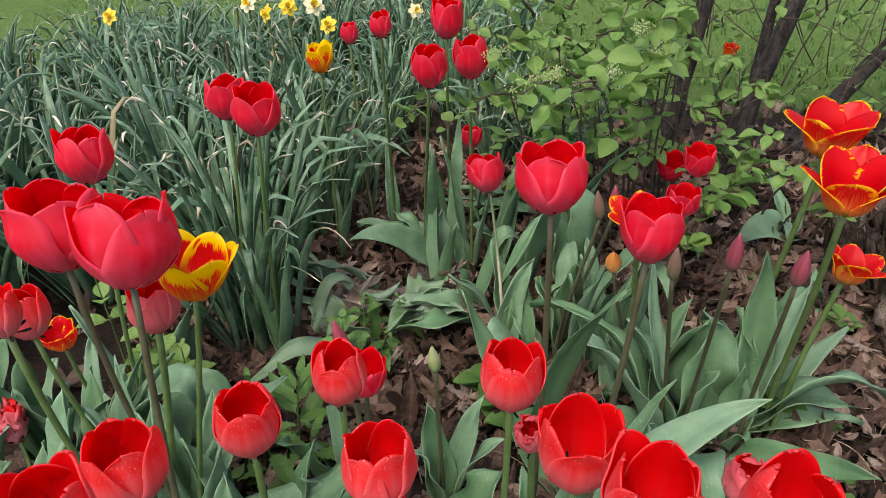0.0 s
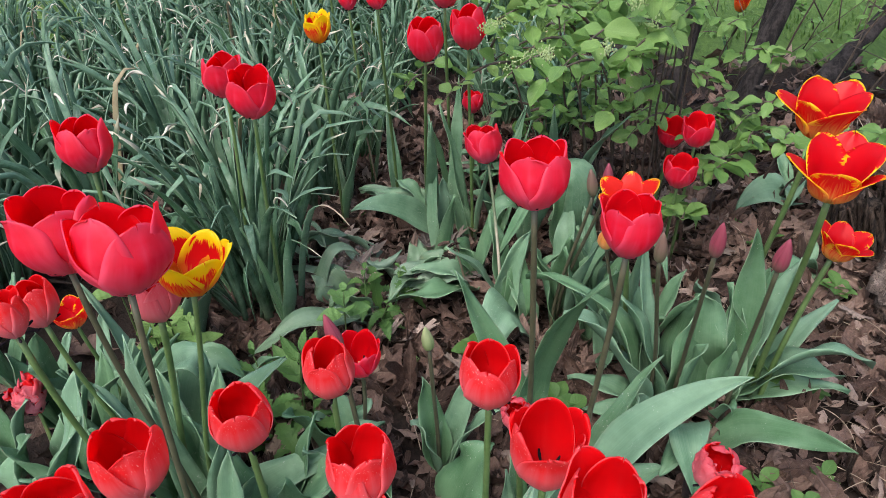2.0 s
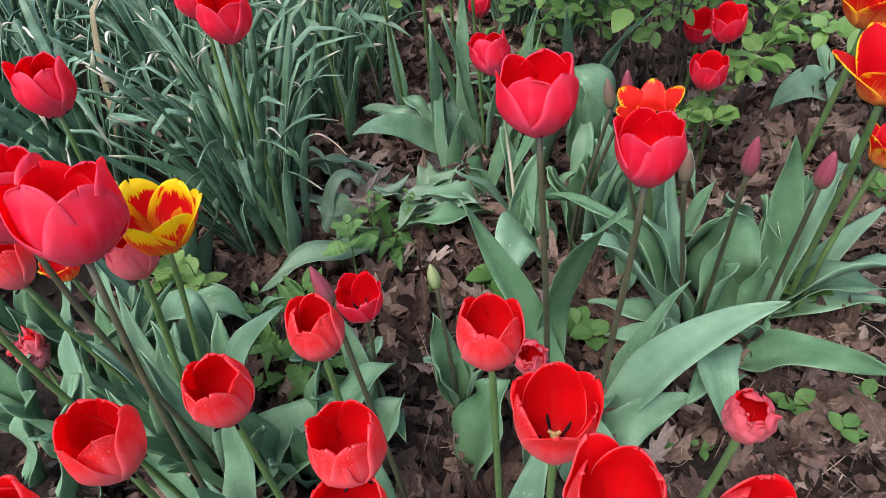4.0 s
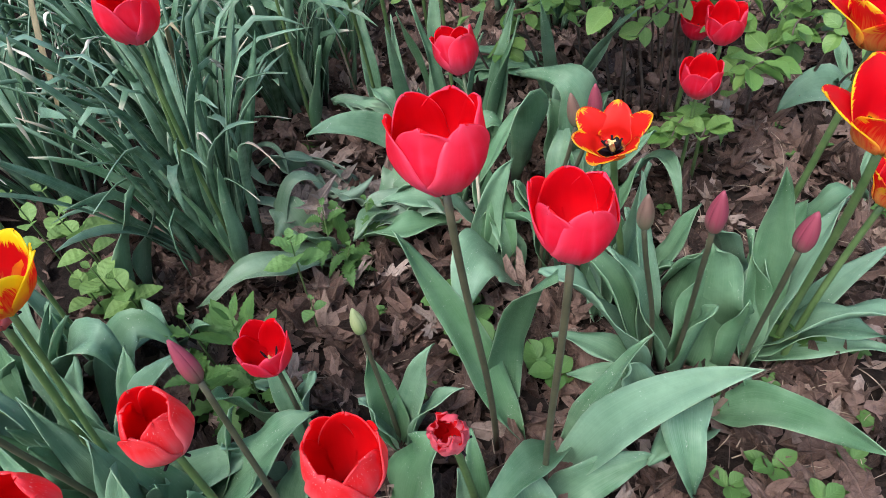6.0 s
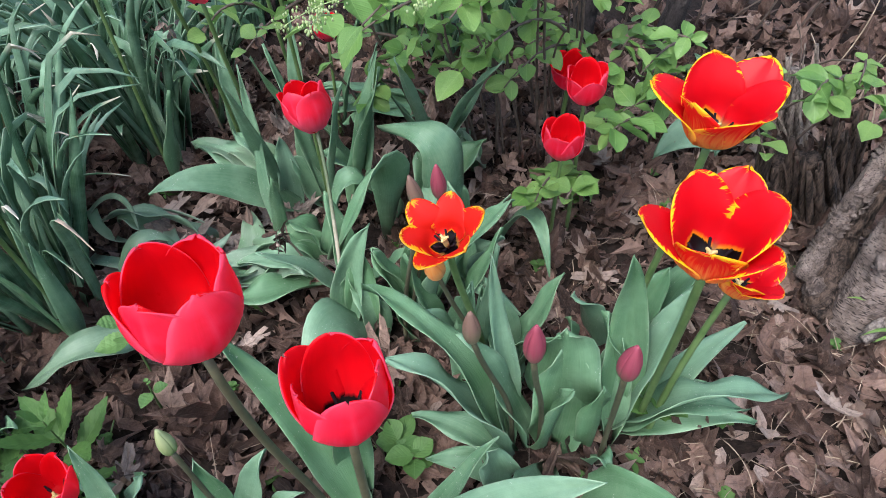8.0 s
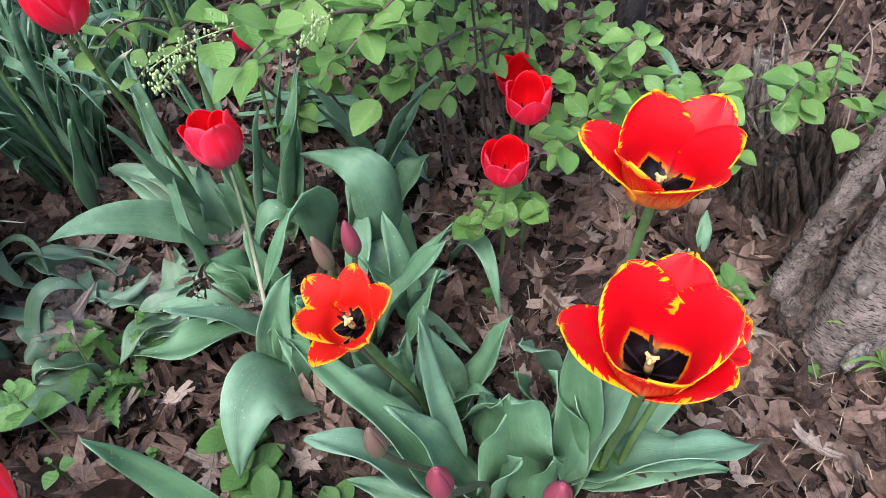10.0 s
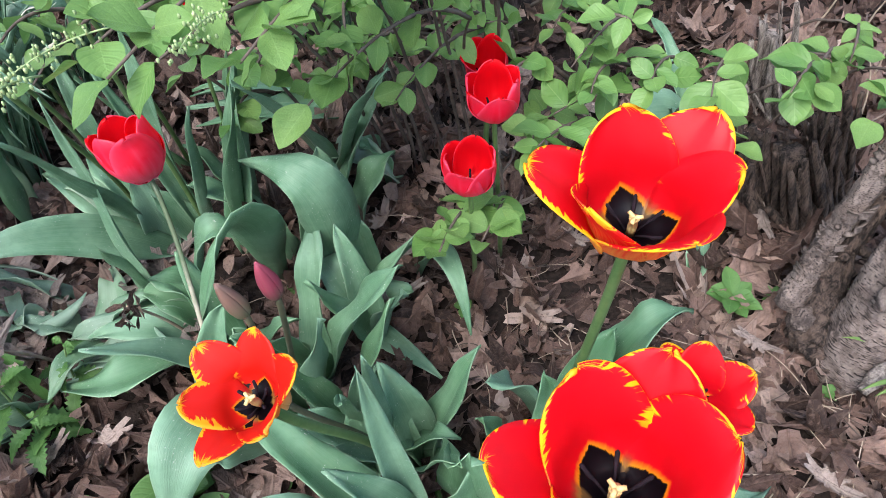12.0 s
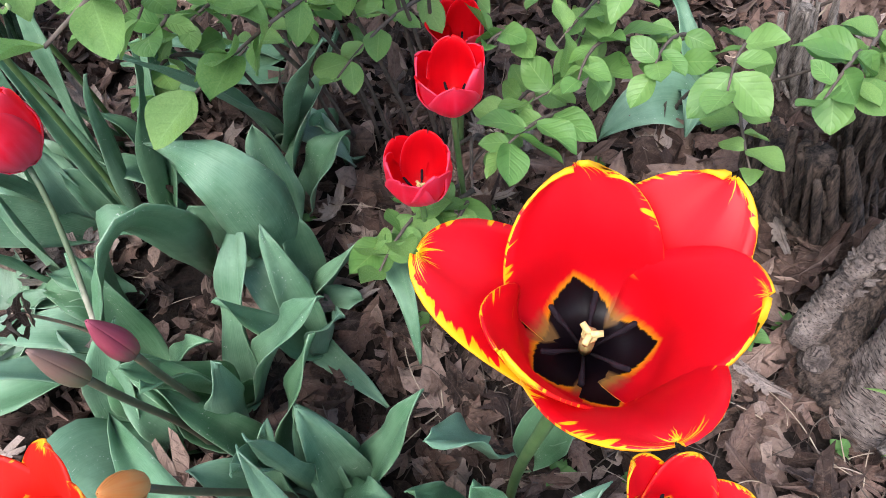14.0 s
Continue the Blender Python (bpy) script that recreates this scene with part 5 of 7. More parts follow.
def build_small():
    for x, y, top, turn in ((-0.1, 0.86, (-0.1, 0.875, 0.1), 0), (-0.075, 0.835, (-0.06, 0.84, 0.06), 40), (-0.06, 0.9, (-0.05, 0.92, 0.07), 80)):
        herb((x, y), top, 4, 0.06, 0.024, "jagged-leaved green weed sprawling over the litter", 0.7, 0.15, 0.38, turn=turn)
    herb((-0.118, 0.785), (-0.11, 0.782, 0.135), 4, 0.042, 0.031, "green weed with crossed pairs of oval leaves", 0.2, 0.6, 0.1, mat=WEED_FRESH, turn=20)
    herb((-0.095, 0.742), (-0.085, 0.735, 0.075), 2, 0.024, 0.018, "small green weed with rounded leaves", 0.2, 0.6, 0.06, mat=WEED_FRESH, turn=50)
    herb((-0.155, 0.66), (-0.14, 0.65, 0.14), 5, 0.075, 0.032, "lush green weed with long upright leaves", -0.1, 0.25, 0.14, turn=60)
    for x, y, top, turn in ((-0.2, 0.655, (-0.21, 0.66, 0.12), 10), (-0.13, 0.615, (-0.115, 0.605, 0.1), 70), (-0.175, 0.61, (-0.18, 0.6, 0.11), 30)):
        herb((x, y), top, 4, 0.085, 0.026, "jagged green weed with spreading dark leaves", 0.35, 0.2, 0.3, turn=turn)
    for x, y, top, k, turn in ((-0.43, 0.81, (-0.425, 0.79, 0.2), 3, 10), (-0.4, 0.78, (-0.39, 0.755, 0.19), 3, 50), (-0.46, 0.78, (-0.455, 0.77, 0.21), 3, 30), (-0.37, 0.74, (-0.36, 0.725, 0.13), 3, 0), (-0.33, 0.725, (-0.32, 0.71, 0.13), 3, 35), (-0.4, 0.735, (-0.395, 0.73, 0.1), 3, 70)):
        herb((x, y), top, k, 0.046, 0.031, "leafy pale green shoot with oval pointed leaves", 0.25, 0.5, 0.05, WEED_PALE, "leafy_shoot", turn)
    weed((0.205, 0.7), 7, 0.035, 0.024, 0.4, "small weed with rounded leaves", stem=0.02)
    weed((0.225, 0.68), 5, 0.04, 0.026, 0.4, "small weed with rounded leaves", stem=0.03)
    weed((0.457, 0.585), 5, 0.03, 0.02, 0.4, "low green weed spreading over dry leaves", stem=0.025)
    weed((0.5, 0.55), 4, 0.028, 0.018, 0.4, "low green weed spreading over dry leaves", stem=0.03)
    weed((0.41, 0.56), 4, 0.028, 0.018, 0.4, "low green weed spreading over dry leaves", stem=0.02)
    weed((0.54, 0.6), 4, 0.026, 0.017, 0.4, "low green weed spreading over dry leaves", stem=0.02)
    weed((0.677, 0.968), 12, 0.036, 0.02, 0.55, "bright green sprout with crinkled leaves", stem=0.035)
    weed((0.5, 0.74), 8, 0.045, 0.022, 0.8, "bright green shoot between tulip leaves", stem=0.06)
    for x, y in ((-0.37, 0.745), (-0.425, 0.785), (0.11, 0.74), (0.09, 0.78), (0.14, 0.7)):
        weed((x, y), 8, 0.045, 0.03, 0.5, "low weed with rounded light green leaves", stem=0.035)
    for i in range(46):
        x, y = (rng.uniform(-0.3, 0.75), rng.uniform(0.45, 1.2))
        weed((x, y), int(rng.integers(4, 9)), rng.uniform(0.01, 0.022), rng.uniform(0.007, 0.013), 0.4, "tiny green seedling in the leaf litter", stem=rng.uniform(0.004, 0.02), name="seedling")
    for i in range(95):
        x, y = (rng.uniform(0.45, 0.95), rng.uniform(0.42, 0.95)) if i < 62 else (rng.uniform(-0.3, 0.9), rng.uniform(0.4, 1.3))
        straw((x, y), rng.uniform(0.03, 0.11), rng.uniform(0, 360), abs(rng.normal()) * 0.012, rng.normal() * 0.012)
    for i in range(90):
        straw((rng.uniform(-0.3, 0.95), rng.uniform(0.4, 1.3)), rng.uniform(0.03, 0.12), rng.uniform(0, 360), abs(rng.normal()) * 0.01, rng.normal() * 0.008, True)
    for at, z, size, count_, mat, label in (((0.037, 0.933), 0.118, 0.026, 9, LITTER, "withered brown flower head on a limp stalk"), ((-0.117, 0.906), 0.085, 0.034, 3, LITTER_PALE, "bleached crumpled dead leaf caught upright"), ((-0.176, 1.244), 0.235, 0.02, 6, LITTER_PALE, "withered pinkish-brown seed head")):
        ob = thing("withered_head", (*at, 0), label, "dead leaf" if count_ == 3 else "seed head")
        v, f, uv = tube(bezier([(0.02, 0.03, 0), (0.012, 0.02, z * 0.6), (0, 0, z)], 8), np.linspace(0.0022, 0.0013, 8), 6)
        child("stalk", mesh_of("stalk", v, f, uv, [STRAW]), ob)
        for k in range(count_):
            v, f, uv, sl = dead_leaf("plain" if count_ > 3 else "maple", size * rng.uniform(0.7, 1.2) * (1.6 if count_ == 3 else 1.0), 600 + k, 20, 3)
            part_ = child("scrap", mesh_of("scrap", v, f, uv, [mat]), ob)
            part_.matrix_basis = pose(rng.normal() * 0.006, rng.normal() * 0.006, z - 0.007 * (k % 4), rng.uniform(40, 120), rng.normal() * 40, rng.uniform(0, 360))
    ob = thing("daffodil_leaf", (-0.22, 0.89, 0), "blue-green daffodil leaf with a bleached, curled tip", "daffodil")
    line = np.concatenate([bezier([(0, 0, 0), (0.02, -0.01, 0.14), (0.07, -0.07, 0.25)], 9), bezier([(0.07, -0.07, 0.25), (0.1, -0.1, 0.3), (0.135, -0.118, 0.262)], 7)[1:]])
    child("leaf", strap_mesh(line[:11], 0.014, STRAP, 0.3), ob)
    child("dry_tip", strap_mesh(line[10:], 0.0045, STRAW, 1.6), ob, "bleached papery tip")
    curls = (((-0.285, 1.04, 0.045), (-0.262, 0.995, 0.03), (-0.225, 0.985, 0.012), (-0.17, 1.0, 0.04), 0.016), ((-0.29, 1.035, 0.04), (-0.26, 1.06, 0.075), (-0.215, 1.05, 0.085), (-0.2, 1.0, 0.04), 0.009),
             ((-0.235, 1.05, 0.03), (-0.2, 1.04, 0.06), (-0.17, 1.06, 0.03), (-0.11, 1.03, 0.03), 0.013), ((-0.16, 1.01, 0.035), (-0.125, 0.94, 0.03), (-0.095, 0.95, 0.03), (-0.06, 1.0, 0.05), 0.018),
             ((-0.275, 0.975, 0.012), (-0.24, 0.93, 0.05), (-0.2, 0.945, 0.05), (-0.165, 0.93, 0.02), 0.02), ((-0.19, 0.9, 0.01), (-0.185, 0.94, 0.09), (-0.165, 0.96, 0.1), (-0.13, 0.965, 0.06), 0.022))
    for a, b, c, d, w in curls:
        ob = thing("limp_leaf", (a[0], a[1], 0), "limp curling blue-green leaf fallen on the litter", "leaf", "limp fallen leaves")
        child("blade", strap_mesh(bezier([a, b, c, d], 16) - np.array((a[0], a[1], 0)), w, LEAF_LIMP, rng.normal() * 1.4), ob)
    for at, tip in (((-0.085, 0.88), (-0.095, 0.9, 0.09)), ((-0.07, 0.86), (-0.06, 0.81, 0.04))):
        ob = thing("weed", (*at, 0), "single long jagged green weed leaf", "weed", "weeds")
        n, m = 25, 5
        u, q = np.linspace(0, 1, n), np.linspace(-1, 1, m)
        line = bezier([(0, 0, 0), ((tip[0] - at[0]) * 0.3, (tip[1] - at[1]) * 0.3, tip[2] * 0.9), (tip[0] - at[0], tip[1] - at[1], tip[2])], n)
        half = 0.013 * np.sin(np.pi * (0.08 + 0.9 * u)) ** 0.7 * (0.45 + 0.55 * (1 - (u * 6) % 1))
        g = line[:, None] + np.stack([half[:, None] * q, 0.35 * half[:, None] * np.abs(q), 0.3 * half[:, None] * np.abs(q)], -1)
        v, f, uv, sl = sheet(g)
        child("leaf", mesh_of("leaf", v, f, uv, [WEED]), ob)
    for i in range(16):
        x, y, h = rng.uniform(0.78, 1.1), rng.uniform(1.16, 1.45), rng.uniform(0.08, 0.24)
        v, f, uv = tube(bezier([(0, 0, relief(x, y) - 0.003), (rng.normal() * 0.03, rng.normal() * 0.02, h * 0.7), (rng.normal() * 0.06, rng.normal() * 0.05, h)], 10), np.linspace(0.0017, 0.0008, 10), 6)
        ob = new("dry_stalk", mesh_of("dry_stalk", v, f, uv, [STRAW if i % 3 else TWIG]))
        ob.location = (x, y, 0)
        tagged(ob, "thin dry stem standing by the rotten stumps" if i % 3 else "thin dark stem standing by the rotten stumps", "stalk", "dry stems by the stumps")
    tuft = thing("grass_tuft", (0.835, 0.855, 0), "small tuft of arching green leaves by the old tree", "grass")
    for i in range(9):
        line = strap_line(rng.uniform(1.5, 4.8), rng.uniform(0.08, 0.15), 0.5, 1.5, 0.3)
        child("leaf", strap_mesh(line, 0.006, TURF, 0.4), tuft)



# ---- tulips ----
tulip("red", (0.162, 0.588), (0.148, 0.539, 0.460), 0.0590, 0.06, lean=(-0.04, 0.2), turn=80, stem=STEM_DARK, radius=0.0031, tall=0.93, uneven=0.03, label="tall red tulip with a full rounded cup on a dark stem", leaves=(
    ((0.183, 0.606), (0.065, 0.667, 0.279), 0.045, dict(lift=0.08, fold=0.5, via=(0.126, 0.655, 0.130))),
    ((0.172, 0.630), (0.220, 0.529, 0.388), 0.042, dict(lift=0.08, fold=0.5, via=(0.173, 0.643, 0.150))),
))
tulip("eyed", (0.217, 0.535), (0.228, 0.509, 0.433), 0.0480, 0.12, lean=(0, 0.08), turn=50, stem=STEM_DARK, radius=0.003, tall=1.06, label="red tulip whose cup shows a black eye from above", leaves=(
    ((0.236, 0.597), (0.314, 0.620, 0.200), 0.026, dict(lift=0.03, fold=0.6)),
    ((0.233, 0.554), (0.399, 0.573, 0.221), 0.055, dict(lift=0.08, fold=0.4, wave=0.03, via=(0.304, 0.577, 0.130))),
    ((0.240, 0.594), (0.156, 0.451, 0.100), 0.04, dict(lift=0.08, fold=0.5, via=(0.196, 0.513, 0.110))),
    ((0.221, 0.523), (0.328, 0.564, 0.060), 0.05, dict(lift=0.04)),
))
tulip("orange", (0.309, 0.791), (0.264, 0.719, 0.334), 0.0684, 0.72, lean=(-0.12, -0.05), turn=10, bow=(-0.02, 0.0), uneven=0.17, tall=0.52, label="open orange tulip with yellow edges and a dark centre", leaves=(
    ((0.336, 0.803), (0.296, 0.851, 0.126), 0.05, dict(lift=0.03)),
    ((0.301, 0.808), (0.312, 0.782, 0.270), 0.026, dict(lift=0.03, fold=0.8)),
    ((0.289, 0.798), (0.229, 0.797, 0.140), 0.045, dict(lift=0.05)),
    ((0.308, 0.801), (0.373, 0.788, 0.100), 0.04, dict(lift=0.05)),
    ((0.225, 0.861), (0.266, 0.846, 0.220), 0.04, dict(lift=0.03, fold=0.6)),
))
bud("orange", (0.300, 0.800), (0.251, 0.752, 0.285), 0.034, 0.017, lean=(-0.1, -0.25), label="small closed orange tulip below an open one")
bud("pink", (0.366, 0.703), (0.331, 0.593, 0.411), 0.043, 0.0112, label="closed dusky pink tulip bud", leaves=(
    ((0.383, 0.714), (0.389, 0.742, 0.170), 0.09, dict(lift=0.05, fold=0.2)),
    ((0.333, 0.716), (0.305, 0.781, 0.260), 0.035, dict(lift=0.02, fold=0.6)),
    ((0.372, 0.703), (0.392, 0.704, 0.140), 0.04, dict(lift=0.04, fold=0.8)),
))
bud("pink", (0.433, 0.688), (0.394, 0.589, 0.397), 0.041, 0.0122, lean=(0.03, 0.0), label="closed dusky pink tulip bud among broad leaves", leaves=(
    ((0.465, 0.742), (0.634, 0.739, 0.080), 0.058, dict(lift=0.08, fold=0.35, via=(0.532, 0.714, 0.120))),
    ((0.464, 0.731), (0.614, 0.733, 0.030), 0.04, dict(lift=0.04)),
    ((0.450, 0.727), (0.433, 0.755, 0.290), 0.05, dict(lift=0.08, fold=0.6, via=(0.449, 0.755, 0.160))),
    ((0.451, 0.734), (0.505, 0.767, 0.240), 0.045, dict(lift=0.04, fold=0.4)),
    ((0.476, 0.746), (0.576, 0.780, 0.160), 0.038, dict(lift=0.03, fold=0.5)),
    ((0.376, 0.679), (0.374, 0.542, 0.010), 0.055, dict(lift=0.08, fold=0.3, via=(0.353, 0.587, 0.100))),
    ((0.405, 0.650), (0.518, 0.540, 0.145), 0.052, dict(lift=0.08, fold=0.5, wave=0.12, via=(0.456, 0.623, 0.070))),
    ((0.423, 0.684), (0.437, 0.659, 0.050), 0.03, dict(lift=0.05)),
    ((0.425, 0.705), (0.419, 0.694, 0.160), 0.045, dict(lift=0.03, fold=0.7)),
))
bud("pale", (0.336, 0.709), (0.290, 0.633, 0.368), 0.04, 0.0102, label="closed pale brownish tulip bud", leaves=(
    ((0.326, 0.708), (0.157, 0.839, 0.130), 0.05, dict(lift=0.08, via=(0.262, 0.742, 0.160))),
    ((0.330, 0.701), (0.205, 0.708, 0.185), 0.06, dict(lift=0.06)),
    ((0.326, 0.691), (0.221, 0.723, 0.040), 0.045, dict(lift=0.04)),
    ((0.333, 0.674), (0.240, 0.674, 0.030), 0.04, dict(lift=0.03)),
    ((0.353, 0.709), (0.277, 0.729, 0.200), 0.05, dict(lift=0.04, fold=0.5)),
    ((0.320, 0.654), (0.305, 0.663, 0.080), 0.05, dict(lift=0.03)),
))
tulip("flame", (0.461, 0.808), (0.471, 0.768, 0.412), 0.0952, 0.5, lean=(-0.03, -0.04), turn=30, radius=0.0036, form=((99, 0.5, 1.05, 0.98), (42, 0.88, 1.0, 1.03), (-5, 0.55, 0.95, 0.98), (-74, 0.38, 1.15, 0.95), (-148, 0.42, 0.92, 0.92), (166, 0.8, 0.98, 0.98)), tall=0.58, label="large open red tulip with yellow-edged petals and a black centre", leaves=(
    ((0.510, 0.861), (0.599, 0.900, 0.120), 0.055, dict(lift=0.08, fold=0.5, via=(0.542, 0.869, 0.130))),
    ((0.449, 0.847), (0.398, 0.819, 0.150), 0.05, dict(lift=0.04)),
    ((0.482, 0.847), (0.518, 0.870, 0.140), 0.045, dict(lift=0.04)),
))
tulip("flame", (0.481, 0.732), (0.441, 0.640, 0.410), 0.0872, 0.45, lean=(0.0, 0.1), turn=18, radius=0.0036, form=((112, 0.38, 1.1, 1.08), (58, 0.6, 1.05, 1.1), (2, 0.42, 1.25, 1.12), (-50, 0.5, 0.9, 0.82), (-112, 0.3, 1.05, 0.82), (178, 0.85, 1.0, 1.08)), tall=0.58, label="open red tulip with broad yellow-edged petals", leaves=(
    ((0.393, 0.735), (0.382, 0.738, 0.200), 0.115, dict(lift=0.05, fold=0.3)),
    ((0.317, 0.794), (0.297, 0.848, 0.130), 0.04, dict(lift=0.02, fold=0.4)),
    ((0.434, 0.740), (0.446, 0.758, 0.160), 0.06, dict(lift=0.03, fold=0.5)),
    ((0.459, 0.751), (0.420, 0.760, 0.200), 0.05, dict(lift=0.04, fold=0.6)),
    ((0.457, 0.739), (0.595, 0.731, 0.060), 0.06, dict(lift=0.06)),
    ((0.421, 0.788), (0.391, 0.781, 0.160), 0.04, dict(lift=0.03)),
))
tulip("flame", (0.493, 0.725), (0.528, 0.741, 0.260), 0.0677, 0.6, lean=(0.15, -0.05), turn=15, uneven=0.1, tall=0.58, label="small open red and yellow tulip leaning aside")
tulip("red", (0.121, 0.874), (0.085, 1.008, 0.231), 0.0576, 0.16, lean=(-0.16, -0.05), turn=70, stem=STEM_PALE, radius=0.0025, tall=1.02, label="red tulip on a bleached pale stem", leaves=(
    ((0.124, 0.854), (0.163, 0.897, 0.176), 0.045, dict(lift=0.02, fold=0.7, via=(0.131, 0.880, 0.100))),
    ((0.126, 0.865), (0.131, 0.880, 0.100), 0.035, dict(lift=0.03)),
    ((0.074, 0.957), (-0.066, 0.888, 0.030), 0.06, dict(lift=0.08, fold=0.4, via=(0.018, 0.889, 0.050))),
    ((0.074, 0.961), (-0.035, 0.936, 0.050), 0.045, dict(lift=0.04)),
    ((0.074, 0.980), (0.014, 0.987, 0.060), 0.045, dict(lift=0.04)),
    ((0.073, 0.998), (0.022, 0.999, 0.070), 0.05, dict(lift=0.04)),
))
bud("pink", (0.210, 0.865), (0.251, 0.817, 0.342), 0.043, 0.0115, lean=(-0.1, 0.0), label="closed dark pink tulip bud", leaves=(
    ((0.235, 1.037), (0.161, 1.047, 0.200), 0.062, dict(lift=0.08, fold=0.3, via=(0.247, 1.000, 0.200))),
    ((0.148, 0.864), (0.144, 0.899, 0.140), 0.045, dict(lift=0.04)),
    ((0.205, 0.859), (0.164, 0.882, 0.150), 0.05, dict(lift=0.05)),
    ((0.169, 0.859), (0.132, 0.876, 0.080), 0.04, dict(lift=0.04)),
))
bud("pale", (0.201, 0.848), (0.228, 0.802, 0.342), 0.041, 0.0105, lean=(-0.2, 0.0), label="closed pale tulip bud", leaves=(
    ((0.159, 1.034), (0.113, 0.919, 0.100), 0.05, dict(lift=0.08, fold=0.2, via=(0.179, 0.955, 0.220))),
    ((0.272, 0.962), (0.211, 1.008, 0.060), 0.05, dict(lift=0.1)),
    ((0.326, 1.037), (0.385, 0.908, 0.072), 0.028, dict(lift=0.08, via=(0.363, 0.983, 0.110))),
    ((0.262, 0.965), (0.354, 0.888, 0.010), 0.028, dict(lift=0.02)),
    ((0.266, 1.016), (0.260, 1.038, 0.120), 0.04, dict(lift=0.05)),
    ((0.281, 0.988), (0.319, 0.998, 0.020), 0.04, dict(lift=0.03)),
))
tulip("red", (0.393, 1.000), (0.392, 0.991, 0.203), 0.0486, 0.16, lean=(0, -0.03), turn=10, radius=0.0026, tall=1.02, label="short red tulip rising through shrub leaves", leaves=(
    ((0.278, 1.016), (0.354, 0.994, 0.140), 0.022, dict(lift=0.03)),
    ((0.255, 0.986), (0.335, 0.989, 0.140), 0.022, dict(lift=0.02)),
))
tulip("red", (0.425, 1.060), (0.417, 1.032, 0.254), 0.0468, 0.14, lean=(0, -0.05), turn=35, uneven=0.06, radius=0.0026, tall=1.02, label="red tulip beside its pair under the shrub")
tulip("red", (0.415, 1.210), (0.417, 1.184, 0.169), 0.0477, 0.14, lean=(-0.05, -0.1), turn=0, tall=1.02, label="red tulip half hidden behind another")

clump = thing("tulip_leaves", (0.021, 1.109, 0.000), "clump of broad blue-green tulip leaves without a flower", "tulip plant")
for args in (
    ((0.021, 1.085), (-0.135, 0.966, 0.152), 0.05, dict(lift=0.08, fold=0.2, roll=48, wave=0.03, via=(-0.06, 1.03, 0.120))),
    ((0.116, 1.141), (0.149, 1.162, 0.254), 0.04, dict(lift=0.04, fold=0.5)),
    ((0.024, 1.142), (0.032, 1.185, 0.300), 0.032, dict(lift=0.03, fold=0.5)),
    ((-0.017, 1.111), (0.007, 0.966, 0.319), 0.026, dict(lift=0.03)),
    ((-0.043, 1.125), (-0.173, 1.189, 0.050), 0.06, dict(lift=0.05)),
    ((-0.025, 1.127), (-0.098, 1.186, 0.080), 0.05, dict(lift=0.05)),
    ((0.007, 1.090), (0.005, 1.102, 0.140), 0.04, dict(lift=0.03)),
):
    leaf(clump, *args[:3], **args[3])
clump = thing("tulip_leaves", (0.213, 1.219, 0.000), "clump of broad blue-green tulip leaves without a flower", "tulip plant")
for args in (
    ((0.213, 1.219), (0.192, 1.025, 0.318), 0.026, dict(lift=0.03)),
    ((0.219, 1.198), (0.319, 1.084, 0.279), 0.04, dict(lift=0.04)),
    ((0.095, 1.160), (0.046, 1.164, 0.120), 0.035, dict(lift=0.03)),
    ((0.281, 1.192), (0.259, 1.177, 0.080), 0.055, dict(lift=0.05)),
    ((0.204, 1.360), (-0.002, 1.326, 0.060), 0.032, dict(lift=0.03)),
    ((0.206, 1.322), (0.014, 1.273, 0.050), 0.032, dict(lift=0.03)),
    ((0.193, 1.382), (0.050, 1.245, 0.040), 0.04, dict(lift=0.03)),
):
    leaf(clump, *args[:3], **args[3])
clump = thing("tulip_leaves", (0.163, 1.062, 0.000), "clump of broad blue-green tulip leaves without a flower", "tulip plant")
for args in (
    ((0.163, 1.062), (0.151, 1.064, 0.080), 0.04, dict(lift=0.05)),
    ((0.049, 1.098), (0.012, 1.101, 0.100), 0.04, dict(lift=0.04)),
):
    leaf(clump, *args[:3], **args[3])
clump = thing("tulip_leaves", (-0.088, 0.868, 0.000), "limp flattened tulip leaves lying on the litter", "tulip plant")
for args in (
    ((-0.088, 0.868), (-0.265, 0.750, 0.020), 0.055, dict(lift=0.08, fold=0.3, via=(-0.175, 0.782, 0.070))),
    ((-0.106, 0.872), (-0.157, 0.840, 0.050), 0.05, dict(lift=0.05)),
    ((-0.363, 0.794), (-0.304, 0.829, 0.150), 0.05, dict(lift=0.03)),
    ((-0.104, 1.020), (-0.269, 1.026, 0.040), 0.03, dict(lift=0.06, wave=0.2)),
    ((0.022, 0.966), (-0.071, 0.948, 0.030), 0.045, dict(lift=0.04)),
    ((-0.070, 0.967), (-0.139, 0.965, 0.030), 0.04, dict(lift=0.04, wave=0.2)),
    ((-0.188, 1.023), (-0.242, 1.024, 0.040), 0.05, dict(lift=0.04)),
):
    leaf(clump, *args[:3], mat=LEAF_LIMP, **args[3])
clump = thing("tulip_leaves", (-0.152, 0.904, 0.000), "limp flattened tulip leaves lying on the litter", "tulip plant")
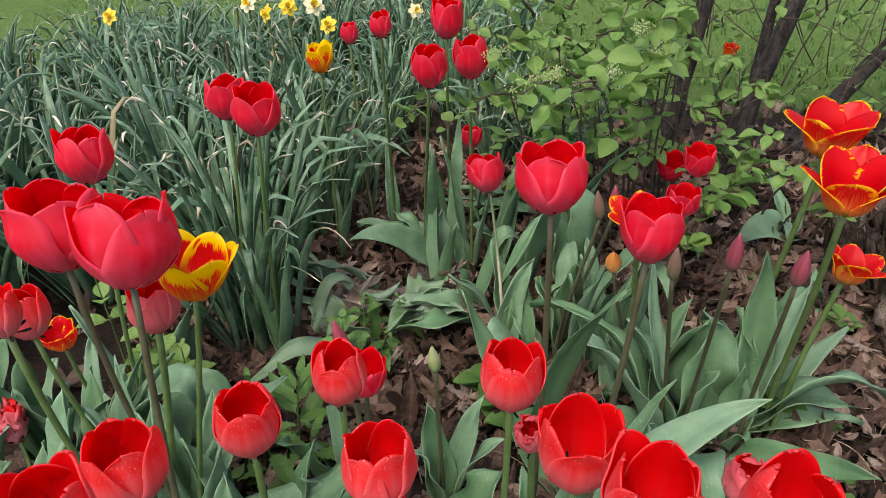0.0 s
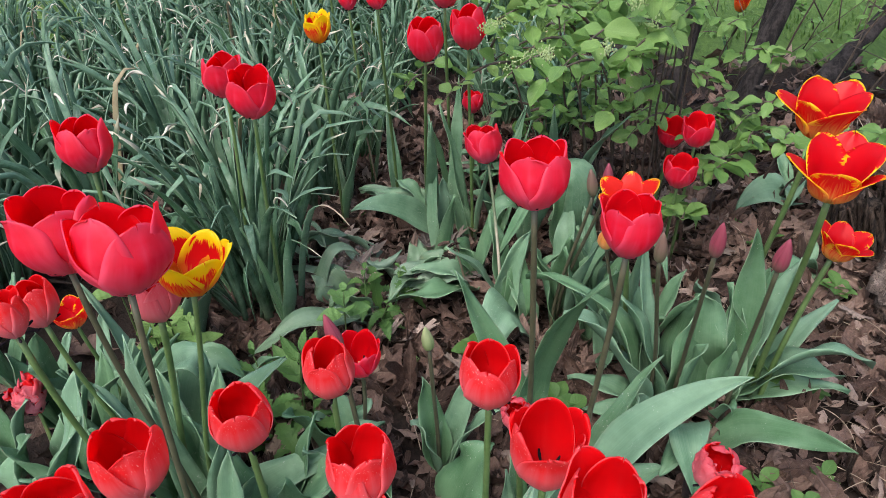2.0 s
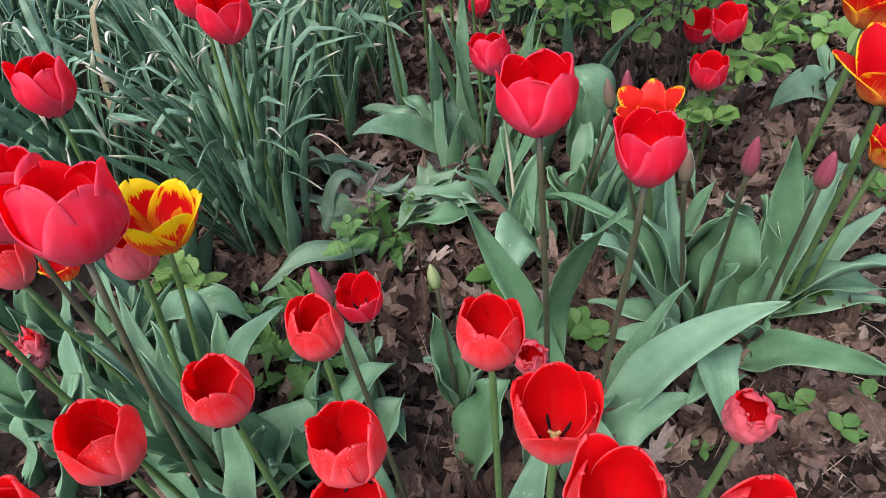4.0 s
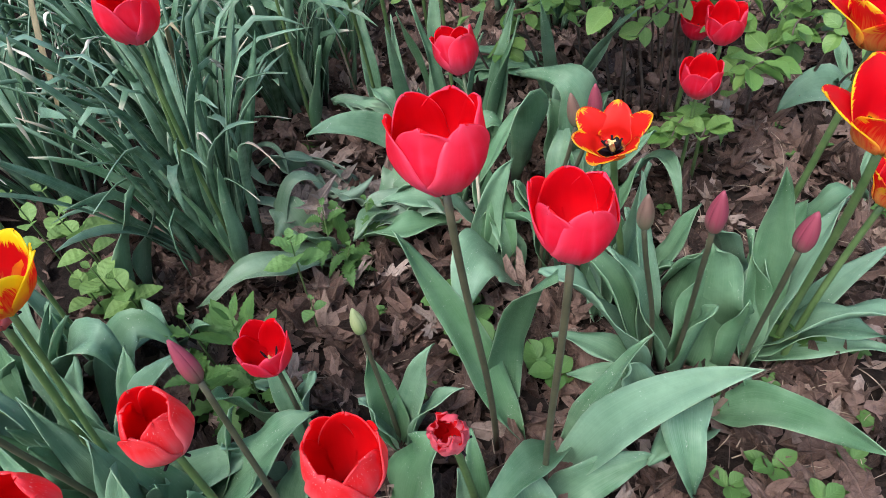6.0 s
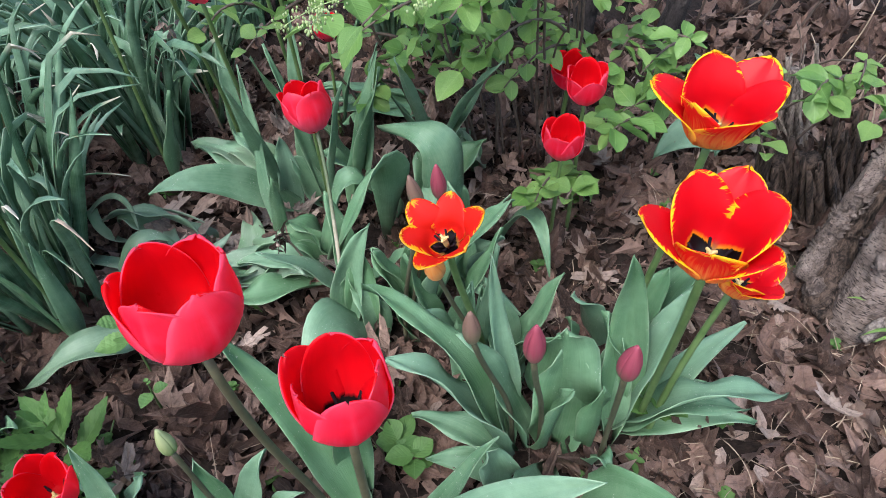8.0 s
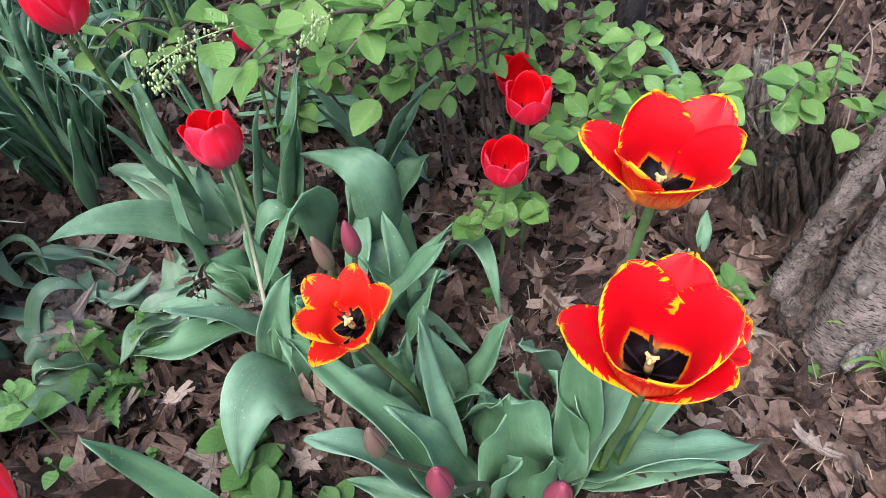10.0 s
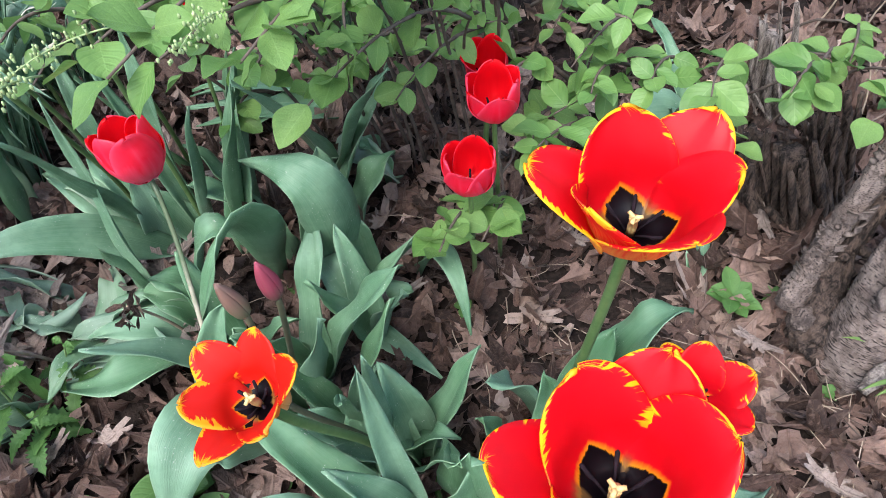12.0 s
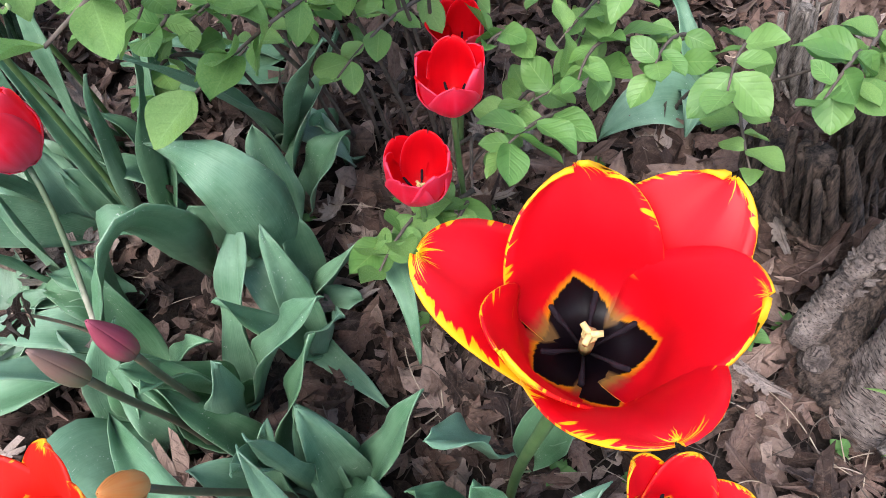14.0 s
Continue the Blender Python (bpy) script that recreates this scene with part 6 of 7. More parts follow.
for args in (
    ((-0.152, 0.904), (-0.203, 0.929, 0.040), 0.07, dict(lift=0.04)),
    ((-0.112, 0.851), (-0.151, 0.830, 0.040), 0.05, dict(lift=0.03)),
    ((-0.124, 0.991), (-0.140, 0.943, 0.040), 0.035, dict(lift=0.03, wave=0.2)),
    ((-0.205, 1.178), (-0.212, 1.186, 0.150), 0.026, dict(lift=0.02)),
):
    leaf(clump, *args[:3], mat=LEAF_LIMP, **args[3])
clump = thing("tulip_leaves", (0.163, 0.835, 0.000), "broad blue-green leaves of the front tulips", "tulip plant")
for args in (
    ((0.163, 0.835), (0.108, 0.725, 0.050), 0.1, dict(lift=0.08, fold=-0.1, wave=0.03, via=(0.128, 0.800, 0.100))),
    ((-0.422, 0.567), (-0.320, 0.548, 0.200), 0.05, dict(lift=0.03, fold=0.6)),
    ((-0.407, 0.564), (-0.242, 0.568, 0.250), 0.032, dict(lift=0.02, fold=0.7)),
    ((-0.408, 0.573), (-0.253, 0.570, 0.100), 0.05, dict(lift=0.08, via=(-0.253, 0.575, 0.200))),
    ((-0.255, 0.465), (-0.103, 0.521, 0.270), 0.055, dict(lift=0.08, fold=0.5, via=(-0.182, 0.507, 0.160))),
    ((-0.373, 0.655), (-0.231, 0.651, 0.100), 0.075, dict(lift=0.04)),
    ((-0.172, 0.451), (-0.008, 0.542, 0.150), 0.09, dict(lift=0.08, fold=0.2, via=(-0.075, 0.490, 0.120))),
):
    leaf(clump, *args[:3], **args[3])
clump = thing("tulip_leaves", (-0.083, 0.524, 0.000), "broad blue-green leaves of the front tulips", "tulip plant")
for args in (
    ((-0.083, 0.524), (-0.093, 0.497, 0.150), 0.04, dict(lift=0.03)),
    ((-0.042, 0.470), (0.003, 0.516, 0.120), 0.06, dict(lift=0.06, wave=0.1)),
    ((-0.106, 0.461), (-0.090, 0.434, 0.180), 0.045, dict(lift=0.03, fold=0.6)),
    ((-0.087, 0.623), (-0.047, 0.625, 0.080), 0.032, dict(lift=0.02)),
    ((-0.100, 0.626), (-0.136, 0.623, 0.050), 0.022, dict(lift=0.02)),
    ((-0.406, 0.430), (-0.339, 0.483, 0.200), 0.06, dict(lift=0.03)),
    ((-0.378, 0.433), (-0.334, 0.516, 0.250), 0.06, dict(lift=0.03)),
):
    leaf(clump, *args[:3], **args[3])
clump = thing("tulip_leaves", (-0.463, 0.609, 0.000), "broad blue-green leaves of the front tulips", "tulip plant")
for args in (
    ((-0.463, 0.609), (-0.451, 0.563, 0.180), 0.06, dict(lift=0.04)),
    ((0.071, 0.495), (0.119, 0.536, 0.130), 0.1, dict(lift=0.05, fold=0.2)),
    ((0.206, 0.486), (0.185, 0.524, 0.100), 0.085, dict(lift=0.04, fold=0.3)),
    ((0.141, 0.492), (0.135, 0.507, 0.120), 0.02, dict(lift=0.02)),
    ((-0.104, 0.587), (-0.138, 0.559, 0.130), 0.045, dict(lift=0.04)),
    ((-0.064, 0.584), (-0.043, 0.615, 0.100), 0.04, dict(lift=0.03)),
    ((-0.196, 0.466), (-0.068, 0.507, 0.120), 0.08, dict(lift=0.05)),
):
    leaf(clump, *args[:3], **args[3])
clump = thing("tulip_leaves", (-0.370, 0.765, 0.000), "single broad kinked tulip leaf before the daffodils", "tulip plant")
leaf(clump, (-0.370, 0.765), (-0.300, 0.800, 0.205), 0.045, lift=0.05, fold=0.5)
clump = thing("tulip_leaves", (-0.383, 0.559, 0.000), "broad blue-green leaves of the front tulips", "tulip plant")
for args in (
    ((-0.383, 0.559), (-0.302, 0.605, 0.220), 0.04, dict(lift=0.02, fold=0.7)),
    ((-0.276, 0.464), (-0.254, 0.553, 0.200), 0.05, dict(lift=0.03)),
    ((-0.468, 0.458), (-0.422, 0.492, 0.150), 0.06, dict(lift=0.03)),
    ((-0.272, 0.699), (-0.165, 0.642, 0.140), 0.03, dict(lift=0.02)),
    ((-0.333, 0.698), (-0.243, 0.667, 0.100), 0.06, dict(lift=0.05)),
    ((0.390, 0.628), (0.321, 0.555, 0.060), 0.05, dict(lift=0.05)),
):
    leaf(clump, *args[:3], **args[3])
clump = thing("tulip_leaves", (0.705, 1.285, 0.000), "broad grey-green tulip leaf under the shrub", "tulip plant")
for args in (
    ((0.705, 1.26), (0.575, 1.215, 0.01), 0.075, dict(lift=0.06, fold=0.15, roll=25, wave=0.02, via=(0.64, 1.245, 0.045))),
    ((0.700, 1.280), (0.668, 1.200, 0.030), 0.05, dict(lift=0.06)),
    ((0.700, 1.290), (0.660, 1.400, 0.090), 0.03, dict(lift=0.04)),
):
    leaf(clump, *args[:3], **args[3])
tulip("red", (-0.152, 0.360), (-0.142, 0.397, 0.473), 0.0668, 0.03, lean=(0, 0.22), turn=85, stem=STEM_DARK, radius=0.0027, tall=0.9, uneven=0.03, label="tall deep red tulip with a broad full cup", leaves=(
    ((-0.155, 0.355), (-0.207, 0.271, 0.316), 0.055, dict(lift=0.047)),
    ((-0.148, 0.356), (-0.093, 0.306, 0.317), 0.054, dict(lift=0.046)),
    ((-0.151, 0.366), (-0.141, 0.439, 0.225), 0.052, dict(lift=0.031)),
))
tulip("red", (-0.198, 0.445), (-0.211, 0.426, 0.464), 0.0659, 0.03, lean=(-0.05, 0.22), turn=10, stem=STEM_DARK, radius=0.0027, tall=0.9, uneven=0.03, label="tall deep red tulip close beside another", leaves=(
    ((-0.192, 0.444), (-0.133, 0.432, 0.287), 0.046, dict(lift=0.012)),
    ((-0.203, 0.449), (-0.241, 0.479, 0.251), 0.037, dict(lift=0.005)),
    ((-0.198, 0.439), (-0.202, 0.384, 0.202), 0.05, dict(lift=0.044)),
))
tulip("yellow", (-0.205, 0.470), (-0.138, 0.463, 0.411), 0.0539, 0.26, lean=(0.05, 0.0), turn=20, tall=0.88, radius=0.0027, uneven=0.04, label="yellow tulip flamed with red", leaves=(
    ((-0.209, 0.475), (-0.255, 0.528, 0.235), 0.038, dict(lift=0.047)),
    ((-0.208, 0.465), (-0.266, 0.383, 0.258), 0.039, dict(lift=0.021)),
    ((-0.200, 0.467), (-0.164, 0.441, 0.167), 0.04, dict(lift=0.032)),
))
tulip("faded", (-0.240, 0.485), (-0.198, 0.490, 0.350), 0.0452, -0.12, lean=(0.02, 0.0), turn=20, tall=1.1, label="pale pink closed tulip", leaves=(
    ((-0.290, 0.555), (-0.212, 0.635, 0.088), 0.05, dict(fold=0.15, via=(-0.270, 0.632, 0.13))),
    ((-0.234, 0.486), (-0.178, 0.498, 0.194), 0.047, dict(lift=0.027)),
    ((-0.246, 0.486), (-0.312, 0.497, 0.238), 0.036, dict(lift=0.049)),
))
tulip("coral", (-0.058, 0.338), (-0.054, 0.332, 0.383), 0.0432, -0.06, lean=(0, 0.02), turn=50, radius=0.0028, tall=1.15, label="coral red tulip with raindrops on its petals", leaves=(
    ((-0.052, 0.340), (0.042, 0.380, 0.162), 0.051, dict(lift=0.021)),
    ((-0.062, 0.342), (-0.089, 0.372, 0.165), 0.041, dict(lift=0.048)),
    ((-0.062, 0.333), (-0.122, 0.259, 0.262), 0.054, dict(lift=0.02)),
))
tulip("coral", (-0.108, 0.308), (-0.122, 0.298, 0.370), 0.0490, -0.04, lean=(0, 0.02), turn=10, radius=0.0028, tall=1.15, label="coral red tulip low in the bed", leaves=(
    ((-0.112, 0.313), (-0.173, 0.388, 0.172), 0.046, dict(lift=0.041)),
    ((-0.108, 0.302), (-0.109, 0.260, 0.264), 0.036, dict(lift=0.02)),
    ((-0.102, 0.309), (0.003, 0.335, 0.197), 0.049, dict(lift=0.03)),
))
tulip("coral", (-0.012, 0.397), (-0.007, 0.392, 0.373), 0.0409, -0.07, lean=(0, 0.02), turn=25, radius=0.0028, tall=1.15, label="coral red tulip with worn petals", leaves=(
    ((-0.013, 0.403), (-0.023, 0.448, 0.152), 0.037, dict(lift=0.036)),
    ((-0.007, 0.393), (0.028, 0.365, 0.149), 0.05, dict(lift=0.029)),
))
tulip("red", (-0.044, 0.560), (-0.024, 0.532, 0.241), 0.0432, 0.24, lean=(-0.06, -0.04), turn=10, tall=1.02, radius=0.0025, stem=STEM_DARK, label="small open red tulip low over the soil", leaves=(
    ((-0.048, 0.565), (-0.097, 0.621, 0.151), 0.033, dict(lift=0.024)),
    ((-0.041, 0.555), (0.008, 0.472, 0.098), 0.034, dict(lift=0.043)),
))
tulip("coral", (0.115, 0.366), (0.118, 0.368, 0.401), 0.0423, 0.04, lean=(0, 0.02), turn=30, radius=0.0028, tall=1.15, label="coral red tulip with a pale pink foot", leaves=(
    ((0.118, 0.371), (0.161, 0.447, 0.183), 0.047, dict(lift=0.01)),
    ((0.111, 0.362), (0.082, 0.335, 0.202), 0.039, dict(lift=0.025)),
))
tulip("coral", (0.038, 0.310), (0.041, 0.289, 0.399), 0.0436, 0.02, lean=(0, 0.04), turn=5, radius=0.0028, tall=1.15, label="open coral red tulip", leaves=(
    ((0.044, 0.312), (0.149, 0.350, 0.210), 0.051, dict(lift=0.038)),
    ((0.035, 0.315), (0.006, 0.369, 0.204), 0.045, dict(lift=0.022)),
    ((0.038, 0.304), (0.033, 0.193, 0.229), 0.051, dict(lift=0.02)),
))
tulip("coral", (0.152, 0.326), (0.157, 0.311, 0.395), 0.0472, 0.15, lean=(0, 0.02), turn=28, radius=0.0028, tall=1.15, label="wide open coral red tulip", leaves=(
    ((0.158, 0.328), (0.250, 0.360, 0.204), 0.04, dict(lift=0.04)),
    ((0.148, 0.322), (0.087, 0.254, 0.186), 0.046, dict(lift=0.021)),
))
tulip("coral", (0.190, 0.260), (0.180, 0.239, 0.449), 0.0436, 0.02, lean=(0.03, 0.05), turn=0, radius=0.0028, tall=1.15, label="coral red tulip near the path", leaves=(
    ((0.187, 0.255), (0.150, 0.189, 0.171), 0.045, dict(lift=0.018)),
    ((0.189, 0.266), (0.175, 0.353, 0.157), 0.035, dict(lift=0.03)),
))
tulip("coral", (0.045, 0.275), (0.043, 0.262, 0.370), 0.0436, 0.0, lean=(0.0, 0.04), turn=40, radius=0.0028, tall=1.15, label="coral red tulip in front of another at the bed's edge")
tulip("faded", (0.153, 0.492), (0.143, 0.472, 0.241), 0.0287, -0.05, lean=(-0.05, -0.12), turn=0, tall=1.15, label="wilting ragged pink tulip bent over", crumple=0.28, leaves=(
    ((0.152, 0.498), (0.143, 0.547, 0.125), 0.027, dict(lift=0.041)),
))
tulip("faded", (0.284, 0.391), (0.297, 0.379, 0.301), 0.0357, -0.1, lean=(0, -0.02), turn=0, tall=1.15, label="wilting crumpled pink tulip", crumple=0.17, leaves=(
    ((0.280, 0.395), (0.222, 0.457, 0.126), 0.036, dict(lift=0.043)),
    ((0.289, 0.388), (0.356, 0.343, 0.134), 0.044, dict(lift=0.028)),
))
tulip("coral", (0.240, 0.235), (0.229, 0.218, 0.472), 0.0392, 0.0, lean=(0.05, 0.05), turn=20, radius=0.0028, tall=1.15, label="coral red tulip low in the bed", leaves=(
    ((0.234, 0.236), (0.144, 0.250, 0.158), 0.042, dict(lift=0.036)),
    ((0.246, 0.237), (0.323, 0.270, 0.107), 0.047, dict(lift=0.031)),
))
tulip("red", (-0.225, 0.830), (-0.185, 0.779, 0.418), 0.0570, 0.0, lean=(0.05, 0.05), turn=10, stem=STEM, tall=1.0, radius=0.0027, label="red tulip at the edge of the daffodils", leaves=(
    ((-0.228, 0.825), (-0.247, 0.790, 0.240), 0.018, dict(lift=0.037)),
    ((-0.220, 0.827), (-0.185, 0.809, 0.229), 0.027, dict(lift=0.015)),
    ((-0.229, 0.835), (-0.272, 0.887, 0.181), 0.025, dict(lift=0.015)),
))
tulip("red", (-0.300, 0.900), (-0.272, 0.900, 0.388), 0.0561, 0.02, lean=(-0.05, 0.05), turn=40, tall=1.0, radius=0.0027, label="red tulip behind its pair at the daffodils", leaves=(
    ((-0.294, 0.900), (-0.245, 0.899, 0.180), 0.023, dict(lift=0.007)),
))
tulip("red", (-0.360, 0.650), (-0.325, 0.645, 0.418), 0.0552, 0.0, lean=(-0.03, 0.05), turn=25, tall=1.02, radius=0.0027, label="red tulip among daffodil leaves", leaves=(
    ((-0.366, 0.652), (-0.429, 0.674, 0.225), 0.023, dict(lift=0.046)),
    ((-0.355, 0.646), (-0.315, 0.610, 0.191), 0.025, dict(lift=0.01)),
))
tulip("coral", (-0.290, 0.505), (-0.323, 0.489, 0.336), 0.0418, -0.07, lean=(0.03, 0.05), turn=25, radius=0.0028, tall=1.15, label="coral red tulip with a ragged rim", leaves=(
    ((-0.288, 0.499), (-0.276, 0.470, 0.205), 0.029, dict(lift=0.03)),
    ((-0.292, 0.511), (-0.314, 0.572, 0.239), 0.038, dict(lift=0.024)),
))
tulip("coral", (-0.220, 0.400), (-0.238, 0.377, 0.436), 0.0271, -0.02, lean=(-0.02, 0.12), turn=0, radius=0.0028, tall=1.32, label="coral red tulip leaning outwards", leaves=(
    ((-0.217, 0.395), (-0.190, 0.350, 0.158), 0.035, dict(lift=0.03)),
    ((-0.225, 0.404), (-0.291, 0.462, 0.204), 0.032, dict(lift=0.045)),
))
tulip("coral", (-0.100, 0.230), (-0.100, 0.212, 0.443), 0.0436, 0.0, lean=(-0.02, 0.05), turn=0, radius=0.0028, tall=1.15, label="coral red tulip close to the path", leaves=(
    ((-0.094, 0.228), (-0.027, 0.200, 0.205), 0.037, dict(lift=0.033)),
    ((-0.106, 0.228), (-0.161, 0.205, 0.187), 0.038, dict(lift=0.018)),
))
tulip("faded", (-0.440, 0.520), (-0.470, 0.561, 0.105), 0.034, 0.1, lean=(-0.25, 0.1), turn=20, radius=0.0025, tall=1.3, uneven=0.2, crumple=0.5, label="withered ragged pink tulip hanging aside")
tulip("flame", (-0.400, 0.630), (-0.410, 0.618, 0.204), 0.0360, 0.35, lean=(0, 0), turn=0, tall=0.9, radius=0.0027, label="small red and yellow tulip low down", leaves=(
    ((-0.394, 0.628), (-0.322, 0.606, 0.156), 0.026, dict(lift=0.017)),
))
tulip("yellow", (-0.200, 1.140), (-0.198, 1.133, 0.378), 0.042, 0.22, lean=(0,0), turn=10, tall=1.15, radius=0.0027, label="yellow tulip flamed with orange among daffodils", leaves=(
    ((-0.194, 1.139), (-0.147, 1.133, 0.195), 0.03, dict(lift=0.027)),
))
tulip("red", (-0.030, 1.130), (-0.001, 0.999, 0.402), 0.0516, 0.02, lean=(0.02, 0.0), turn=10, tall=1.15, radius=0.0027, label="red tulip in front of the shrub", leaves=(
    ((-0.001, 1.026), (-0.009, 1.062, 0.285), 0.025, dict(lift=0.018)),
    ((0.003, 1.015), (0.042, 0.945, 0.202), 0.026, dict(lift=0.017)),
))
tulip("red", (0.060, 1.100), (0.056, 1.084, 0.389), 0.0554, 0.0, lean=(0.02,0), turn=30, tall=1.15, radius=0.0027, label="red tulip standing against the shrub", leaves=(
    ((0.066, 1.099), (0.110, 1.094, 0.237), 0.022, dict(lift=0.049)),
    ((0.055, 1.103), (0.001, 1.142, 0.265), 0.027, dict(lift=0.032)),
))
tulip("red", (0.010, 1.220), (0.014, 1.144, 0.434), 0.0529, 0.0, lean=(0.02,0), turn=50, tall=1.15, radius=0.0027, label="red tulip behind the others", leaves=(
    ((0.008, 1.215), (-0.024, 1.146, 0.241), 0.026, dict(lift=0.02)),
))
tulip("red", (-0.100, 1.210), (-0.082, 1.070, 0.455), 0.0323, 0.0, lean=(0,0), turn=0, tall=1.15, radius=0.0027, label="small red tulip among daffodils", leaves=(
    ((-0.102, 1.216), (-0.120, 1.271, 0.200), 0.028, dict(lift=0.032)),
))
tulip("red", (-0.170, 1.300), (-0.180, 1.290, 0.382), 0.032, 0.0, lean=(0,0), turn=0, tall=1.15, radius=0.0027, label="small red tulip far back among daffodils", leaves=(
    ((-0.164, 1.300), (-0.107, 1.299, 0.261), 0.029, dict(lift=0.03)),
))
tulip("red", (0.050, 1.280), (0.048, 1.306, 0.172), 0.0405, 0.14, lean=(0, 0), turn=0, tall=1.02, radius=0.0027, label="small red tulip behind blossom twigs", leaves=(
    ((0.056, 1.282), (0.107, 1.302, 0.223), 0.027, dict(lift=0.033)),
))
tulip("orange", (0.750, 2.050), (0.750, 2.030, 0.138), 0.0376, 0.3, lean=(0,0), turn=0, tall=1.15, label="small orange tulip by the trunks", leaves=(
    ((0.744, 2.048), (0.708, 2.037, 0.102), 0.029, dict(lift=0.014)),
))
bud("green", (0.048, 0.588), (0.040, 0.586, 0.260), 0.032, 0.0105, lean=(-0.1, 0.1), label="slim pale green tulip bud", leaves=(
    ((0.045, 0.585), (0.028, 0.612, 0.150), 0.045, dict(lift=0.03, fold=0.7, wave=0.1)),
    ((0.055, 0.585), (0.098, 0.620, 0.160), 0.038, dict(lift=0.04, fold=0.6)),
    ((0.060, 0.580), (0.130, 0.600, 0.110), 0.03, dict(lift=0.05, fold=0.6)),
    ((0.045, 0.580), (0.012, 0.590, 0.090), 0.04, dict(lift=0.05, wave=0.12)),
))
bud("pink", (0.012, 0.418), (-0.023, 0.450, 0.401), 0.038, 0.0098, lean=(-0.25, 0.15), label="dark pink tulip bud leaning over")
clump = thing("tulip_leaves", (0.127, 0.925, 0.000), "clump of drooping blue-green tulip leaves", "tulip plant")
for args in (
    ((0.127, 0.925), (0.098, 0.965, 0.164), 0.041, dict(lift=0.024)),
    ((0.125, 0.917), (0.036, 0.856, 0.169), 0.033, dict(lift=0.027)),
    ((0.136, 0.919), (0.219, 0.903, 0.128), 0.034, dict(lift=0.031)),
):
    leaf(clump, *args[:3], **args[3])
clump = thing("tulip_leaves", (0.220, 0.894, 0.000), "clump of drooping blue-green tulip leaves", "tulip plant")
for args in (
    ((0.220, 0.894), (0.217, 0.832, 0.213), 0.047, dict(lift=0.035)),
    ((0.226, 0.899), (0.329, 0.890, 0.228), 0.05, dict(lift=0.037)),
    ((0.220, 0.906), (0.228, 1.019, 0.156), 0.045, dict(lift=0.048)),
    ((0.215, 0.897), (0.170, 0.866, 0.163), 0.049, dict(lift=0.012)),
):
    leaf(clump, *args[:3], **args[3])
clump = thing("tulip_leaves", (0.275, 0.947, 0.000), "clump of drooping blue-green tulip leaves", "tulip plant")
for args in (
    ((0.275, 0.947), (0.233, 0.917, 0.171), 0.032, dict(lift=0.01)),
    ((0.285, 0.947), (0.325, 0.927, 0.125), 0.039, dict(lift=0.038)),
    ((0.277, 0.955), (0.251, 0.997, 0.156), 0.036, dict(lift=0.032)),
):
    leaf(clump, *args[:3], **args[3])
clump = thing("tulip_leaves", (0.324, 0.798, 0.000), "clump of drooping blue-green tulip leaves", "tulip plant")
for args in (
    ((0.324, 0.798), (0.262, 0.773, 0.125), 0.041, dict(lift=0.012)),
    ((0.333, 0.795), (0.376, 0.731, 0.195), 0.039, dict(lift=0.033)),
    ((0.334, 0.804), (0.394, 0.858, 0.141), 0.042, dict(lift=0.028)),
):
    leaf(clump, *args[:3], **args[3])
clump = thing("tulip_leaves", (0.265, 0.843, 0.000), "clump of drooping blue-green tulip leaves", "tulip plant")
for args in (
    ((0.265, 0.843), (0.321, 0.880, 0.193), 0.038, dict(lift=0.037)),
    ((0.254, 0.840), (0.209, 0.843, 0.187), 0.036, dict(lift=0.011)),
    ((0.262, 0.834), (0.285, 0.782, 0.205), 0.042, dict(lift=0.02)),
):
    leaf(clump, *args[:3], **args[3])
clump = thing("tulip_leaves", (0.105, 1.095, 0.000), "clump of long arching blue-green tulip leaves", "tulip plant")
for args in (
    ((0.105, 1.095), (0.161, 1.097, 0.260), 0.04, dict(lift=0.03, fold=0.6)),
    ((0.082, 0.983), (0.169, 1.018, 0.080), 0.04, dict(lift=0.08, fold=0.4, via=(0.118, 0.998, 0.150))),
    ((0.233, 1.031), (0.207, 1.060, 0.150), 0.06, dict(lift=0.05, fold=0.4)),
    ((0.333, 0.802), (0.305, 0.840, 0.150), 0.05, dict(lift=0.03, fold=0.5)),
    ((0.279, 0.787), (0.285, 0.826, 0.160), 0.04, dict(lift=0.02, fold=0.6)),
    ((0.055, 0.999), (-0.036, 0.963, 0.030), 0.05, dict(lift=0.05)),
):
    leaf(clump, *args[:3], **args[3])
clump = thing("tulip_leaves", (0.041, 0.969, 0.000), "clump of long arching blue-green tulip leaves", "tulip plant")
for args in (
    ((0.041, 0.969), (-0.061, 0.907, 0.020), 0.04, dict(lift=0.03, wave=0.2)),
):
    leaf(clump, *args[:3], **args[3])
clump = thing("tulip_leaves", (0.104, 1.082, 0.000), "clump of tall blue-green tulip leaves below the shrub", "tulip plant")
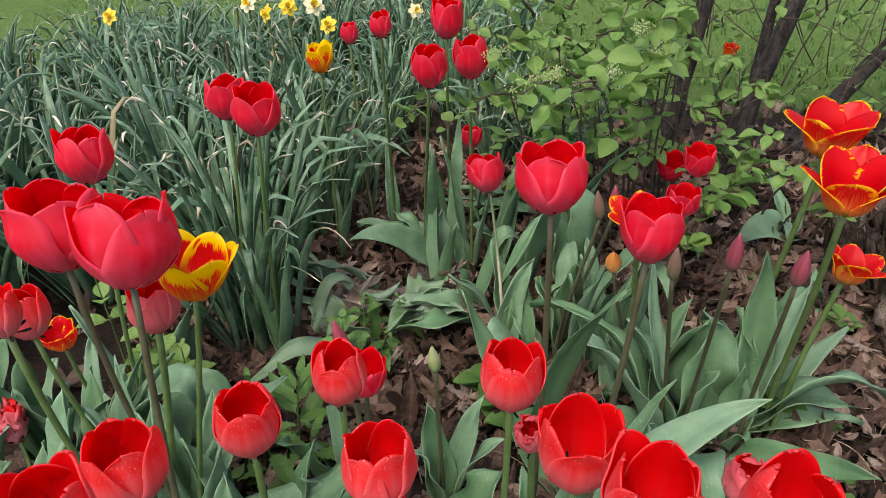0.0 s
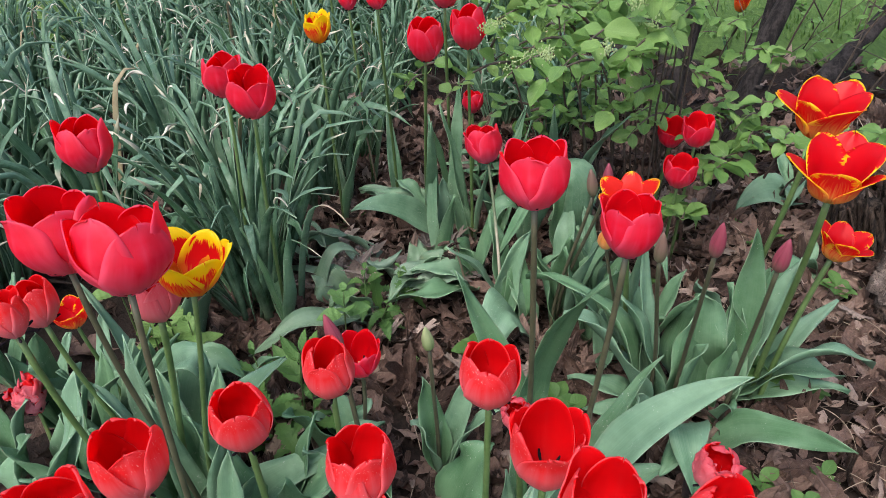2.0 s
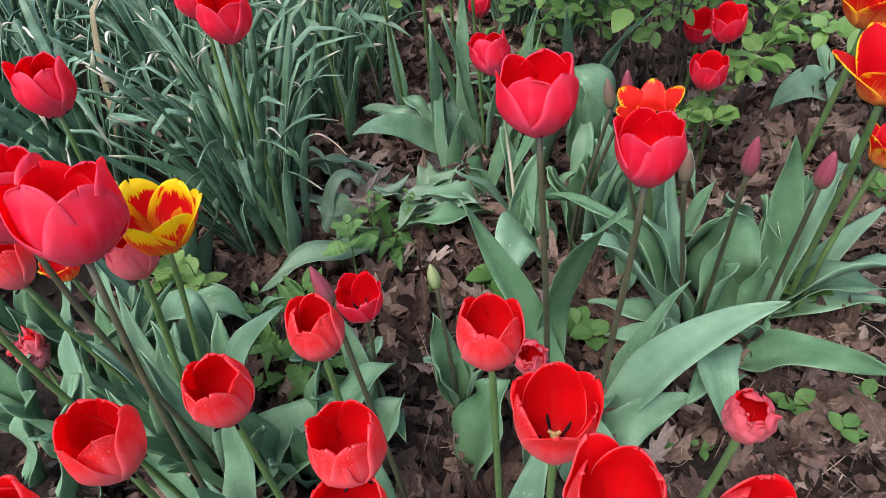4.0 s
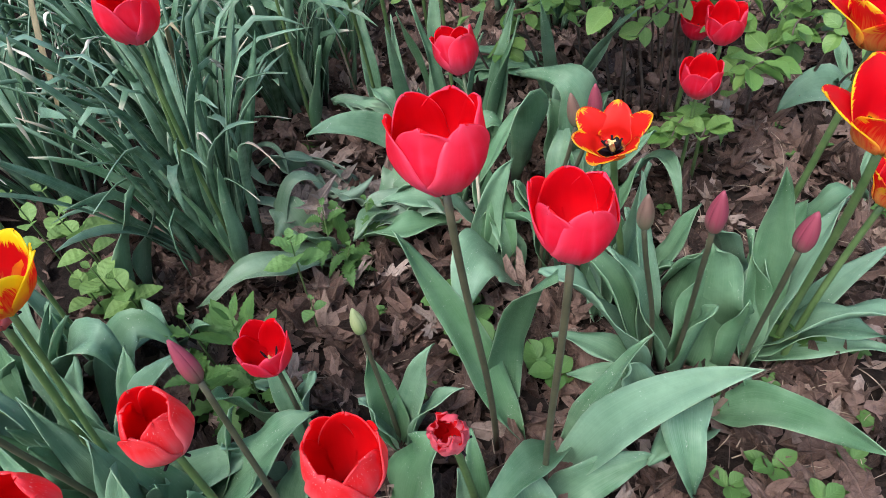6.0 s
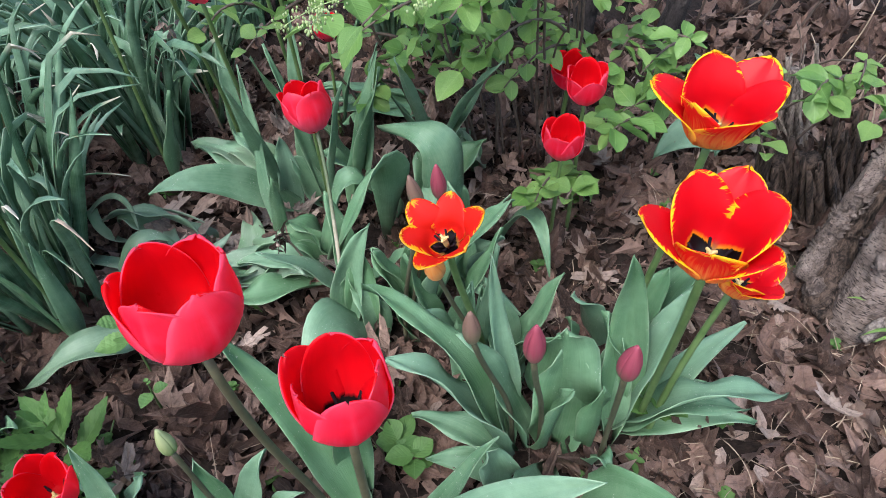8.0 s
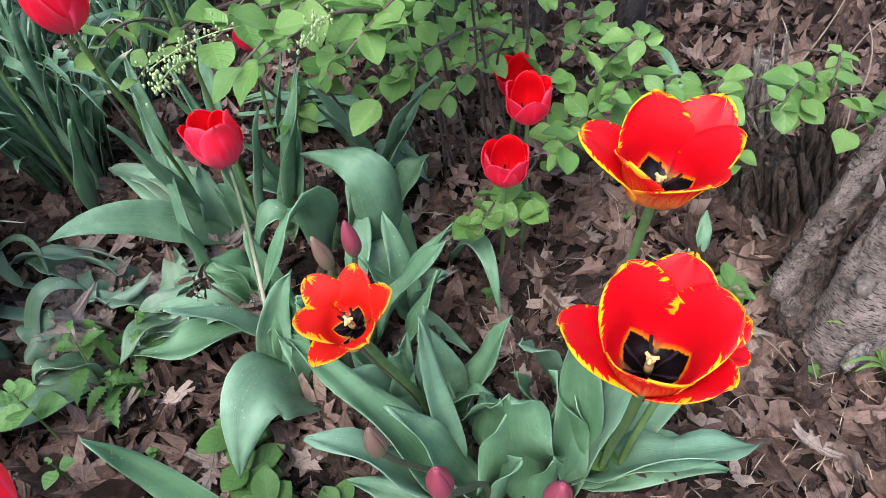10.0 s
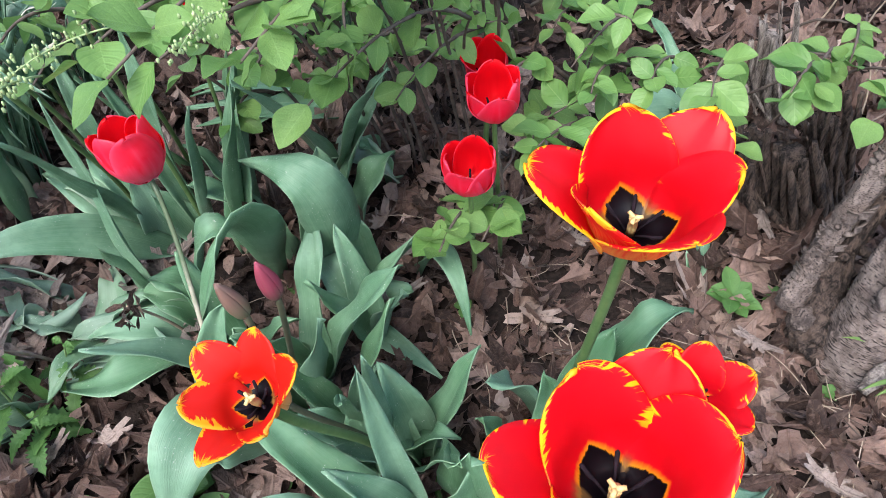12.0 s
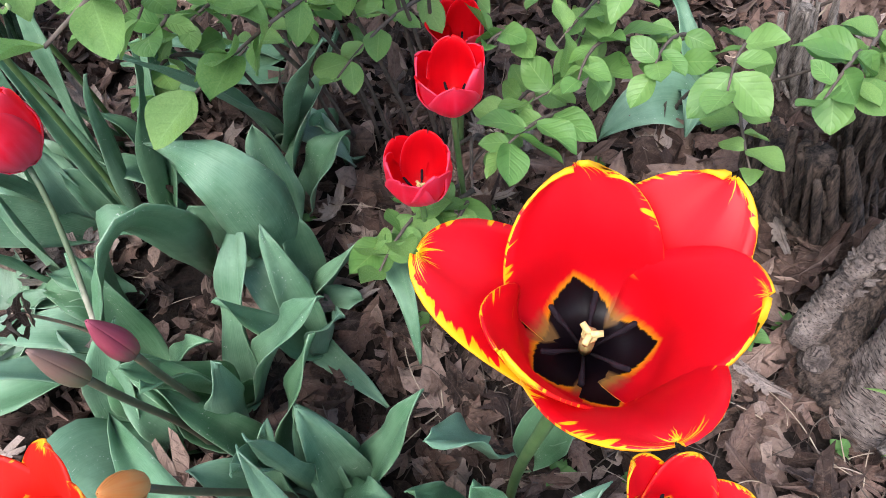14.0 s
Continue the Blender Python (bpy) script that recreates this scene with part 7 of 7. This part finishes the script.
for args in (
    ((0.104, 1.082), (0.150, 1.149, 0.250), 0.04, dict(lift=0.02, fold=0.5)),
    ((0.212, 1.201), (0.136, 1.175, 0.200), 0.03, dict(lift=0.03, fold=0.5)),
    ((0.216, 1.150), (0.308, 1.193, 0.200), 0.036, dict(lift=0.02, fold=0.5)),
    ((0.167, 1.336), (-0.015, 1.325, 0.040), 0.038, dict(lift=0.02)),
    ((0.164, 1.368), (-0.008, 1.350, 0.050), 0.032, dict(lift=0.03)),
    ((0.248, 1.119), (0.302, 1.159, 0.090), 0.05, dict(lift=0.05)),
    ((0.650, 1.014), (0.667, 1.071, 0.060), 0.03, dict(lift=0.01, fold=0.2)),
):
    leaf(clump, *args[:3], **args[3])
clump = thing("tulip_leaves", (0.228, 1.092, 0.000), "clump of tall blue-green tulip leaves below the shrub", "tulip plant")
for args in (
    ((0.228, 1.092), (0.218, 1.126, 0.140), 0.05, dict(lift=0.04, fold=0.4)),
    ((0.130, 1.108), (0.053, 1.112, 0.100), 0.045, dict(lift=0.05)),
):
    leaf(clump, *args[:3], **args[3])
clump = thing("tulip_leaves", (0.202, 1.223, 0.000), "limp greyish tulip leaves spread over pale litter", "tulip plant")
for args in (
    ((0.202, 1.223), (0.300, 1.153, 0.040), 0.05, dict(lift=0.07)),
    ((-0.028, 1.137), (-0.174, 1.189, 0.050), 0.06, dict(lift=0.05)),
    ((-0.014, 1.146), (-0.122, 1.170, 0.050), 0.055, dict(lift=0.05)),
    ((0.049, 0.961), (-0.071, 0.898, 0.020), 0.045, dict(lift=0.03, wave=0.2)),
):
    leaf(clump, *args[:3], mat=LEAF_LIMP, **args[3])
clump = thing("tulip_leaves", (-0.503, 0.516, 0.000), "dense upright blue-green tulip leaves in the front of the bed", "tulip plant")
for args in (
    ((-0.503, 0.516), (-0.516, 0.444, 0.141), 0.036, dict(lift=0.048)),
    ((-0.497, 0.525), (-0.458, 0.544, 0.147), 0.048, dict(lift=0.035)),
    ((-0.505, 0.527), (-0.527, 0.558, 0.194), 0.039, dict(lift=0.016)),
    ((-0.508, 0.521), (-0.574, 0.513, 0.169), 0.039, dict(lift=0.011)),
):
    leaf(clump, *args[:3], **args[3])
clump = thing("tulip_leaves", (-0.400, 0.478, 0.000), "dense upright blue-green tulip leaves in the front of the bed", "tulip plant")
for args in (
    ((-0.400, 0.478), (-0.353, 0.416, 0.177), 0.046, dict(lift=0.028)),
    ((-0.399, 0.486), (-0.346, 0.523, 0.205), 0.039, dict(lift=0.009)),
    ((-0.404, 0.489), (-0.406, 0.531, 0.140), 0.046, dict(lift=0.027)),
    ((-0.408, 0.479), (-0.430, 0.458, 0.180), 0.046, dict(lift=0.033)),
):
    leaf(clump, *args[:3], **args[3])
clump = thing("tulip_leaves", (-0.351, 0.512, 0.000), "dense upright blue-green tulip leaves in the front of the bed", "tulip plant")
for args in (
    ((-0.351, 0.512), (-0.383, 0.529, 0.150), 0.036, dict(lift=0.022)),
    ((-0.349, 0.504), (-0.394, 0.434, 0.150), 0.037, dict(lift=0.017)),
    ((-0.342, 0.505), (-0.309, 0.471, 0.158), 0.041, dict(lift=0.006)),
    ((-0.346, 0.515), (-0.344, 0.567, 0.224), 0.044, dict(lift=0.035)),
):
    leaf(clump, *args[:3], **args[3])
clump = thing("tulip_leaves", (-0.280, 0.477, 0.000), "dense upright blue-green tulip leaves in the front of the bed", "tulip plant")
for args in (
    ((-0.280, 0.477), (-0.316, 0.468, 0.199), 0.038, dict(lift=0.035)),
    ((-0.274, 0.473), (-0.272, 0.433, 0.155), 0.034, dict(lift=0.015)),
    ((-0.269, 0.476), (-0.225, 0.445, 0.227), 0.039, dict(lift=0.019)),
    ((-0.273, 0.485), (-0.263, 0.531, 0.204), 0.044, dict(lift=0.012)),
):
    leaf(clump, *args[:3], **args[3])
clump = thing("tulip_leaves", (-0.201, 0.487, 0.000), "dense upright blue-green tulip leaves in the front of the bed", "tulip plant")
for args in (
    ((-0.201, 0.487), (-0.210, 0.573, 0.196), 0.04, dict(lift=0.049)),
    ((-0.205, 0.484), (-0.234, 0.502, 0.209), 0.04, dict(lift=0.007)),
    ((-0.200, 0.475), (-0.201, 0.386, 0.185), 0.039, dict(lift=0.009)),
    ((-0.195, 0.478), (-0.121, 0.439, 0.182), 0.047, dict(lift=0.007)),
):
    leaf(clump, *args[:3], **args[3])
clump = thing("tulip_leaves", (-0.496, 0.618, 0.000), "dense upright blue-green tulip leaves in the front of the bed", "tulip plant")
for args in (
    ((-0.496, 0.618), (-0.471, 0.666, 0.142), 0.037, dict(lift=0.023)),
    ((-0.505, 0.614), (-0.537, 0.622, 0.140), 0.048, dict(lift=0.013)),
    ((-0.499, 0.607), (-0.501, 0.553, 0.186), 0.035, dict(lift=0.019)),
    ((-0.494, 0.610), (-0.437, 0.584, 0.222), 0.042, dict(lift=0.044)),
):
    leaf(clump, *args[:3], **args[3])
clump = thing("tulip_leaves", (-0.121, 0.473, 0.000), "dense upright blue-green tulip leaves in the front of the bed", "tulip plant")
for args in (
    ((-0.121, 0.473), (-0.081, 0.520, 0.181), 0.042, dict(lift=0.022)),
    ((-0.131, 0.469), (-0.204, 0.476, 0.221), 0.038, dict(lift=0.025)),
    ((-0.124, 0.462), (-0.120, 0.419, 0.147), 0.038, dict(lift=0.009)),
    ((-0.119, 0.468), (-0.040, 0.472, 0.165), 0.035, dict(lift=0.009)),
):
    leaf(clump, *args[:3], **args[3])
clump = thing("tulip_leaves", (-0.599, 0.679, 0.000), "dense upright blue-green tulip leaves in the front of the bed", "tulip plant")
for args in (
    ((-0.599, 0.679), (-0.575, 0.730, 0.190), 0.037, dict(lift=0.008)),
    ((-0.608, 0.673), (-0.640, 0.668, 0.155), 0.038, dict(lift=0.022)),
    ((-0.605, 0.669), (-0.628, 0.618, 0.165), 0.044, dict(lift=0.03)),
    ((-0.596, 0.676), (-0.532, 0.701, 0.207), 0.042, dict(lift=0.025)),
):
    leaf(clump, *args[:3], **args[3])
clump = thing("tulip_leaves", (-0.411, 0.610, 0.000), "dense upright blue-green tulip leaves in the front of the bed", "tulip plant")
for args in (
    ((-0.411, 0.610), (-0.363, 0.537, 0.204), 0.044, dict(lift=0.017)),
    ((-0.410, 0.619), (-0.370, 0.654, 0.148), 0.035, dict(lift=0.013)),
    ((-0.415, 0.621), (-0.428, 0.690, 0.163), 0.035, dict(lift=0.039)),
    ((-0.419, 0.612), (-0.448, 0.598, 0.141), 0.035, dict(lift=0.021)),
):
    leaf(clump, *args[:3], **args[3])
clump = thing("tulip_leaves", (-0.015, 0.957, 0.000), "limp tulip leaves lying flat on the litter", "tulip plant")
for args in (
    ((-0.015, 0.957), (0.062, 0.922, 0.046), 0.041, dict(lift=0.021)),
    ((-0.015, 0.963), (0.020, 0.983, 0.056), 0.047, dict(lift=0.038)),
    ((-0.022, 0.966), (-0.043, 1.041, 0.045), 0.046, dict(lift=0.025)),
    ((-0.023, 0.955), (-0.065, 0.866, 0.043), 0.04, dict(lift=0.046)),
):
    leaf(clump, *args[:3], mat=LEAF_LIMP, **args[3])
build_daffodils()
for x, y, z, s, cream in ((-0.815, 1.6, 0.348, 0.05, False), (-0.588, 1.9, 0.31, 0.06, True), (-0.47, 1.7, 0.334, 0.055, False), (-0.43, 1.74, 0.34, 0.055, False), (-0.38, 1.8, 0.33, 0.065, True), (-0.4, 1.88, 0.345, 0.06, False), (-0.296, 1.6, 0.334, 0.05, False), (-0.107, 1.7, 0.343, 0.045, True)):
    daffodil((x, y + 0.02), (x, y, z), s * 0.85, (rng.normal() * 0.5, -0.7, 0.45), cream)
build_shrub()
build_lawn()
build_small()
build_litter()
